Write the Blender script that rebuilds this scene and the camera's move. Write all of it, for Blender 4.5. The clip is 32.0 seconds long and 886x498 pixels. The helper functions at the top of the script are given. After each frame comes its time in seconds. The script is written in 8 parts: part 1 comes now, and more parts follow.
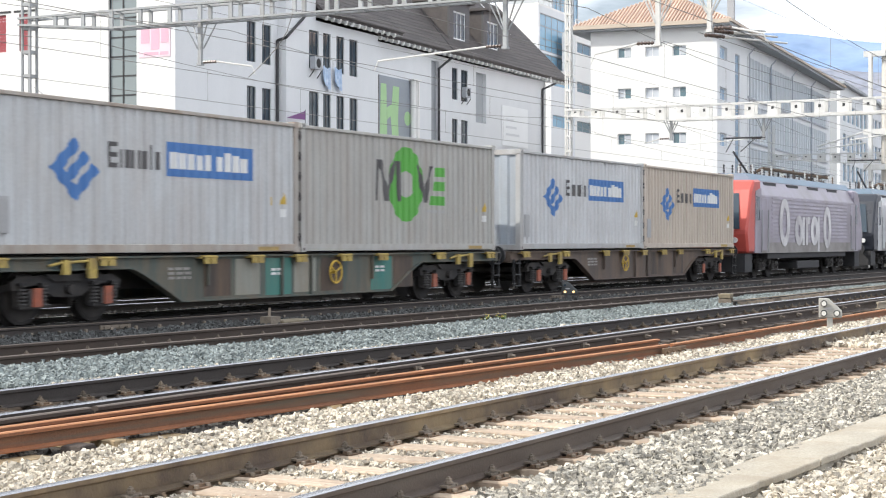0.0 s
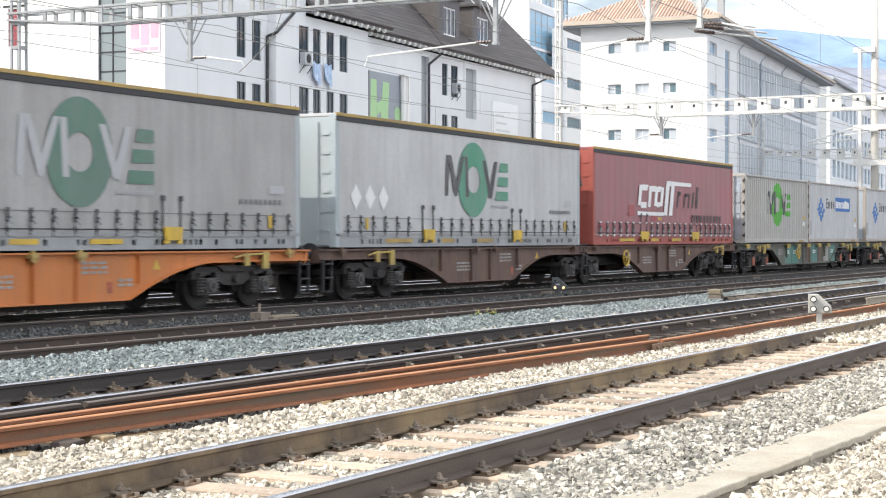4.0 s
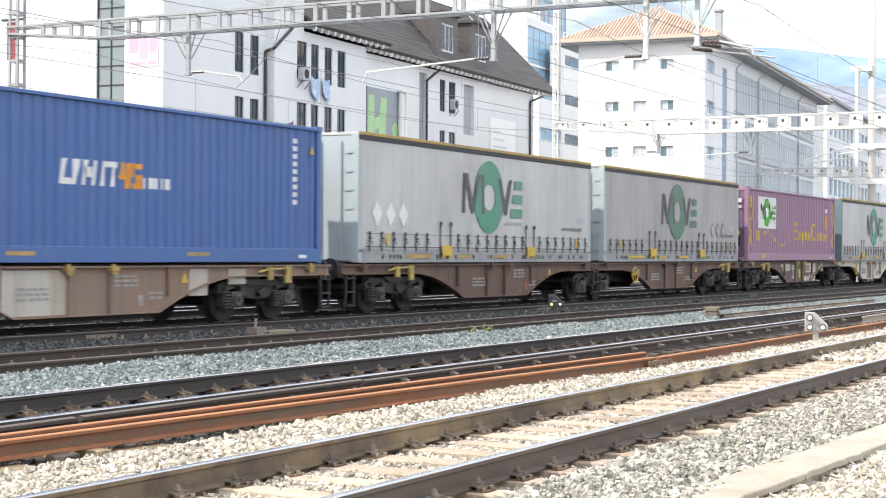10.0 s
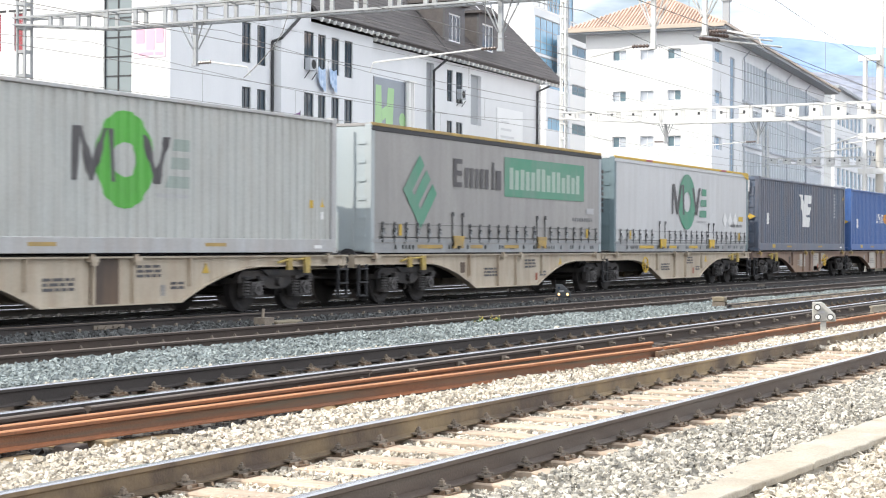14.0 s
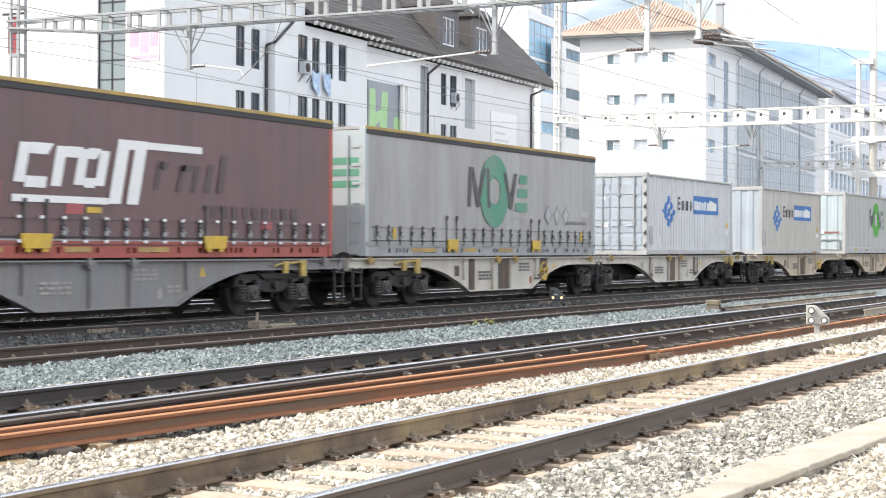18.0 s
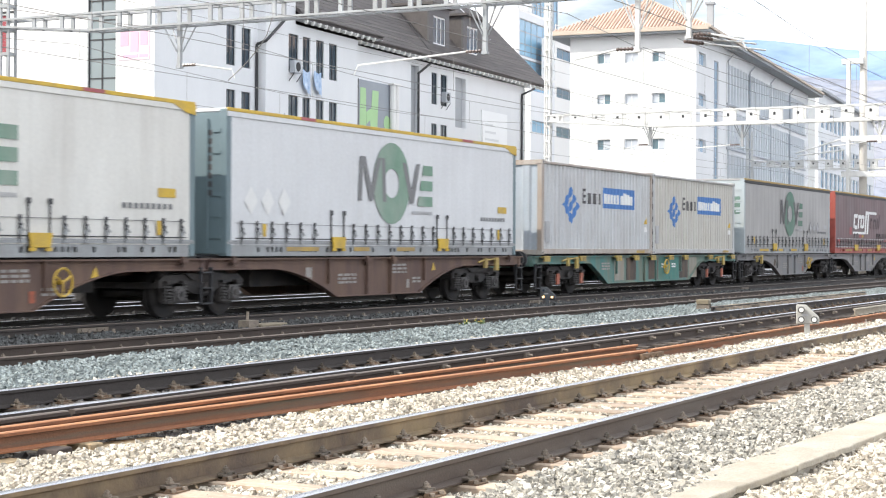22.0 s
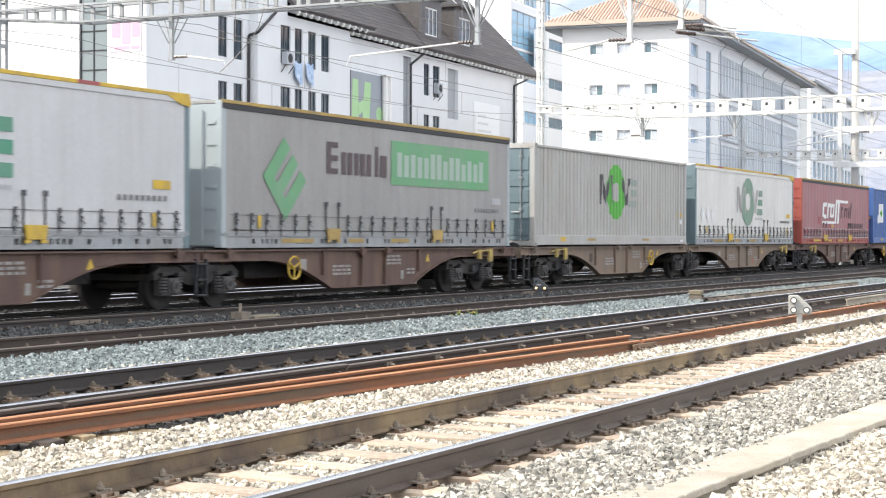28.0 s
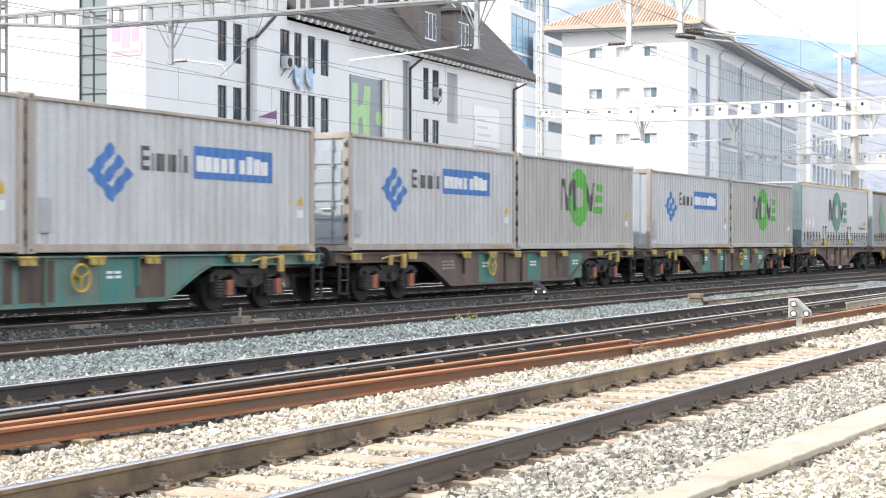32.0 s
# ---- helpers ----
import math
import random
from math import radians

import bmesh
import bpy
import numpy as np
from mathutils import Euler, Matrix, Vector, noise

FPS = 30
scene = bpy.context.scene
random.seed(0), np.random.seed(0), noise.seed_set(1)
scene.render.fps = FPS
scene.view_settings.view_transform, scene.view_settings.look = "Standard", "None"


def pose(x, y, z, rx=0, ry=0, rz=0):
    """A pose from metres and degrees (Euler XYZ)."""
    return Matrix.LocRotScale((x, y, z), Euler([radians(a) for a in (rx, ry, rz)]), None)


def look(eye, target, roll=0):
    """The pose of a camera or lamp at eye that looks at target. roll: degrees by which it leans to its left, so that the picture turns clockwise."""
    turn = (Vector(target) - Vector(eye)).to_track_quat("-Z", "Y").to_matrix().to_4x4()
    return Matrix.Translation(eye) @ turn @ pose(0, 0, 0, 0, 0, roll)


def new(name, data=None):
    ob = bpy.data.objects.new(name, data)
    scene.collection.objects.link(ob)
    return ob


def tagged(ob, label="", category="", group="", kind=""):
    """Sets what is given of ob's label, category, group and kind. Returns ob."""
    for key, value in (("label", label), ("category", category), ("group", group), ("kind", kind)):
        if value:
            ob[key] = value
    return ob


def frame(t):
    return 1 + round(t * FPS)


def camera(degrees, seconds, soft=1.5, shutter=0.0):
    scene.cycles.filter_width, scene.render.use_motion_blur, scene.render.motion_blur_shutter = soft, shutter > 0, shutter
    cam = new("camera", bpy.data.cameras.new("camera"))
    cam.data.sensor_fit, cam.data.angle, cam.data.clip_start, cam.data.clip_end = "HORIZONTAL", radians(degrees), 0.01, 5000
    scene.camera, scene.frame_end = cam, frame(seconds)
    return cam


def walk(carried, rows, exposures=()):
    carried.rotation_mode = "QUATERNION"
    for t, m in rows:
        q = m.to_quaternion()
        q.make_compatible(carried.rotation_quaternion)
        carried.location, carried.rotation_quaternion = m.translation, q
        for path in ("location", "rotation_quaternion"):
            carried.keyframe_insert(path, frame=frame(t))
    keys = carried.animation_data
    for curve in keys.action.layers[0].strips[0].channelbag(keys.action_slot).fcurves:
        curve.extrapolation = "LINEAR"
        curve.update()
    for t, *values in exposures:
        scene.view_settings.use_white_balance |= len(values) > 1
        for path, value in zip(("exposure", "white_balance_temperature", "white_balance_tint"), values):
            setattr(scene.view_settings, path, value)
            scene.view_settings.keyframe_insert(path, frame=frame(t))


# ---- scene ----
SECONDS = 32.0
FOV = 30.45
EYE = (0.0, 0.0, 1.375)

# seconds, heading from the track's line, tilt, lean (degrees); the camera stands on one spot and is held by hand
PATH = [
    (0, 27.747, -0.238, -0.029), (0.5, 27.639, -0.251, 0.005), (1, 27.416, -0.214, 0.030), (1.5, 27.311, -0.197, 0.046),
    (2, 27.314, -0.242, 0.069), (2.5, 27.372, -0.360, 0.007), (3, 27.474, -0.445, 0.023), (3.5, 27.407, -0.414, -0.025),
    (5.5, 27.530, -0.229, 0.068), (6, 27.580, -0.104, 0.182), (6.5, 27.550, -0.028, 0.278), (7, 27.568, 0.046, 0.308),
    (7.5, 27.579, 0.050, 0.366), (8, 27.594, 0.090, 0.370), (8.5, 27.574, 0.090, 0.327),
    (9, 27.463, 0.195, 0.320), (9.5, 27.332, 0.254, 0.275), (10, 27.287, 0.174, 0.331), (10.5, 27.366, -0.028, 0.399),
    (11, 27.438, -0.205, 0.377), (11.5, 27.466, -0.207, 0.411), (12, 27.444, -0.175, 0.341), (12.5, 27.427, -0.147, 0.393),
    (13, 27.449, -0.181, 0.402), (13.5, 27.499, -0.189, 0.377), (14, 27.543, -0.172, 0.263), (14.5, 27.527, -0.111, 0.249),
    (16.5, 27.520, -0.098, 0.374), (17, 27.454, -0.073, 0.335), (17.5, 27.360, -0.066, 0.312), (18, 27.334, -0.050, 0.248),
    (18.5, 27.310, -0.071, 0.265), (19, 27.309, -0.050, 0.212), (19.5, 27.246, -0.016, 0.236), (20, 27.159, 0.009, 0.207),
    (20.5, 27.095, -0.020, 0.215), (21, 27.075, 0.014, 0.247), (21.5, 27.010, -0.012, 0.338), (22, 27.000, -0.074, 0.267),
    (22.5, 26.985, -0.178, 0.229), (23, 26.926, -0.198, 0.308), (23.5, 26.902, -0.324, 0.254), (24, 26.899, -0.457, 0.184),
    (24.5, 26.896, -0.512, 0.167), (25, 26.860, -0.454, 0.093), (25.5, 26.792, -0.385, 0.169), (27.5, 26.741, -0.343, 0.096),
    (28, 26.740, -0.381, 0.145), (28.5, 26.737, -0.414, 0.188), (29, 26.771, -0.424, 0.135), (29.5, 26.828, -0.397, 0.087),
    (30, 26.836, -0.342, 0.087), (30.5, 26.825, -0.306, 0.090), (31, 26.745, -0.214, 0.111), (31.5, 26.710, -0.188, 0.069),
    (32, 26.730, -0.242, 0.074),
]


def eye_pose(heading, tilt, lean):
    a, b = radians(heading), radians(tilt)
    way = Vector((math.cos(a) * math.cos(b), math.sin(a) * math.cos(b), math.sin(b)))
    return look(EYE, Vector(EYE) + way, lean)


cam = camera(FOV, SECONDS, soft=1.15, shutter=0.2)
walk(cam, [(t, eye_pose(a, b, c)) for t, a, b, c in PATH],
     exposures=[(0, 0.0), (1, 0.06), (3, 0.13), (6, 0.27), (32, 0.31)])

# ---- light ----
SUN_WAY = Vector((-0.52, 0.56, 0.645)).normalized()
world = bpy.data.worlds.new("sky")
scene.world = world
world.use_nodes = True
wn, wl = world.node_tree.nodes, world.node_tree.links
wn.clear()
sky = wn.new("ShaderNodeTexSky")
sky.sky_type, sky.sun_disc = "NISHITA", False
sky.sun_elevation = math.asin(SUN_WAY.z)
sky.sun_rotation = math.atan2(SUN_WAY.x, SUN_WAY.y)
sky.dust_density, sky.air_density = 3.0, 1.0
coord = wn.new("ShaderNodeTexCoord")
stretch = wn.new("ShaderNodeMapping")
stretch.inputs["Scale"].default_value = (2.0, 2.0, 9.0)
cloud = wn.new("ShaderNodeTexNoise")
cloud.inputs["Scale"].default_value, cloud.inputs["Detail"].default_value = 2.2, 7.0
ramp = wn.new("ShaderNodeValToRGB")
ramp.color_ramp.elements[0].position, ramp.color_ramp.elements[1].position = 0.30, 0.52
mix = wn.new("ShaderNodeMix")
mix.data_type = "RGBA"
mix.inputs["B"].default_value = (11.5, 12.0, 12.8, 1)
back = wn.new("ShaderNodeBackground")
back.inputs["Strength"].default_value = 0.143
out = wn.new("ShaderNodeOutputWorld")
wl.new(coord.outputs["Generated"], stretch.inputs["Vector"])
wl.new(stretch.outputs["Vector"], cloud.inputs["Vector"])
wl.new(cloud.outputs["Fac"], ramp.inputs["Fac"])
wl.new(ramp.outputs["Color"], mix.inputs["Factor"])
wl.new(sky.outputs["Color"], mix.inputs["A"])
wl.new(mix.outputs["Result"], back.inputs["Color"])
wl.new(back.outputs["Background"], out.inputs["Surface"])

sun = new("sun", bpy.data.lights.new("sun", "SUN"))
sun.data.energy, sun.data.angle, sun.data.color = 4.05, radians(0.6), (1.0, 0.95, 0.86)
sun.matrix_world = look(SUN_WAY * 200, (0, 0, 0))


# ---- materials ----
def material(name, color, rough=0.6, metal=0.0, vary=0.25, scale=1.0, grain=30.0, bump=0.15, bump_size=0.01,
             dirt_or_light=None, dirt_or_light_amount=0.0, dirt_or_light_scale=(1.0, 1.0, 1.0), random_shade=0.0, island=0.0, spec=0.5, second=None, streak=None):
    """A surface with a base colour, shade varied at two scales, a coat of grime or painted light with a shape of its
    own, and a fine relief.
    """
    m = bpy.data.materials.new(name)
    m.use_nodes = True
    n, l = m.node_tree.nodes, m.node_tree.links
    bsdf = n["Principled BSDF"]
    bsdf.inputs["Metallic"].default_value = metal
    bsdf.inputs["Specular IOR Level"].default_value = spec
    pos = n.new("ShaderNodeTexCoord")
    info = n.new("ShaderNodeObjectInfo")
    shift = n.new("ShaderNodeVectorMath")
    shift.operation = "MULTIPLY_ADD"
    shift.inputs[1].default_value = (1, 1, 1)
    move = n.new("ShaderNodeVectorMath")
    move.operation = "SCALE"
    move.inputs[0].default_value = (37.0, 11.0, 5.0)
    l.new(info.outputs["Random"], move.inputs["Scale"])
    l.new(pos.outputs["Object"], shift.inputs[0])
    l.new(move.outputs["Vector"], shift.inputs[2])
    where = shift.outputs["Vector"]
    big = n.new("ShaderNodeTexNoise")
    big.inputs["Scale"].default_value, big.inputs["Detail"].default_value = scale, 5.0
    fine = n.new("ShaderNodeTexNoise")
    fine.inputs["Scale"].default_value, fine.inputs["Detail"].default_value = grain, 4.0
    l.new(where, big.inputs["Vector"])
    l.new(where, fine.inputs["Vector"])
    total = n.new("ShaderNodeMath")
    total.operation = "ADD"
    l.new(big.outputs["Fac"], total.inputs[0])
    l.new(fine.outputs["Fac"], total.inputs[1])
    spread = n.new("ShaderNodeMapRange")
    spread.inputs["From Min"].default_value, spread.inputs["From Max"].default_value = 0.65, 1.35
    spread.inputs["To Min"].default_value, spread.inputs["To Max"].default_value = 1 - vary, 1 + vary * 0.6
    l.new(total.outputs["Value"], spread.inputs["Value"])
    value = spread.outputs["Result"]
    for amount, socket in ((random_shade, info.outputs["Random"]), (island, None)):
        if amount:
            if socket is None:
                socket = n.new("ShaderNodeNewGeometry").outputs["Random Per Island"]
            r = n.new("ShaderNodeMapRange")
            r.inputs["To Min"].default_value, r.inputs["To Max"].default_value = 1 - amount, 1 + amount
            l.new(socket, r.inputs["Value"])
            t = n.new("ShaderNodeMath")
            t.operation = "MULTIPLY"
            l.new(value, t.inputs[0])
            l.new(r.outputs["Result"], t.inputs[1])
            value = t.outputs["Value"]
    base = n.new("ShaderNodeMix")
    base.data_type, base.blend_type = "RGBA", "MULTIPLY"
    base.inputs["Factor"].default_value = 1.0
    base.inputs["A"].default_value = (*color, 1)
    if second:
        pick = n.new("ShaderNodeMix")
        pick.data_type = "RGBA"
        pick.inputs["A"].default_value, pick.inputs["B"].default_value = (*color, 1), (*second, 1)
        if island:
            src = n.new("ShaderNodeNewGeometry").outputs["Random Per Island"]
            pw = n.new("ShaderNodeMath")
            pw.operation = "FRACT"
            ml = n.new("ShaderNodeMath")
            ml.operation = "MULTIPLY"
            ml.inputs[1].default_value = 7.31
            l.new(src, ml.inputs[0])
            l.new(ml.outputs["Value"], pw.inputs[0])
            src = pw.outputs["Value"]
        else:
            src = big.outputs["Fac"]
        l.new(src, pick.inputs["Factor"])
        l.new(pick.outputs["Result"], base.inputs["A"])
    l.new(value, base.inputs["B"])
    color_out = base.outputs["Result"]
    if dirt_or_light:
        place = n.new("ShaderNodeMapping")
        place.inputs["Scale"].default_value = dirt_or_light_scale
        stain = n.new("ShaderNodeTexNoise")
        stain.inputs["Scale"].default_value, stain.inputs["Detail"].default_value = 1.0, 6.0
        stain.inputs["Roughness"].default_value = 0.62
        l.new(where, place.inputs["Vector"])
        l.new(place.outputs["Vector"], stain.inputs["Vector"])
        edge = n.new("ShaderNodeMapRange")
        edge.inputs["From Min"].default_value, edge.inputs["From Max"].default_value = 0.38, 0.68
        edge.inputs["To Max"].default_value = dirt_or_light_amount
        l.new(stain.outputs["Fac"], edge.inputs["Value"])
        coat = n.new("ShaderNodeMix")
        coat.data_type = "RGBA"
        coat.inputs["B"].default_value = (*dirt_or_light, 1)
        l.new(edge.outputs["Result"], coat.inputs["Factor"])
        l.new(color_out, coat.inputs["A"])
        color_out = coat.outputs["Result"]
    if streak:
        run = n.new("ShaderNodeMapping")
        run.inputs["Scale"].default_value = (5.5, 5.5, 0.28)
        drip = n.new("ShaderNodeTexNoise")
        drip.inputs["Scale"].default_value, drip.inputs["Detail"].default_value = 1.0, 5.0
        l.new(where, run.inputs["Vector"])
        l.new(run.outputs["Vector"], drip.inputs["Vector"])
        cut = n.new("ShaderNodeMapRange")
        cut.inputs["From Min"].default_value, cut.inputs["From Max"].default_value = 0.46, 0.72
        cut.inputs["To Max"].default_value = streak[3]
        l.new(drip.outputs["Fac"], cut.inputs["Value"])
        film = n.new("ShaderNodeMix")
        film.data_type = "RGBA"
        film.inputs["B"].default_value = (*streak[:3], 1)
        l.new(cut.outputs["Result"], film.inputs["Factor"])
        l.new(color_out, film.inputs["A"])
        color_out = film.outputs["Result"]
    l.new(color_out, bsdf.inputs["Base Color"])
    gloss = n.new("ShaderNodeMapRange")
    gloss.inputs["To Min"].default_value, gloss.inputs["To Max"].default_value = max(0.03, rough - 0.12), min(1, rough + 0.12)
    l.new(big.outputs["Fac"], gloss.inputs["Value"])
    l.new(gloss.outputs["Result"], bsdf.inputs["Roughness"])
    if bump:
        relief = n.new("ShaderNodeBump")
        relief.inputs["Strength"].default_value, relief.inputs["Distance"].default_value = bump, bump_size
        l.new(fine.outputs["Fac"], relief.inputs["Height"])
        l.new(relief.outputs["Normal"], bsdf.inputs["Normal"])
    return m


def glass(name, color, rough=0.05):
    m = bpy.data.materials.new(name)
    m.use_nodes = True
    n, l = m.node_tree.nodes, m.node_tree.links
    b = n["Principled BSDF"]
    b.inputs["Base Color"].default_value = (*color, 1)
    b.inputs["Specular IOR Level"].default_value = 0.7
    wob = n.new("ShaderNodeTexNoise")
    wob.inputs["Scale"].default_value = 1.5
    r = n.new("ShaderNodeMapRange")
    r.inputs["To Min"].default_value, r.inputs["To Max"].default_value = rough, rough + 0.06
    l.new(wob.outputs["Fac"], r.inputs["Value"])
    l.new(r.outputs["Result"], b.inputs["Roughness"])
    relief = n.new("ShaderNodeBump")
    relief.inputs["Strength"].default_value, relief.inputs["Distance"].default_value = 0.05, 0.02
    l.new(wob.outputs["Fac"], relief.inputs["Height"])
    l.new(relief.outputs["Normal"], b.inputs["Normal"])
    return m


def glow(name, color, strength):
    m = bpy.data.materials.new(name)
    m.use_nodes = True
    b = m.node_tree.nodes["Principled BSDF"]
    b.inputs["Base Color"].default_value = (*color, 1)
    b.inputs["Emission Color"].default_value = (*color, 1)
    b.inputs["Emission Strength"].default_value = strength
    return m


STONE_WARM = material("ballast_limestone", (0.74, 0.675, 0.56), 0.85, vary=0.42, scale=14, grain=90, bump=0.8, island=0.45, second=(0.34, 0.295, 0.235))
STONE_COOL = material("ballast_blue_grey", (0.28, 0.315, 0.31), 0.85, vary=0.3, scale=9, grain=70, bump=0.5, island=0.4, second=(0.155, 0.18, 0.18))
# Grey ballast darkened in colour for the train's shade.
STONE_SHADED = material("ballast_train_shaded", (0.068, 0.068, 0.066), 0.85, vary=0.3, scale=9, grain=70, bump=0.5, island=0.45, second=(0.10, 0.105, 0.105))
STONE_GREY = material("ballast_grey_white", (0.60, 0.555, 0.47), 0.85, vary=0.42, scale=14, grain=90, bump=0.8, island=0.5, second=(0.22, 0.21, 0.185))
# Brake dusted stones; the deep shadow under the train is in their colour too.
STONE_UNDER = material("ballast_dusted_in_shadow", (0.033, 0.03, 0.029), 0.9, vary=0.35, scale=9, grain=70, bump=0.5, island=0.4, second=(0.035, 0.033, 0.031))
STONE_DARK = material("ballast_dark", (0.12, 0.112, 0.104), 0.9, vary=0.3, scale=9, grain=70, bump=0.5, island=0.4, second=(0.07, 0.064, 0.06))
GROUND = material("ballast_bed", (0.10, 0.092, 0.083), 0.95, vary=0.45, scale=0.6, grain=26, bump=1.0, bump_size=0.05,
                  dirt_or_light=(0.07, 0.06, 0.05), dirt_or_light_amount=0.6, dirt_or_light_scale=(0.6, 0.6, 1))
SLEEPER = material("weathered_sleeper_wood", (0.49, 0.39, 0.295), 0.85, vary=0.35, scale=2.0, grain=24, bump=0.5, random_shade=0.22,
                   dirt_or_light=(0.25, 0.18, 0.13), dirt_or_light_amount=0.7, dirt_or_light_scale=(10.0, 1.0, 2.0))
SLEEPER_DARK = material("oiled_sleeper_wood", (0.075, 0.058, 0.046), 0.9, vary=0.4, scale=3, grain=30, bump=0.5, random_shade=0.3)
# Ochre patches on this web imitate reflected sunlight.
RAIL_SIDE = material("brown_rail_web", (0.098, 0.07, 0.052), 0.55, metal=0.15, vary=0.3, scale=1.2, grain=60, bump=0.3,
                     dirt_or_light=(0.40, 0.295, 0.155), dirt_or_light_amount=0.9, dirt_or_light_scale=(0.75, 1, 0.6))
RAIL_NEAR = material("plain_brown_rail_web", (0.10, 0.074, 0.058), 0.6, metal=0.15, vary=0.25, scale=1.2, grain=60, bump=0.3,
                     dirt_or_light=(0.135, 0.112, 0.092), dirt_or_light_amount=0.7, dirt_or_light_scale=(0.6, 1, 6))
RAIL_DARK = material("dark_rail_web", (0.052, 0.043, 0.039), 0.7, metal=0.1, vary=0.35, scale=1.5, grain=60, bump=0.35)
RAIL_BLACK = material("near_black_rail_web", (0.026, 0.023, 0.021), 0.75, metal=0.1, vary=0.35, scale=1.5, grain=60, bump=0.3)
RAIL_BROWN = material("dusty_brown_rail", (0.064, 0.047, 0.038), 0.8, vary=0.3, scale=1.5, grain=60, bump=0.3)
RAIL_BROWN_HEAD = material("dull_brown_rail_head", (0.14, 0.11, 0.09), 0.6, metal=0.3, vary=0.2, scale=2)
RAIL_TOP = material("polished_rail_head", (0.50, 0.50, 0.52), 0.26, metal=1.0, vary=0.12, scale=2, grain=80, bump=0.04)
# Rusted head painted brighter than the rest, as sun catches its top.
RAIL_RUST_HEAD = material("sunlit_rusted_rail_head", (0.47, 0.215, 0.095), 0.75, vary=0.35, scale=2.5, grain=60, bump=0.4,
                          dirt_or_light=(0.30, 0.12, 0.055), dirt_or_light_amount=0.7, dirt_or_light_scale=(0.8, 8, 8))
RAIL_RUST = material("orange_rusted_rail", (0.34, 0.125, 0.05), 0.85, vary=0.4, scale=3.5, grain=60, bump=0.5,
                     dirt_or_light=(0.17, 0.085, 0.05), dirt_or_light_amount=0.9, dirt_or_light_scale=(0.7, 2, 9))
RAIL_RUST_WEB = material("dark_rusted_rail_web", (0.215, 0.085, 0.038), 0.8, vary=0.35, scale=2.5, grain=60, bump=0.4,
                         dirt_or_light=(0.105, 0.10, 0.075), dirt_or_light_amount=0.9, dirt_or_light_scale=(0.45, 2, 11), streak=None)
CLIP = material("rail_fastening_iron", (0.20, 0.165, 0.13), 0.6, metal=0.1, vary=0.35, scale=8, grain=60, bump=0.4, random_shade=0.3)
PLATE = material("rusty_base_plate", (0.15, 0.098, 0.062), 0.85, vary=0.35, scale=8, grain=60, bump=0.4, random_shade=0.3)
# Strong mottling imitates small highlights on the track 2 fastenings.
CLIP_MOTTLED = material("mottled_fastening", (0.17, 0.135, 0.10), 0.8, vary=0.6, scale=12, grain=60, bump=0.4, random_shade=0.4)
TIMBER = material("pale_packing_timber", (0.46, 0.34, 0.20), 0.85, vary=0.35, scale=3, grain=24, bump=0.4, random_shade=0.2)
CONCRETE = material("pale_concrete", (0.42, 0.38, 0.31), 0.85, vary=0.3, scale=2.2, grain=50, bump=0.6,
                    dirt_or_light=(0.30, 0.25, 0.18), dirt_or_light_amount=0.75, dirt_or_light_scale=(1.5, 3, 1))
# Bluish cast holds the shade of walls turned from the sun.
PLASTER = material("white_plaster", (0.76, 0.77, 0.785), 0.9, vary=0.05, scale=0.35, grain=18, bump=0.1,
                   dirt_or_light=(0.62, 0.635, 0.655), dirt_or_light_amount=0.35, dirt_or_light_scale=(0.5, 0.5, 0.12))
# Brighter, warmer copy of the plaster for walls in the sun.
PLASTER_WARM = material("bright_white_plaster", (0.82, 0.81, 0.79), 0.9, vary=0.04, scale=0.3, grain=18, bump=0.08)
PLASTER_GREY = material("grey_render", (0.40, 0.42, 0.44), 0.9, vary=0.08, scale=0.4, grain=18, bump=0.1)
SLATE = material("dark_roof_slate", (0.070, 0.062, 0.062), 0.75, vary=0.35, scale=0.5, grain=9, bump=0.4, random_shade=0.03,
                 dirt_or_light=(0.12, 0.105, 0.098), dirt_or_light_amount=0.7, dirt_or_light_scale=(0.25, 0.7, 0.7))
TILE_LOW = material("red_clay_tile_valley", (0.40, 0.24, 0.17), 0.85, vary=0.25, scale=1.5, grain=12, bump=0.3)
TILE = material("orange_clay_roof_tile", (0.57, 0.43, 0.35), 0.85, vary=0.25, scale=0.8, grain=12, bump=0.3, random_shade=0.15)
PANE = glass("dark_window_glass", (0.03, 0.05, 0.07))
# Bright sky reflections are put into this glass's blue.
PANE_BLUE = glass("blue_facade_glass", (0.31, 0.44, 0.57), 0.08)
PANE_TEAL = glass("teal_window_glass", (0.10, 0.17, 0.20), 0.06)
PANE_NET = glass("curtained_window_glass", (0.50, 0.53, 0.57), 0.1)
PANE_SKY = glass("sky_blue_curtain_wall_glass", (0.26, 0.46, 0.62), 0.05)
PANE_PALE = glass("pale_reflecting_glass", (0.22, 0.26, 0.27), 0.1)
FRAME_DARK = material("dark_window_frame", (0.05, 0.055, 0.065), 0.5, vary=0.1)
FRAME_WHITE = material("white_painted_frame", (0.74, 0.75, 0.76), 0.5, vary=0.06)
FRAME_GREY = material("grey_metal_fin", (0.42, 0.44, 0.47), 0.45, metal=0.4, vary=0.1)
STEEL_PALE = material("pale_steel", (0.68, 0.68, 0.665), 0.6, vary=0.12, scale=1.5, grain=30, bump=0.1, dirt_or_light=(0.42, 0.40, 0.36), dirt_or_light_amount=0.4, dirt_or_light_scale=(2, 2, 0.6))
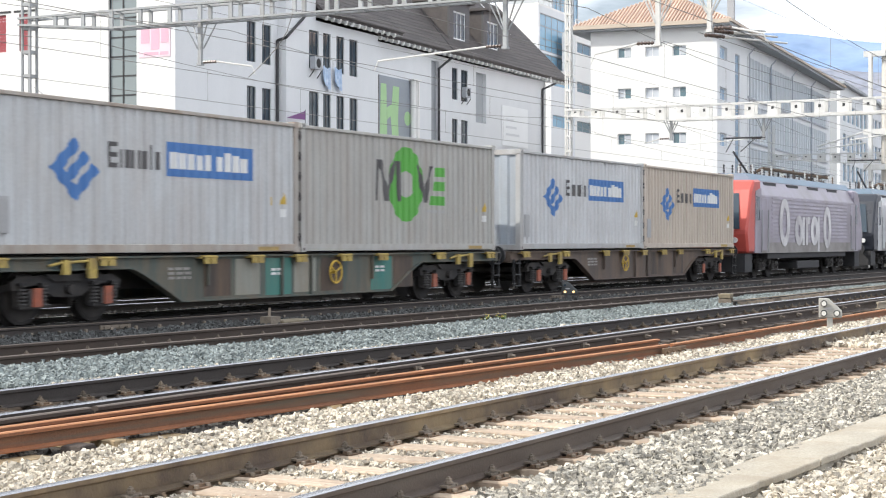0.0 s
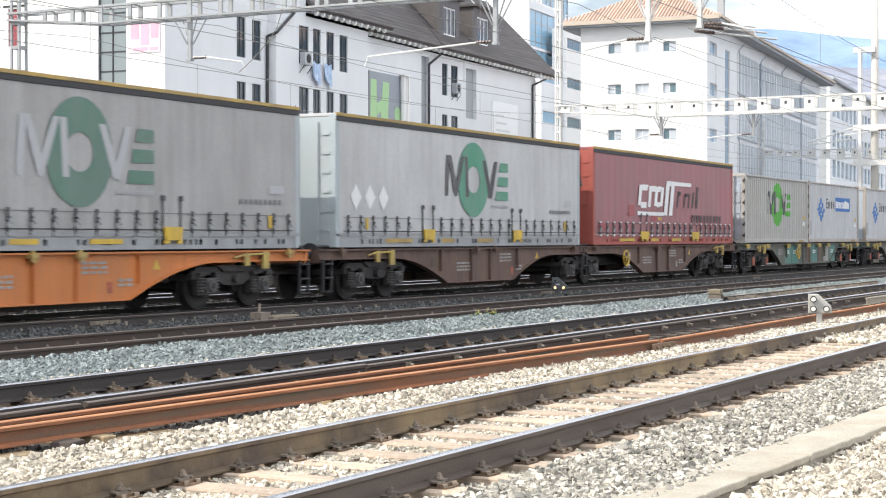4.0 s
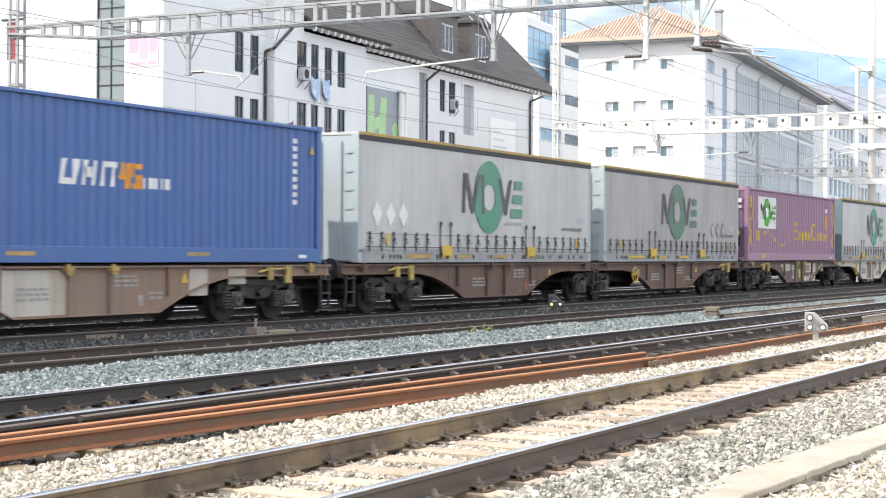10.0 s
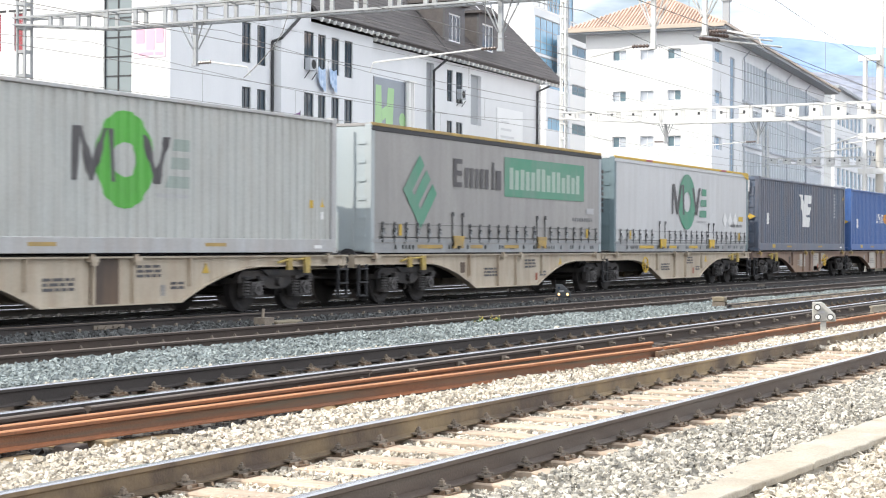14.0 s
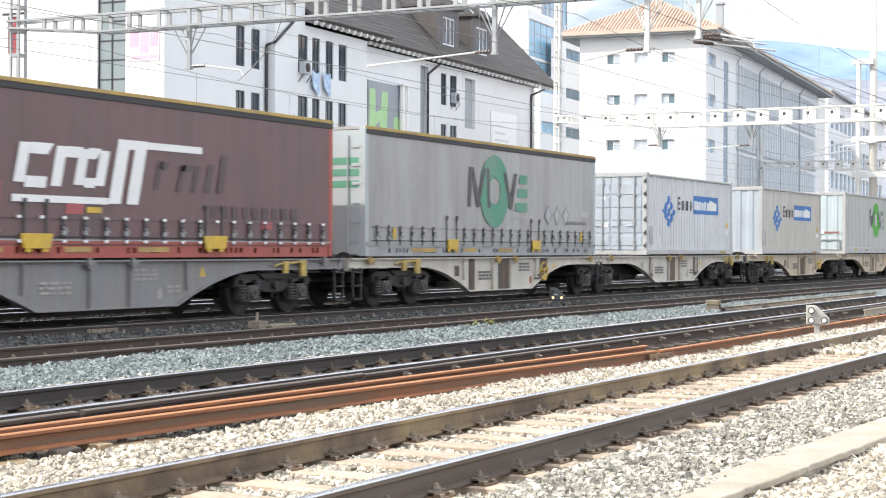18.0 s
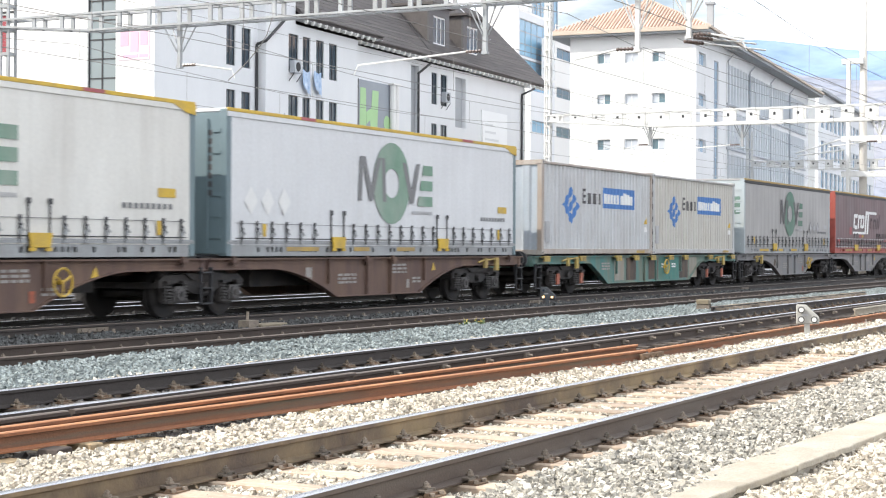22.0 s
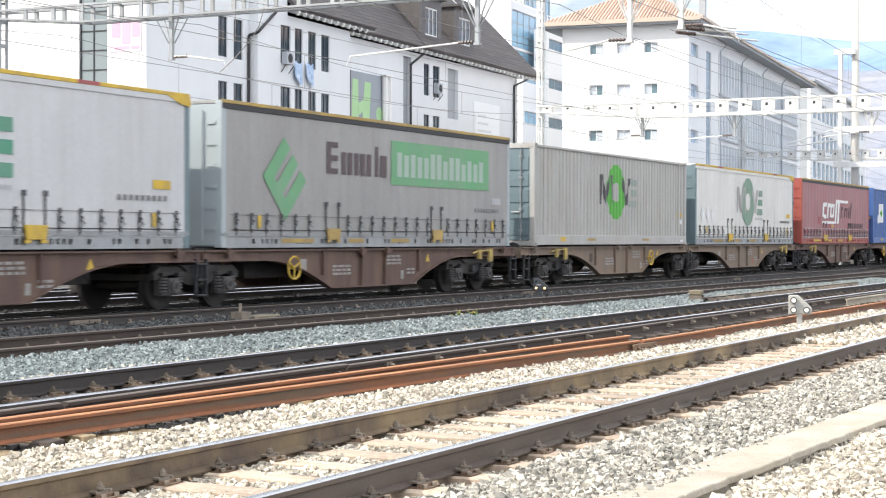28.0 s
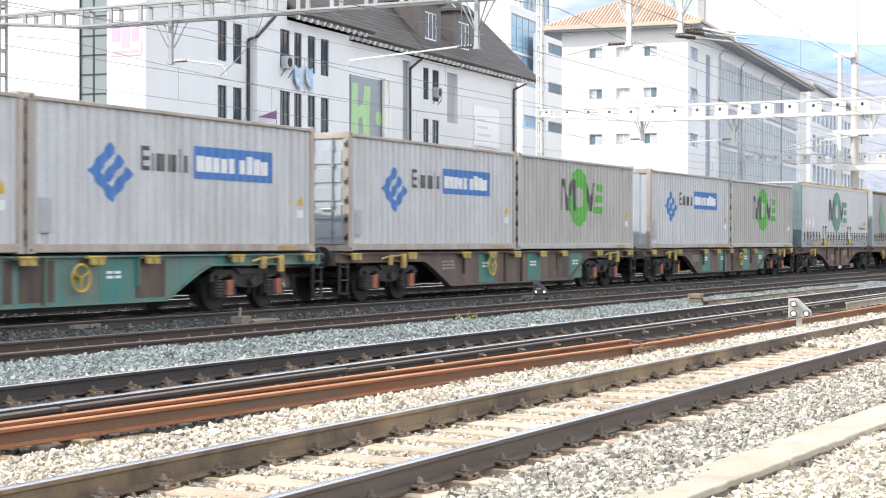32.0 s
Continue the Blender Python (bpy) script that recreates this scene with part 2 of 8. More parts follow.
STEEL = material("galvanised_steel", (0.36, 0.375, 0.385), 0.5, metal=0.4, vary=0.16, scale=1.5, grain=30, bump=0.1,
                 dirt_or_light=(0.21, 0.195, 0.175), dirt_or_light_amount=0.4, dirt_or_light_scale=(2, 2, 0.6))
STEEL_DARK = material("dark_steel", (0.055, 0.055, 0.058), 0.6, metal=0.4, vary=0.3, scale=4)
# Wire colour lightened to imitate the glare that washes the wires out.
WIRE = material("glare_paled_wire", (0.24, 0.23, 0.215), 0.6, metal=0.2, vary=0.2)
INSULATOR = material("brown_glazed_insulator", (0.12, 0.085, 0.072), 0.3, vary=0.15)
BOGIE = material("grimy_bogie_iron", (0.026, 0.025, 0.026), 0.8, vary=0.4, scale=3, grain=40, bump=0.4,
                 dirt_or_light=(0.065, 0.055, 0.048), dirt_or_light_amount=0.7, dirt_or_light_scale=(2, 2, 2))
WHEEL = material("brake_dust_wheel", (0.032, 0.029, 0.028), 0.7, metal=0.3, vary=0.35, scale=5)
BLACK = material("matt_black", (0.022, 0.022, 0.024), 0.7, vary=0.2)
YELLOW = material("yellow_paint", (0.64, 0.42, 0.045), 0.6, vary=0.18, scale=3, dirt_or_light=(0.30, 0.22, 0.10), dirt_or_light_amount=0.5, dirt_or_light_scale=(3, 3, 2))
OCHRE = material("faded_yellow_edge", (0.47, 0.32, 0.10), 0.75, vary=0.25, scale=2, dirt_or_light=(0.24, 0.19, 0.12), dirt_or_light_amount=0.7, dirt_or_light_scale=(1.5, 3, 3))
RED_KNOB = material("orange_red_paint", (0.40, 0.105, 0.055), 0.6, vary=0.25, scale=5, dirt_or_light=(0.14, 0.07, 0.05), dirt_or_light_amount=0.7, dirt_or_light_scale=(6, 6, 6))
WHITE = material("white_lettering", (0.74, 0.74, 0.73), 0.6, vary=0.1, scale=2)
INK = material("dark_lettering", (0.07, 0.066, 0.07), 0.6, vary=0.15, scale=2, dirt_or_light=(0.17, 0.165, 0.165), dirt_or_light_amount=0.5, dirt_or_light_scale=(1.3, 1, 0.6))
GREEN = material("green_print", (0.075, 0.275, 0.175), 0.6, vary=0.14, scale=1.5, dirt_or_light=(0.24, 0.27, 0.25), dirt_or_light_amount=0.45, dirt_or_light_scale=(1.1, 1, 0.5))
GREEN_SOFT = material("soft_green_print", (0.17, 0.29, 0.215), 0.7, vary=0.15, scale=1.5, dirt_or_light=(0.36, 0.38, 0.35), dirt_or_light_amount=0.55, dirt_or_light_scale=(1.1, 1, 0.5))
GREEN_PALE = material("faded_green_print", (0.30, 0.36, 0.325), 0.7, vary=0.15, scale=1.5, dirt_or_light=(0.38, 0.38, 0.36), dirt_or_light_amount=0.5, dirt_or_light_scale=(1.1, 1, 0.5))
GREEN_FRESH = material("fresh_green_print", (0.13, 0.36, 0.17), 0.6, vary=0.15, scale=1.5, dirt_or_light=(0.24, 0.30, 0.23), dirt_or_light_amount=0.5, dirt_or_light_scale=(1.1, 1, 0.5))
GREEN_LETTER = material("pale_green_lettering", (0.36, 0.45, 0.385), 0.7, vary=0.1)
GREEN_VIVID = material("bright_green_print", (0.105, 0.39, 0.065), 0.6, vary=0.12, scale=1.5)
GREEN_DULL = material("dulled_green_print", (0.10, 0.20, 0.15), 0.7, vary=0.2, scale=1.5, dirt_or_light=(0.20, 0.22, 0.205), dirt_or_light_amount=0.5, dirt_or_light_scale=(1.1, 1, 0.5))
BLUE_PRINT = material("blue_print", (0.07, 0.19, 0.46), 0.6, vary=0.12, scale=1.5)
ORANGE_PRINT = material("orange_print", (0.70, 0.30, 0.03), 0.6, vary=0.1)
FAINT = material("dim_outline_print", (0.20, 0.20, 0.205), 0.7, vary=0.1)
GREY_SOFT = material("soft_grey_print", (0.36, 0.35, 0.335), 0.7, vary=0.15, scale=2, dirt_or_light=(0.46, 0.45, 0.42), dirt_or_light_amount=0.5, dirt_or_light_scale=(1.1, 1, 0.5))
GHOST = material("faint_grey_print", (0.42, 0.42, 0.43), 0.7, vary=0.1)
SHADE_PRINT = material("dark_faded_print", (0.10, 0.075, 0.08), 0.7, vary=0.1)


def tarp(name, color, dirt_or_light_amount, dirt_or_light=(0.22, 0.21, 0.205)):
    return material(name, color, 0.44, vary=0.10, scale=0.7, grain=14, bump=0.12, dirt_or_light=dirt_or_light, dirt_or_light_amount=dirt_or_light_amount,
                    dirt_or_light_scale=(0.9, 1, 0.35), spec=0.55, streak=(dirt_or_light[0] * 0.85, dirt_or_light[1] * 0.83, dirt_or_light[2] * 0.8, 0.32 * dirt_or_light_amount ** 0.5))


TARP_WHITE = tarp("pale_grey_tarpaulin", (0.55, 0.555, 0.56), 0.35, (0.42, 0.41, 0.40))
TARP_BRIGHT = tarp("bright_white_tarpaulin", (0.65, 0.66, 0.675), 0.14, (0.48, 0.475, 0.465))
TARP_CREAM = tarp("cream_grey_tarpaulin", (0.70, 0.69, 0.65), 0.3, (0.40, 0.37, 0.33))
TARP_GREY = tarp("grey_tarpaulin", (0.52, 0.52, 0.515), 0.45, (0.28, 0.27, 0.265))
TARP_DIRTY = tarp("road_grimed_grey_tarpaulin", (0.37, 0.362, 0.352), 0.6, (0.23, 0.22, 0.21))
TARP_TAUPE = tarp("brownish_grey_tarpaulin", (0.32, 0.31, 0.295), 0.5)
TARP_RED = tarp("maroon_tarpaulin", (0.33, 0.115, 0.125), 0.6, (0.205, 0.115, 0.112))
TARP_BROWN = tarp("dark_maroon_brown_tarpaulin", (0.15, 0.08, 0.082), 0.6, (0.09, 0.07, 0.068))
END_TEAL = material("dark_teal_end_wall", (0.145, 0.20, 0.22), 0.5, vary=0.1, scale=1)
# White end walls, toned down in colour for the shade on them.
END_WHITE = material("shaded_white_end_wall", (0.37, 0.42, 0.44), 0.5, vary=0.1, scale=1, dirt_or_light=(0.42, 0.42, 0.40), dirt_or_light_amount=0.4, dirt_or_light_scale=(1, 1, 0.4))
END_RED = material("red_end_wall", (0.36, 0.08, 0.06), 0.5, vary=0.12, scale=1, dirt_or_light=(0.27, 0.08, 0.06), dirt_or_light_amount=0.5, dirt_or_light_scale=(1, 1, 0.4))


def paint(name, color, rust=0.3, rough=0.44):
    return material(name, color, rough, vary=0.13, scale=1.1, grain=22, bump=0.06, dirt_or_light=(0.27, 0.17, 0.10), dirt_or_light_amount=rust,
                    dirt_or_light_scale=(2.2, 2.2, 0.5), streak=(0.55 * color[0] + 0.02, 0.53 * color[1] + 0.02, 0.51 * color[2] + 0.02, 0.2 + 0.45 * rust))


# Door purple darkened in colour for the shadow on that end.
DOOR_PURPLE = paint("shaded_purple_door_paint", (0.17, 0.095, 0.175), 0.25)
# Pale boxes' ends get this blue-grey; the shade on them is put into it.
DOOR_GREY = paint("shaded_blue_grey_door_paint", (0.40, 0.45, 0.505), 0.2)
POST_GREY = paint("grey_corner_post_paint", (0.45, 0.46, 0.465), 0.3)
END_PALE = paint("pale_blue_end_paint", (0.47, 0.54, 0.565), 0.12)
BOX_GREY = paint("light_grey_container_paint", (0.55, 0.565, 0.58), 0.22)
BOX_RAIL = paint("rust_stained_rail_paint", (0.42, 0.385, 0.35), 0.6)
BOX_WHITE = paint("white_container_paint", (0.61, 0.62, 0.64), 0.15)
BOX_BEIGE = paint("beige_container_paint", (0.55, 0.48, 0.41), 0.25)
BOX_CREAM = paint("cream_grey_container_paint", (0.54, 0.525, 0.485), 0.2)
BOX_WARM = paint("warm_grey_container_paint", (0.44, 0.435, 0.415), 0.25)
BOX_MINT = paint("pale_green_grey_container_paint", (0.46, 0.475, 0.455), 0.15)
BOX_BLUE = paint("blue_container_paint", (0.052, 0.13, 0.345), 0.1, 0.45)
BOX_NAVY = paint("slate_blue_container_paint", (0.098, 0.125, 0.175), 0.25)
BOX_PURPLE = paint("mauve_container_paint", (0.315, 0.18, 0.275), 0.15)
WAGON = dict(
    dark=paint("dark_grey_brown_wagon_paint", (0.098, 0.079, 0.071), 0.4, 0.7),
    brown=paint("brown_wagon_paint", (0.108, 0.066, 0.056), 0.35, 0.7),
    orange=paint("orange_wagon_paint", (0.57, 0.19, 0.048), 0.3, 0.6),
    cream=paint("cream_wagon_paint", (0.50, 0.44, 0.35), 0.45, 0.65),
    white=paint("dirty_white_wagon_paint", (0.53, 0.51, 0.46), 0.35, 0.65),
    rusty=paint("rust_brown_wagon_paint", (0.24, 0.17, 0.135), 0.7, 0.7),
    grey=paint("grey_wagon_paint", (0.21, 0.215, 0.225), 0.25, 0.6),
    sea=paint("dark_sea_green_wagon_paint", (0.075, 0.105, 0.098), 0.5, 0.7),
    teal=paint("teal_green_wagon_paint", (0.075, 0.215, 0.20), 0.55, 0.65),
    tan=paint("tan_brown_wagon_paint", (0.20, 0.155, 0.12), 0.5, 0.7),
)
PATCH_BROWN = paint("repainted_brown_patch", (0.058, 0.047, 0.042), 0.4, 0.7)
PATCH_RED = material("pinkish_red_patch", (0.42, 0.10, 0.11), 0.6, vary=0.25, scale=3, dirt_or_light=(0.24, 0.09, 0.09), dirt_or_light_amount=0.7, dirt_or_light_scale=(3, 3, 3))
PATCH_GREY = paint("grey_green_patch", (0.30, 0.31, 0.275), 0.45, 0.7)
PATCH_PALE = paint("flaking_pale_patch", (0.50, 0.47, 0.42), 0.55, 0.7)
PATCH_TEAL = paint("repainted_teal_patch", (0.045, 0.205, 0.18), 0.25, 0.6)
STENCIL = material("worn_white_stencil_panel", (0.33, 0.31, 0.29), 0.7, vary=0.35, scale=6, grain=30)
LOCO_SIDE = material("silver_lilac_loco_paint", (0.36, 0.33, 0.40), 0.4, vary=0.2, scale=0.8, dirt_or_light=(0.21, 0.185, 0.175), dirt_or_light_amount=0.6, dirt_or_light_scale=(0.9, 1, 0.5))
LOCO_RED = material("red_loco_cab_paint", (0.56, 0.095, 0.075), 0.35, vary=0.1, scale=1)
LOCO_BLACK = material("black_loco_paint", (0.03, 0.034, 0.045), 0.3, vary=0.1, scale=1)
LOCO_ROOF = material("blue_grey_loco_roof", (0.23, 0.31, 0.40), 0.5, vary=0.1, scale=1)


# ---- mesh helpers ----
class Geo:
    """Collects corners and faces of one mesh."""

    def __init__(self):
        self.v, self.f, self.m = [], [], []

    def face(self, pts, slot=0):
        i = len(self.v)
        self.v += [tuple(p) for p in pts]
        self.f.append(tuple(range(i, i + len(pts))))
        self.m.append(slot)

    def solid(self, pts, faces, slot=0):
        i = len(self.v)
        self.v += [tuple(p) for p in pts]
        for f in faces:
            self.f.append(tuple(i + k for k in f))
            self.m.append(slot)

    def box(self, x0, x1, y0, y1, z0, z1, slot=0):
        self.solid([(x0, y0, z0), (x1, y0, z0), (x1, y1, z0), (x0, y1, z0), (x0, y0, z1), (x1, y0, z1), (x1, y1, z1), (x0, y1, z1)],
                   [(0, 3, 2, 1), (4, 5, 6, 7), (0, 1, 5, 4), (1, 2, 6, 5), (2, 3, 7, 6), (3, 0, 4, 7)], slot)

    def prism(self, outline, axis, a, b, slot=0):
        """outline: points of the two other axes in order, anticlockwise seen from the axis' end."""
        def put(p, h):
            return {"x": (h, p[0], p[1]), "y": (p[0], h, p[1]), "z": (p[0], p[1], h)}[axis]
        n = len(outline)
        flip = axis == "y"
        side = [(i, (i + 1) % n, n + (i + 1) % n, n + i) for i in range(n)]
        caps = [tuple(reversed(range(n))), tuple(range(n, 2 * n))]
        faces = side + caps
        if flip:
            faces = [tuple(reversed(f)) for f in faces]
        self.solid([put(p, a) for p in outline] + [put(p, b) for p in outline], faces, slot)

    def rod(self, p, q, r, seg=6, slot=0, r2=None):
        p, q = Vector(p), Vector(q)
        d = (q - p).normalized()
        side = d.orthogonal().normalized()
        up = d.cross(side)
        r2 = r if r2 is None else r2
        ring = [(math.cos(2 * math.pi * i / seg), math.sin(2 * math.pi * i / seg)) for i in range(seg)]
        pts = [p + side * c * r + up * s * r for c, s in ring] + [q + side * c * r2 + up * s * r2 for c, s in ring]
        faces = [(i, (i + 1) % seg, seg + (i + 1) % seg, seg + i) for i in range(seg)]
        faces += [tuple(reversed(range(seg))), tuple(range(seg, 2 * seg))]
        self.solid(pts, faces, slot)

    def wheel(self, c, r, w, axis="y", seg=20, slot=0):
        d = Vector({"x": (1, 0, 0), "y": (0, 1, 0), "z": (0, 0, 1)}[axis]) * w / 2
        self.rod(Vector(c) - d, Vector(c) + d, r, seg, slot)

    def mesh(self, name, mats, bevel=0.0, smooth=False):
        me = bpy.data.meshes.new(name)
        me.from_pydata(self.v, [], self.f)
        me.polygons.foreach_set("material_index", self.m)
        for m in mats if isinstance(mats, (list, tuple)) else [mats]:
            me.materials.append(m)
        if bevel:
            bm = bmesh.new()
            bm.from_mesh(me)
            bmesh.ops.remove_doubles(bm, verts=bm.verts, dist=0.0004)
            edges = [e for e in bm.edges if len(e.link_faces) == 2 and e.calc_face_angle(0) > 0.5]
            bmesh.ops.bevel(bm, geom=edges, offset=bevel, segments=1, affect="EDGES", profile=0.7, clamp_overlap=True)
            bm.to_mesh(me)
            bm.free()
        if smooth:
            me.polygons.foreach_set("use_smooth", [True] * len(me.polygons))
        me.update()
        return me


MADE = {}


def once(key, build):
    """The mesh of that key, built the first time only."""
    if key not in MADE:
        MADE[key] = build()
    return MADE[key]


def put(name, mesh, parent=None, m=None, label="", category="", group="", kind=""):
    ob = new(name, mesh)
    if parent is not None:
        ob.parent = parent
    if m is not None:
        ob.matrix_basis = m
    return tagged(ob, label, category, group, kind)


def thing(name, label, category, group="", m=None, kind=""):
    return put(name, None, None, m, label, category, group, kind)


def part(name, geo, mats, parent, label="", bevel=0.0, smooth=False, m=None):
    return put(name, geo.mesh(name, mats, bevel, smooth), parent, m, label)


def pierced(x0, x1, z0, z1, holes, thick, slot=0, geo=None):
    """A wall in the xz plane, its face at y = 0 and its back at y = thick, with openings (x0, x1, z0, z1) through it."""
    g = geo or Geo()
    xs = sorted({x0, x1, *[max(x0, min(x1, h[i])) for h in holes for i in (0, 1)]})
    zs = sorted({z0, z1, *[max(z0, min(z1, h[i])) for h in holes for i in (2, 3)]})

    def solid(i, k):
        if not (0 <= i < len(xs) - 1 and 0 <= k < len(zs) - 1):
            return False
        cx, cz = (xs[i] + xs[i + 1]) / 2, (zs[k] + zs[k + 1]) / 2
        return not any(h[0] < cx < h[1] and h[2] < cz < h[3] for h in holes)
    for i in range(len(xs) - 1):
        for k in range(len(zs) - 1):
            if not solid(i, k):
                continue
            a, b, c, d = xs[i], xs[i + 1], zs[k], zs[k + 1]
            g.face([(a, 0, c), (b, 0, c), (b, 0, d), (a, 0, d)], slot)
            g.face([(b, thick, c), (a, thick, c), (a, thick, d), (b, thick, d)], slot)
            if not solid(i - 1, k):
                g.face([(a, thick, c), (a, 0, c), (a, 0, d), (a, thick, d)], slot)
            if not solid(i + 1, k):
                g.face([(b, 0, c), (b, thick, c), (b, thick, d), (b, 0, d)], slot)
            if not solid(i, k - 1):
                g.face([(a, thick, c), (b, thick, c), (b, 0, c), (a, 0, c)], slot)
            if not solid(i, k + 1):
                g.face([(a, 0, d), (b, 0, d), (b, thick, d), (a, thick, d)], slot)
    return g


# ---- ground ----
BED = -0.24
g = Geo()
g.face([(-400, -400, BED), (3500, -400, BED), (3500, 3500, BED), (-400, 3500, BED)])
tagged(put("ground", g.mesh("ground", GROUND)), "grey brown bed of crushed stone under the tracks", "ground", kind="structure")


def stones(name, x0, x1, y0, y1, count, size, mat, label, base=BED, swell=0.03, seed=1, thin_out=0.0):
    """Loose crushed stones: many small uneven lumps in one mesh."""
    rng = np.random.default_rng(seed)
    corner = np.array([(-1, -1, -1), (1, -1, -1), (1, 1, -1), (-1, 1, -1), (-1, -1, 1), (1, -1, 1), (1, 1, 1), (-1, 1, 1)]) * 0.8
    tri = np.array([0, 2, 1, 0, 3, 2, 4, 5, 6, 4, 6, 7, 0, 1, 5, 0, 5, 4, 1, 2, 6, 1, 6, 5, 2, 3, 7, 2, 7, 6, 3, 0, 4, 3, 4, 7])
    u = rng.random(count)
    px = x0 + (x1 - x0) * (u ** (1 + thin_out))
    py = rng.uniform(y0, y1, count)
    s = size * rng.uniform(0.55, 1.25, (count, 1, 1)) * rng.uniform(0.5, 1.2, (count, 1, 3))
    v = (corner[None] + rng.uniform(-0.5, 0.5, (count, 8, 3))) * s * 0.62
    a = rng.uniform(0, 6.283, count)
    b = rng.uniform(-1.2, 1.2, count)
    ca, sa, cb, sb = np.cos(a)[:, None], np.sin(a)[:, None], np.cos(b)[:, None], np.sin(b)[:, None]
    x, y, z = v[..., 0], v[..., 1] * cb - v[..., 2] * sb, v[..., 1] * sb + v[..., 2] * cb
    heap = swell * (np.sin(px * 2.1 + py) * np.sin(py * 3.3 + 0.7 * px) * 0.5 + 0.5) + rng.uniform(0, swell + 0.3 * size, count)
    w = np.stack([x * ca - y * sa + px[:, None], x * sa + y * ca + py[:, None], z + base + size * 0.22 + heap[:, None]], -1).reshape(-1, 3)
    me = bpy.data.meshes.new(name)
    me.vertices.add(count * 8)
    me.vertices.foreach_set("co", w.astype(np.float32).ravel())
    idx = (tri[None] + 8 * np.arange(count)[:, None]).ravel()
    me.loops.add(len(idx))
    me.loops.foreach_set("vertex_index", idx.astype(np.int32))
    me.polygons.add(len(idx) // 3)
    me.polygons.foreach_set("loop_start", np.arange(0, len(idx), 3, dtype=np.int32))
    me.polygons.foreach_set("use_smooth", np.zeros(len(idx) // 3, dtype=bool))
    me.materials.append(mat)
    me.update(calc_edges=True)
    return tagged(put(name, me), label, "ballast", kind="stuff")


WARM, COOL = "pale sunlit limestone ballast, loose and uneven", "blue grey ballast between the tracks"
stones("ballast", 7.0, 34, 6.42, 7.75, 34000, 0.036, STONE_WARM, WARM, BED + 0.045, 0.03, 1, 0.6)
stones("ballast", 7.0, 34, 7.6, 9.15, 6000, 0.042, STONE_DARK, "dark ballast under the spare rails", BED - 0.03, 0.01, 9, 0.7)
stones("ballast", 7.5, 30, 4.95, 6.2, 22000, 0.034, STONE_WARM, WARM, BED - 0.004, 0.014, 2, 0.6)
stones("ballast", 7.5, 24, 3.22, 4.36, 34000, 0.035, STONE_GREY, "grey white crushed stone beside the cable trough", BED + 0.02, 0.045, 3, 0.6)
stones("ballast", 7.5, 26, 4.22, 4.72, 7000, 0.034, STONE_WARM, WARM, BED - 0.02, 0.012, 11, 0.6)
stones("ballast", 7.5, 15, 1.5, 2.92, 20000, 0.042, STONE_WARM, WARM, BED - 0.03, 0.04, 4, 0.4)
stones("ballast", 24, 75, 3.2, 7.7, 15000, 0.06, STONE_WARM, WARM, BED + 0.02, 0.03, 5, 0.8)
stones("ballast", 13, 62, 10.98, 13.75, 52000, 0.036, STONE_COOL, COOL, BED + 0.075, 0.04, 6, 0.5)
stones("ballast", 13, 34, 10.95, 11.45, 5200, 0.038, STONE_WARM, "pale stones along the rail", BED + 0.085, 0.03, 14, 0.7)
stones("ballast", 12, 40, 9.5, 10.65, 5000, 0.05, STONE_DARK, "dark ballast between the rails", BED - 0.02, 0.02, 7, 0.5)
stones("ballast", 18, 70, 15.5, 18.3, 14000, 0.05, STONE_SHADED, "dull grey ballast beside the train, darkened for its shade", BED + 0.02, 0.04, 8, 0.5)
stones("ballast", 18, 60, 18.0, 31.0, 14000, 0.07, STONE_UNDER, "dark brake dusted ballast below the train, its deep shadow in the colour", BED, 0.03, 10, 0.4)

stones("ballast", -12, 7.2, 3.3, 7.7, 9000, 0.045, STONE_WARM, WARM, BED - 0.01, 0.02, 12)
stones("ballast", -8, 7.4, -4.0, 2.75, 9000, 0.045, STONE_WARM, WARM, BED - 0.03, 0.03, 13)

# ---- tracks ----
HEAD, FOOT = 0.036, 0.075


def rail_geo(length, y=0.0, z=0.0, web=0):
    """A flat-bottomed rail of 172 mm along x, its running face at z = 0."""
    o = [(-FOOT, -0.172), (FOOT, -0.172), (FOOT, -0.161), (0.012, -0.142), (0.008, -0.05), (0.014, -0.04), (HEAD, -0.036),
         (HEAD, -0.009), (0.024, 0.0), (-0.024, 0.0), (-HEAD, -0.009), (-HEAD, -0.036), (-0.014, -0.04), (-0.008, -0.05), (-0.012, -0.142), (-FOOT, -0.161)]
    g = Geo()
    n = len(o)
    pts = [(0, y + a, z + b) for a, b in o] + [(length, y + a, z + b) for a, b in o]
    for i in range(n):
        k = (i + 1) % n
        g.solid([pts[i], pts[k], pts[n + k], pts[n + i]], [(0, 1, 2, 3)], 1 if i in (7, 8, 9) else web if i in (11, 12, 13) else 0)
    g.solid(pts[:n], [tuple(reversed(range(n)))], 0)
    g.solid(pts[n:], [tuple(range(n))], 0)
    return g


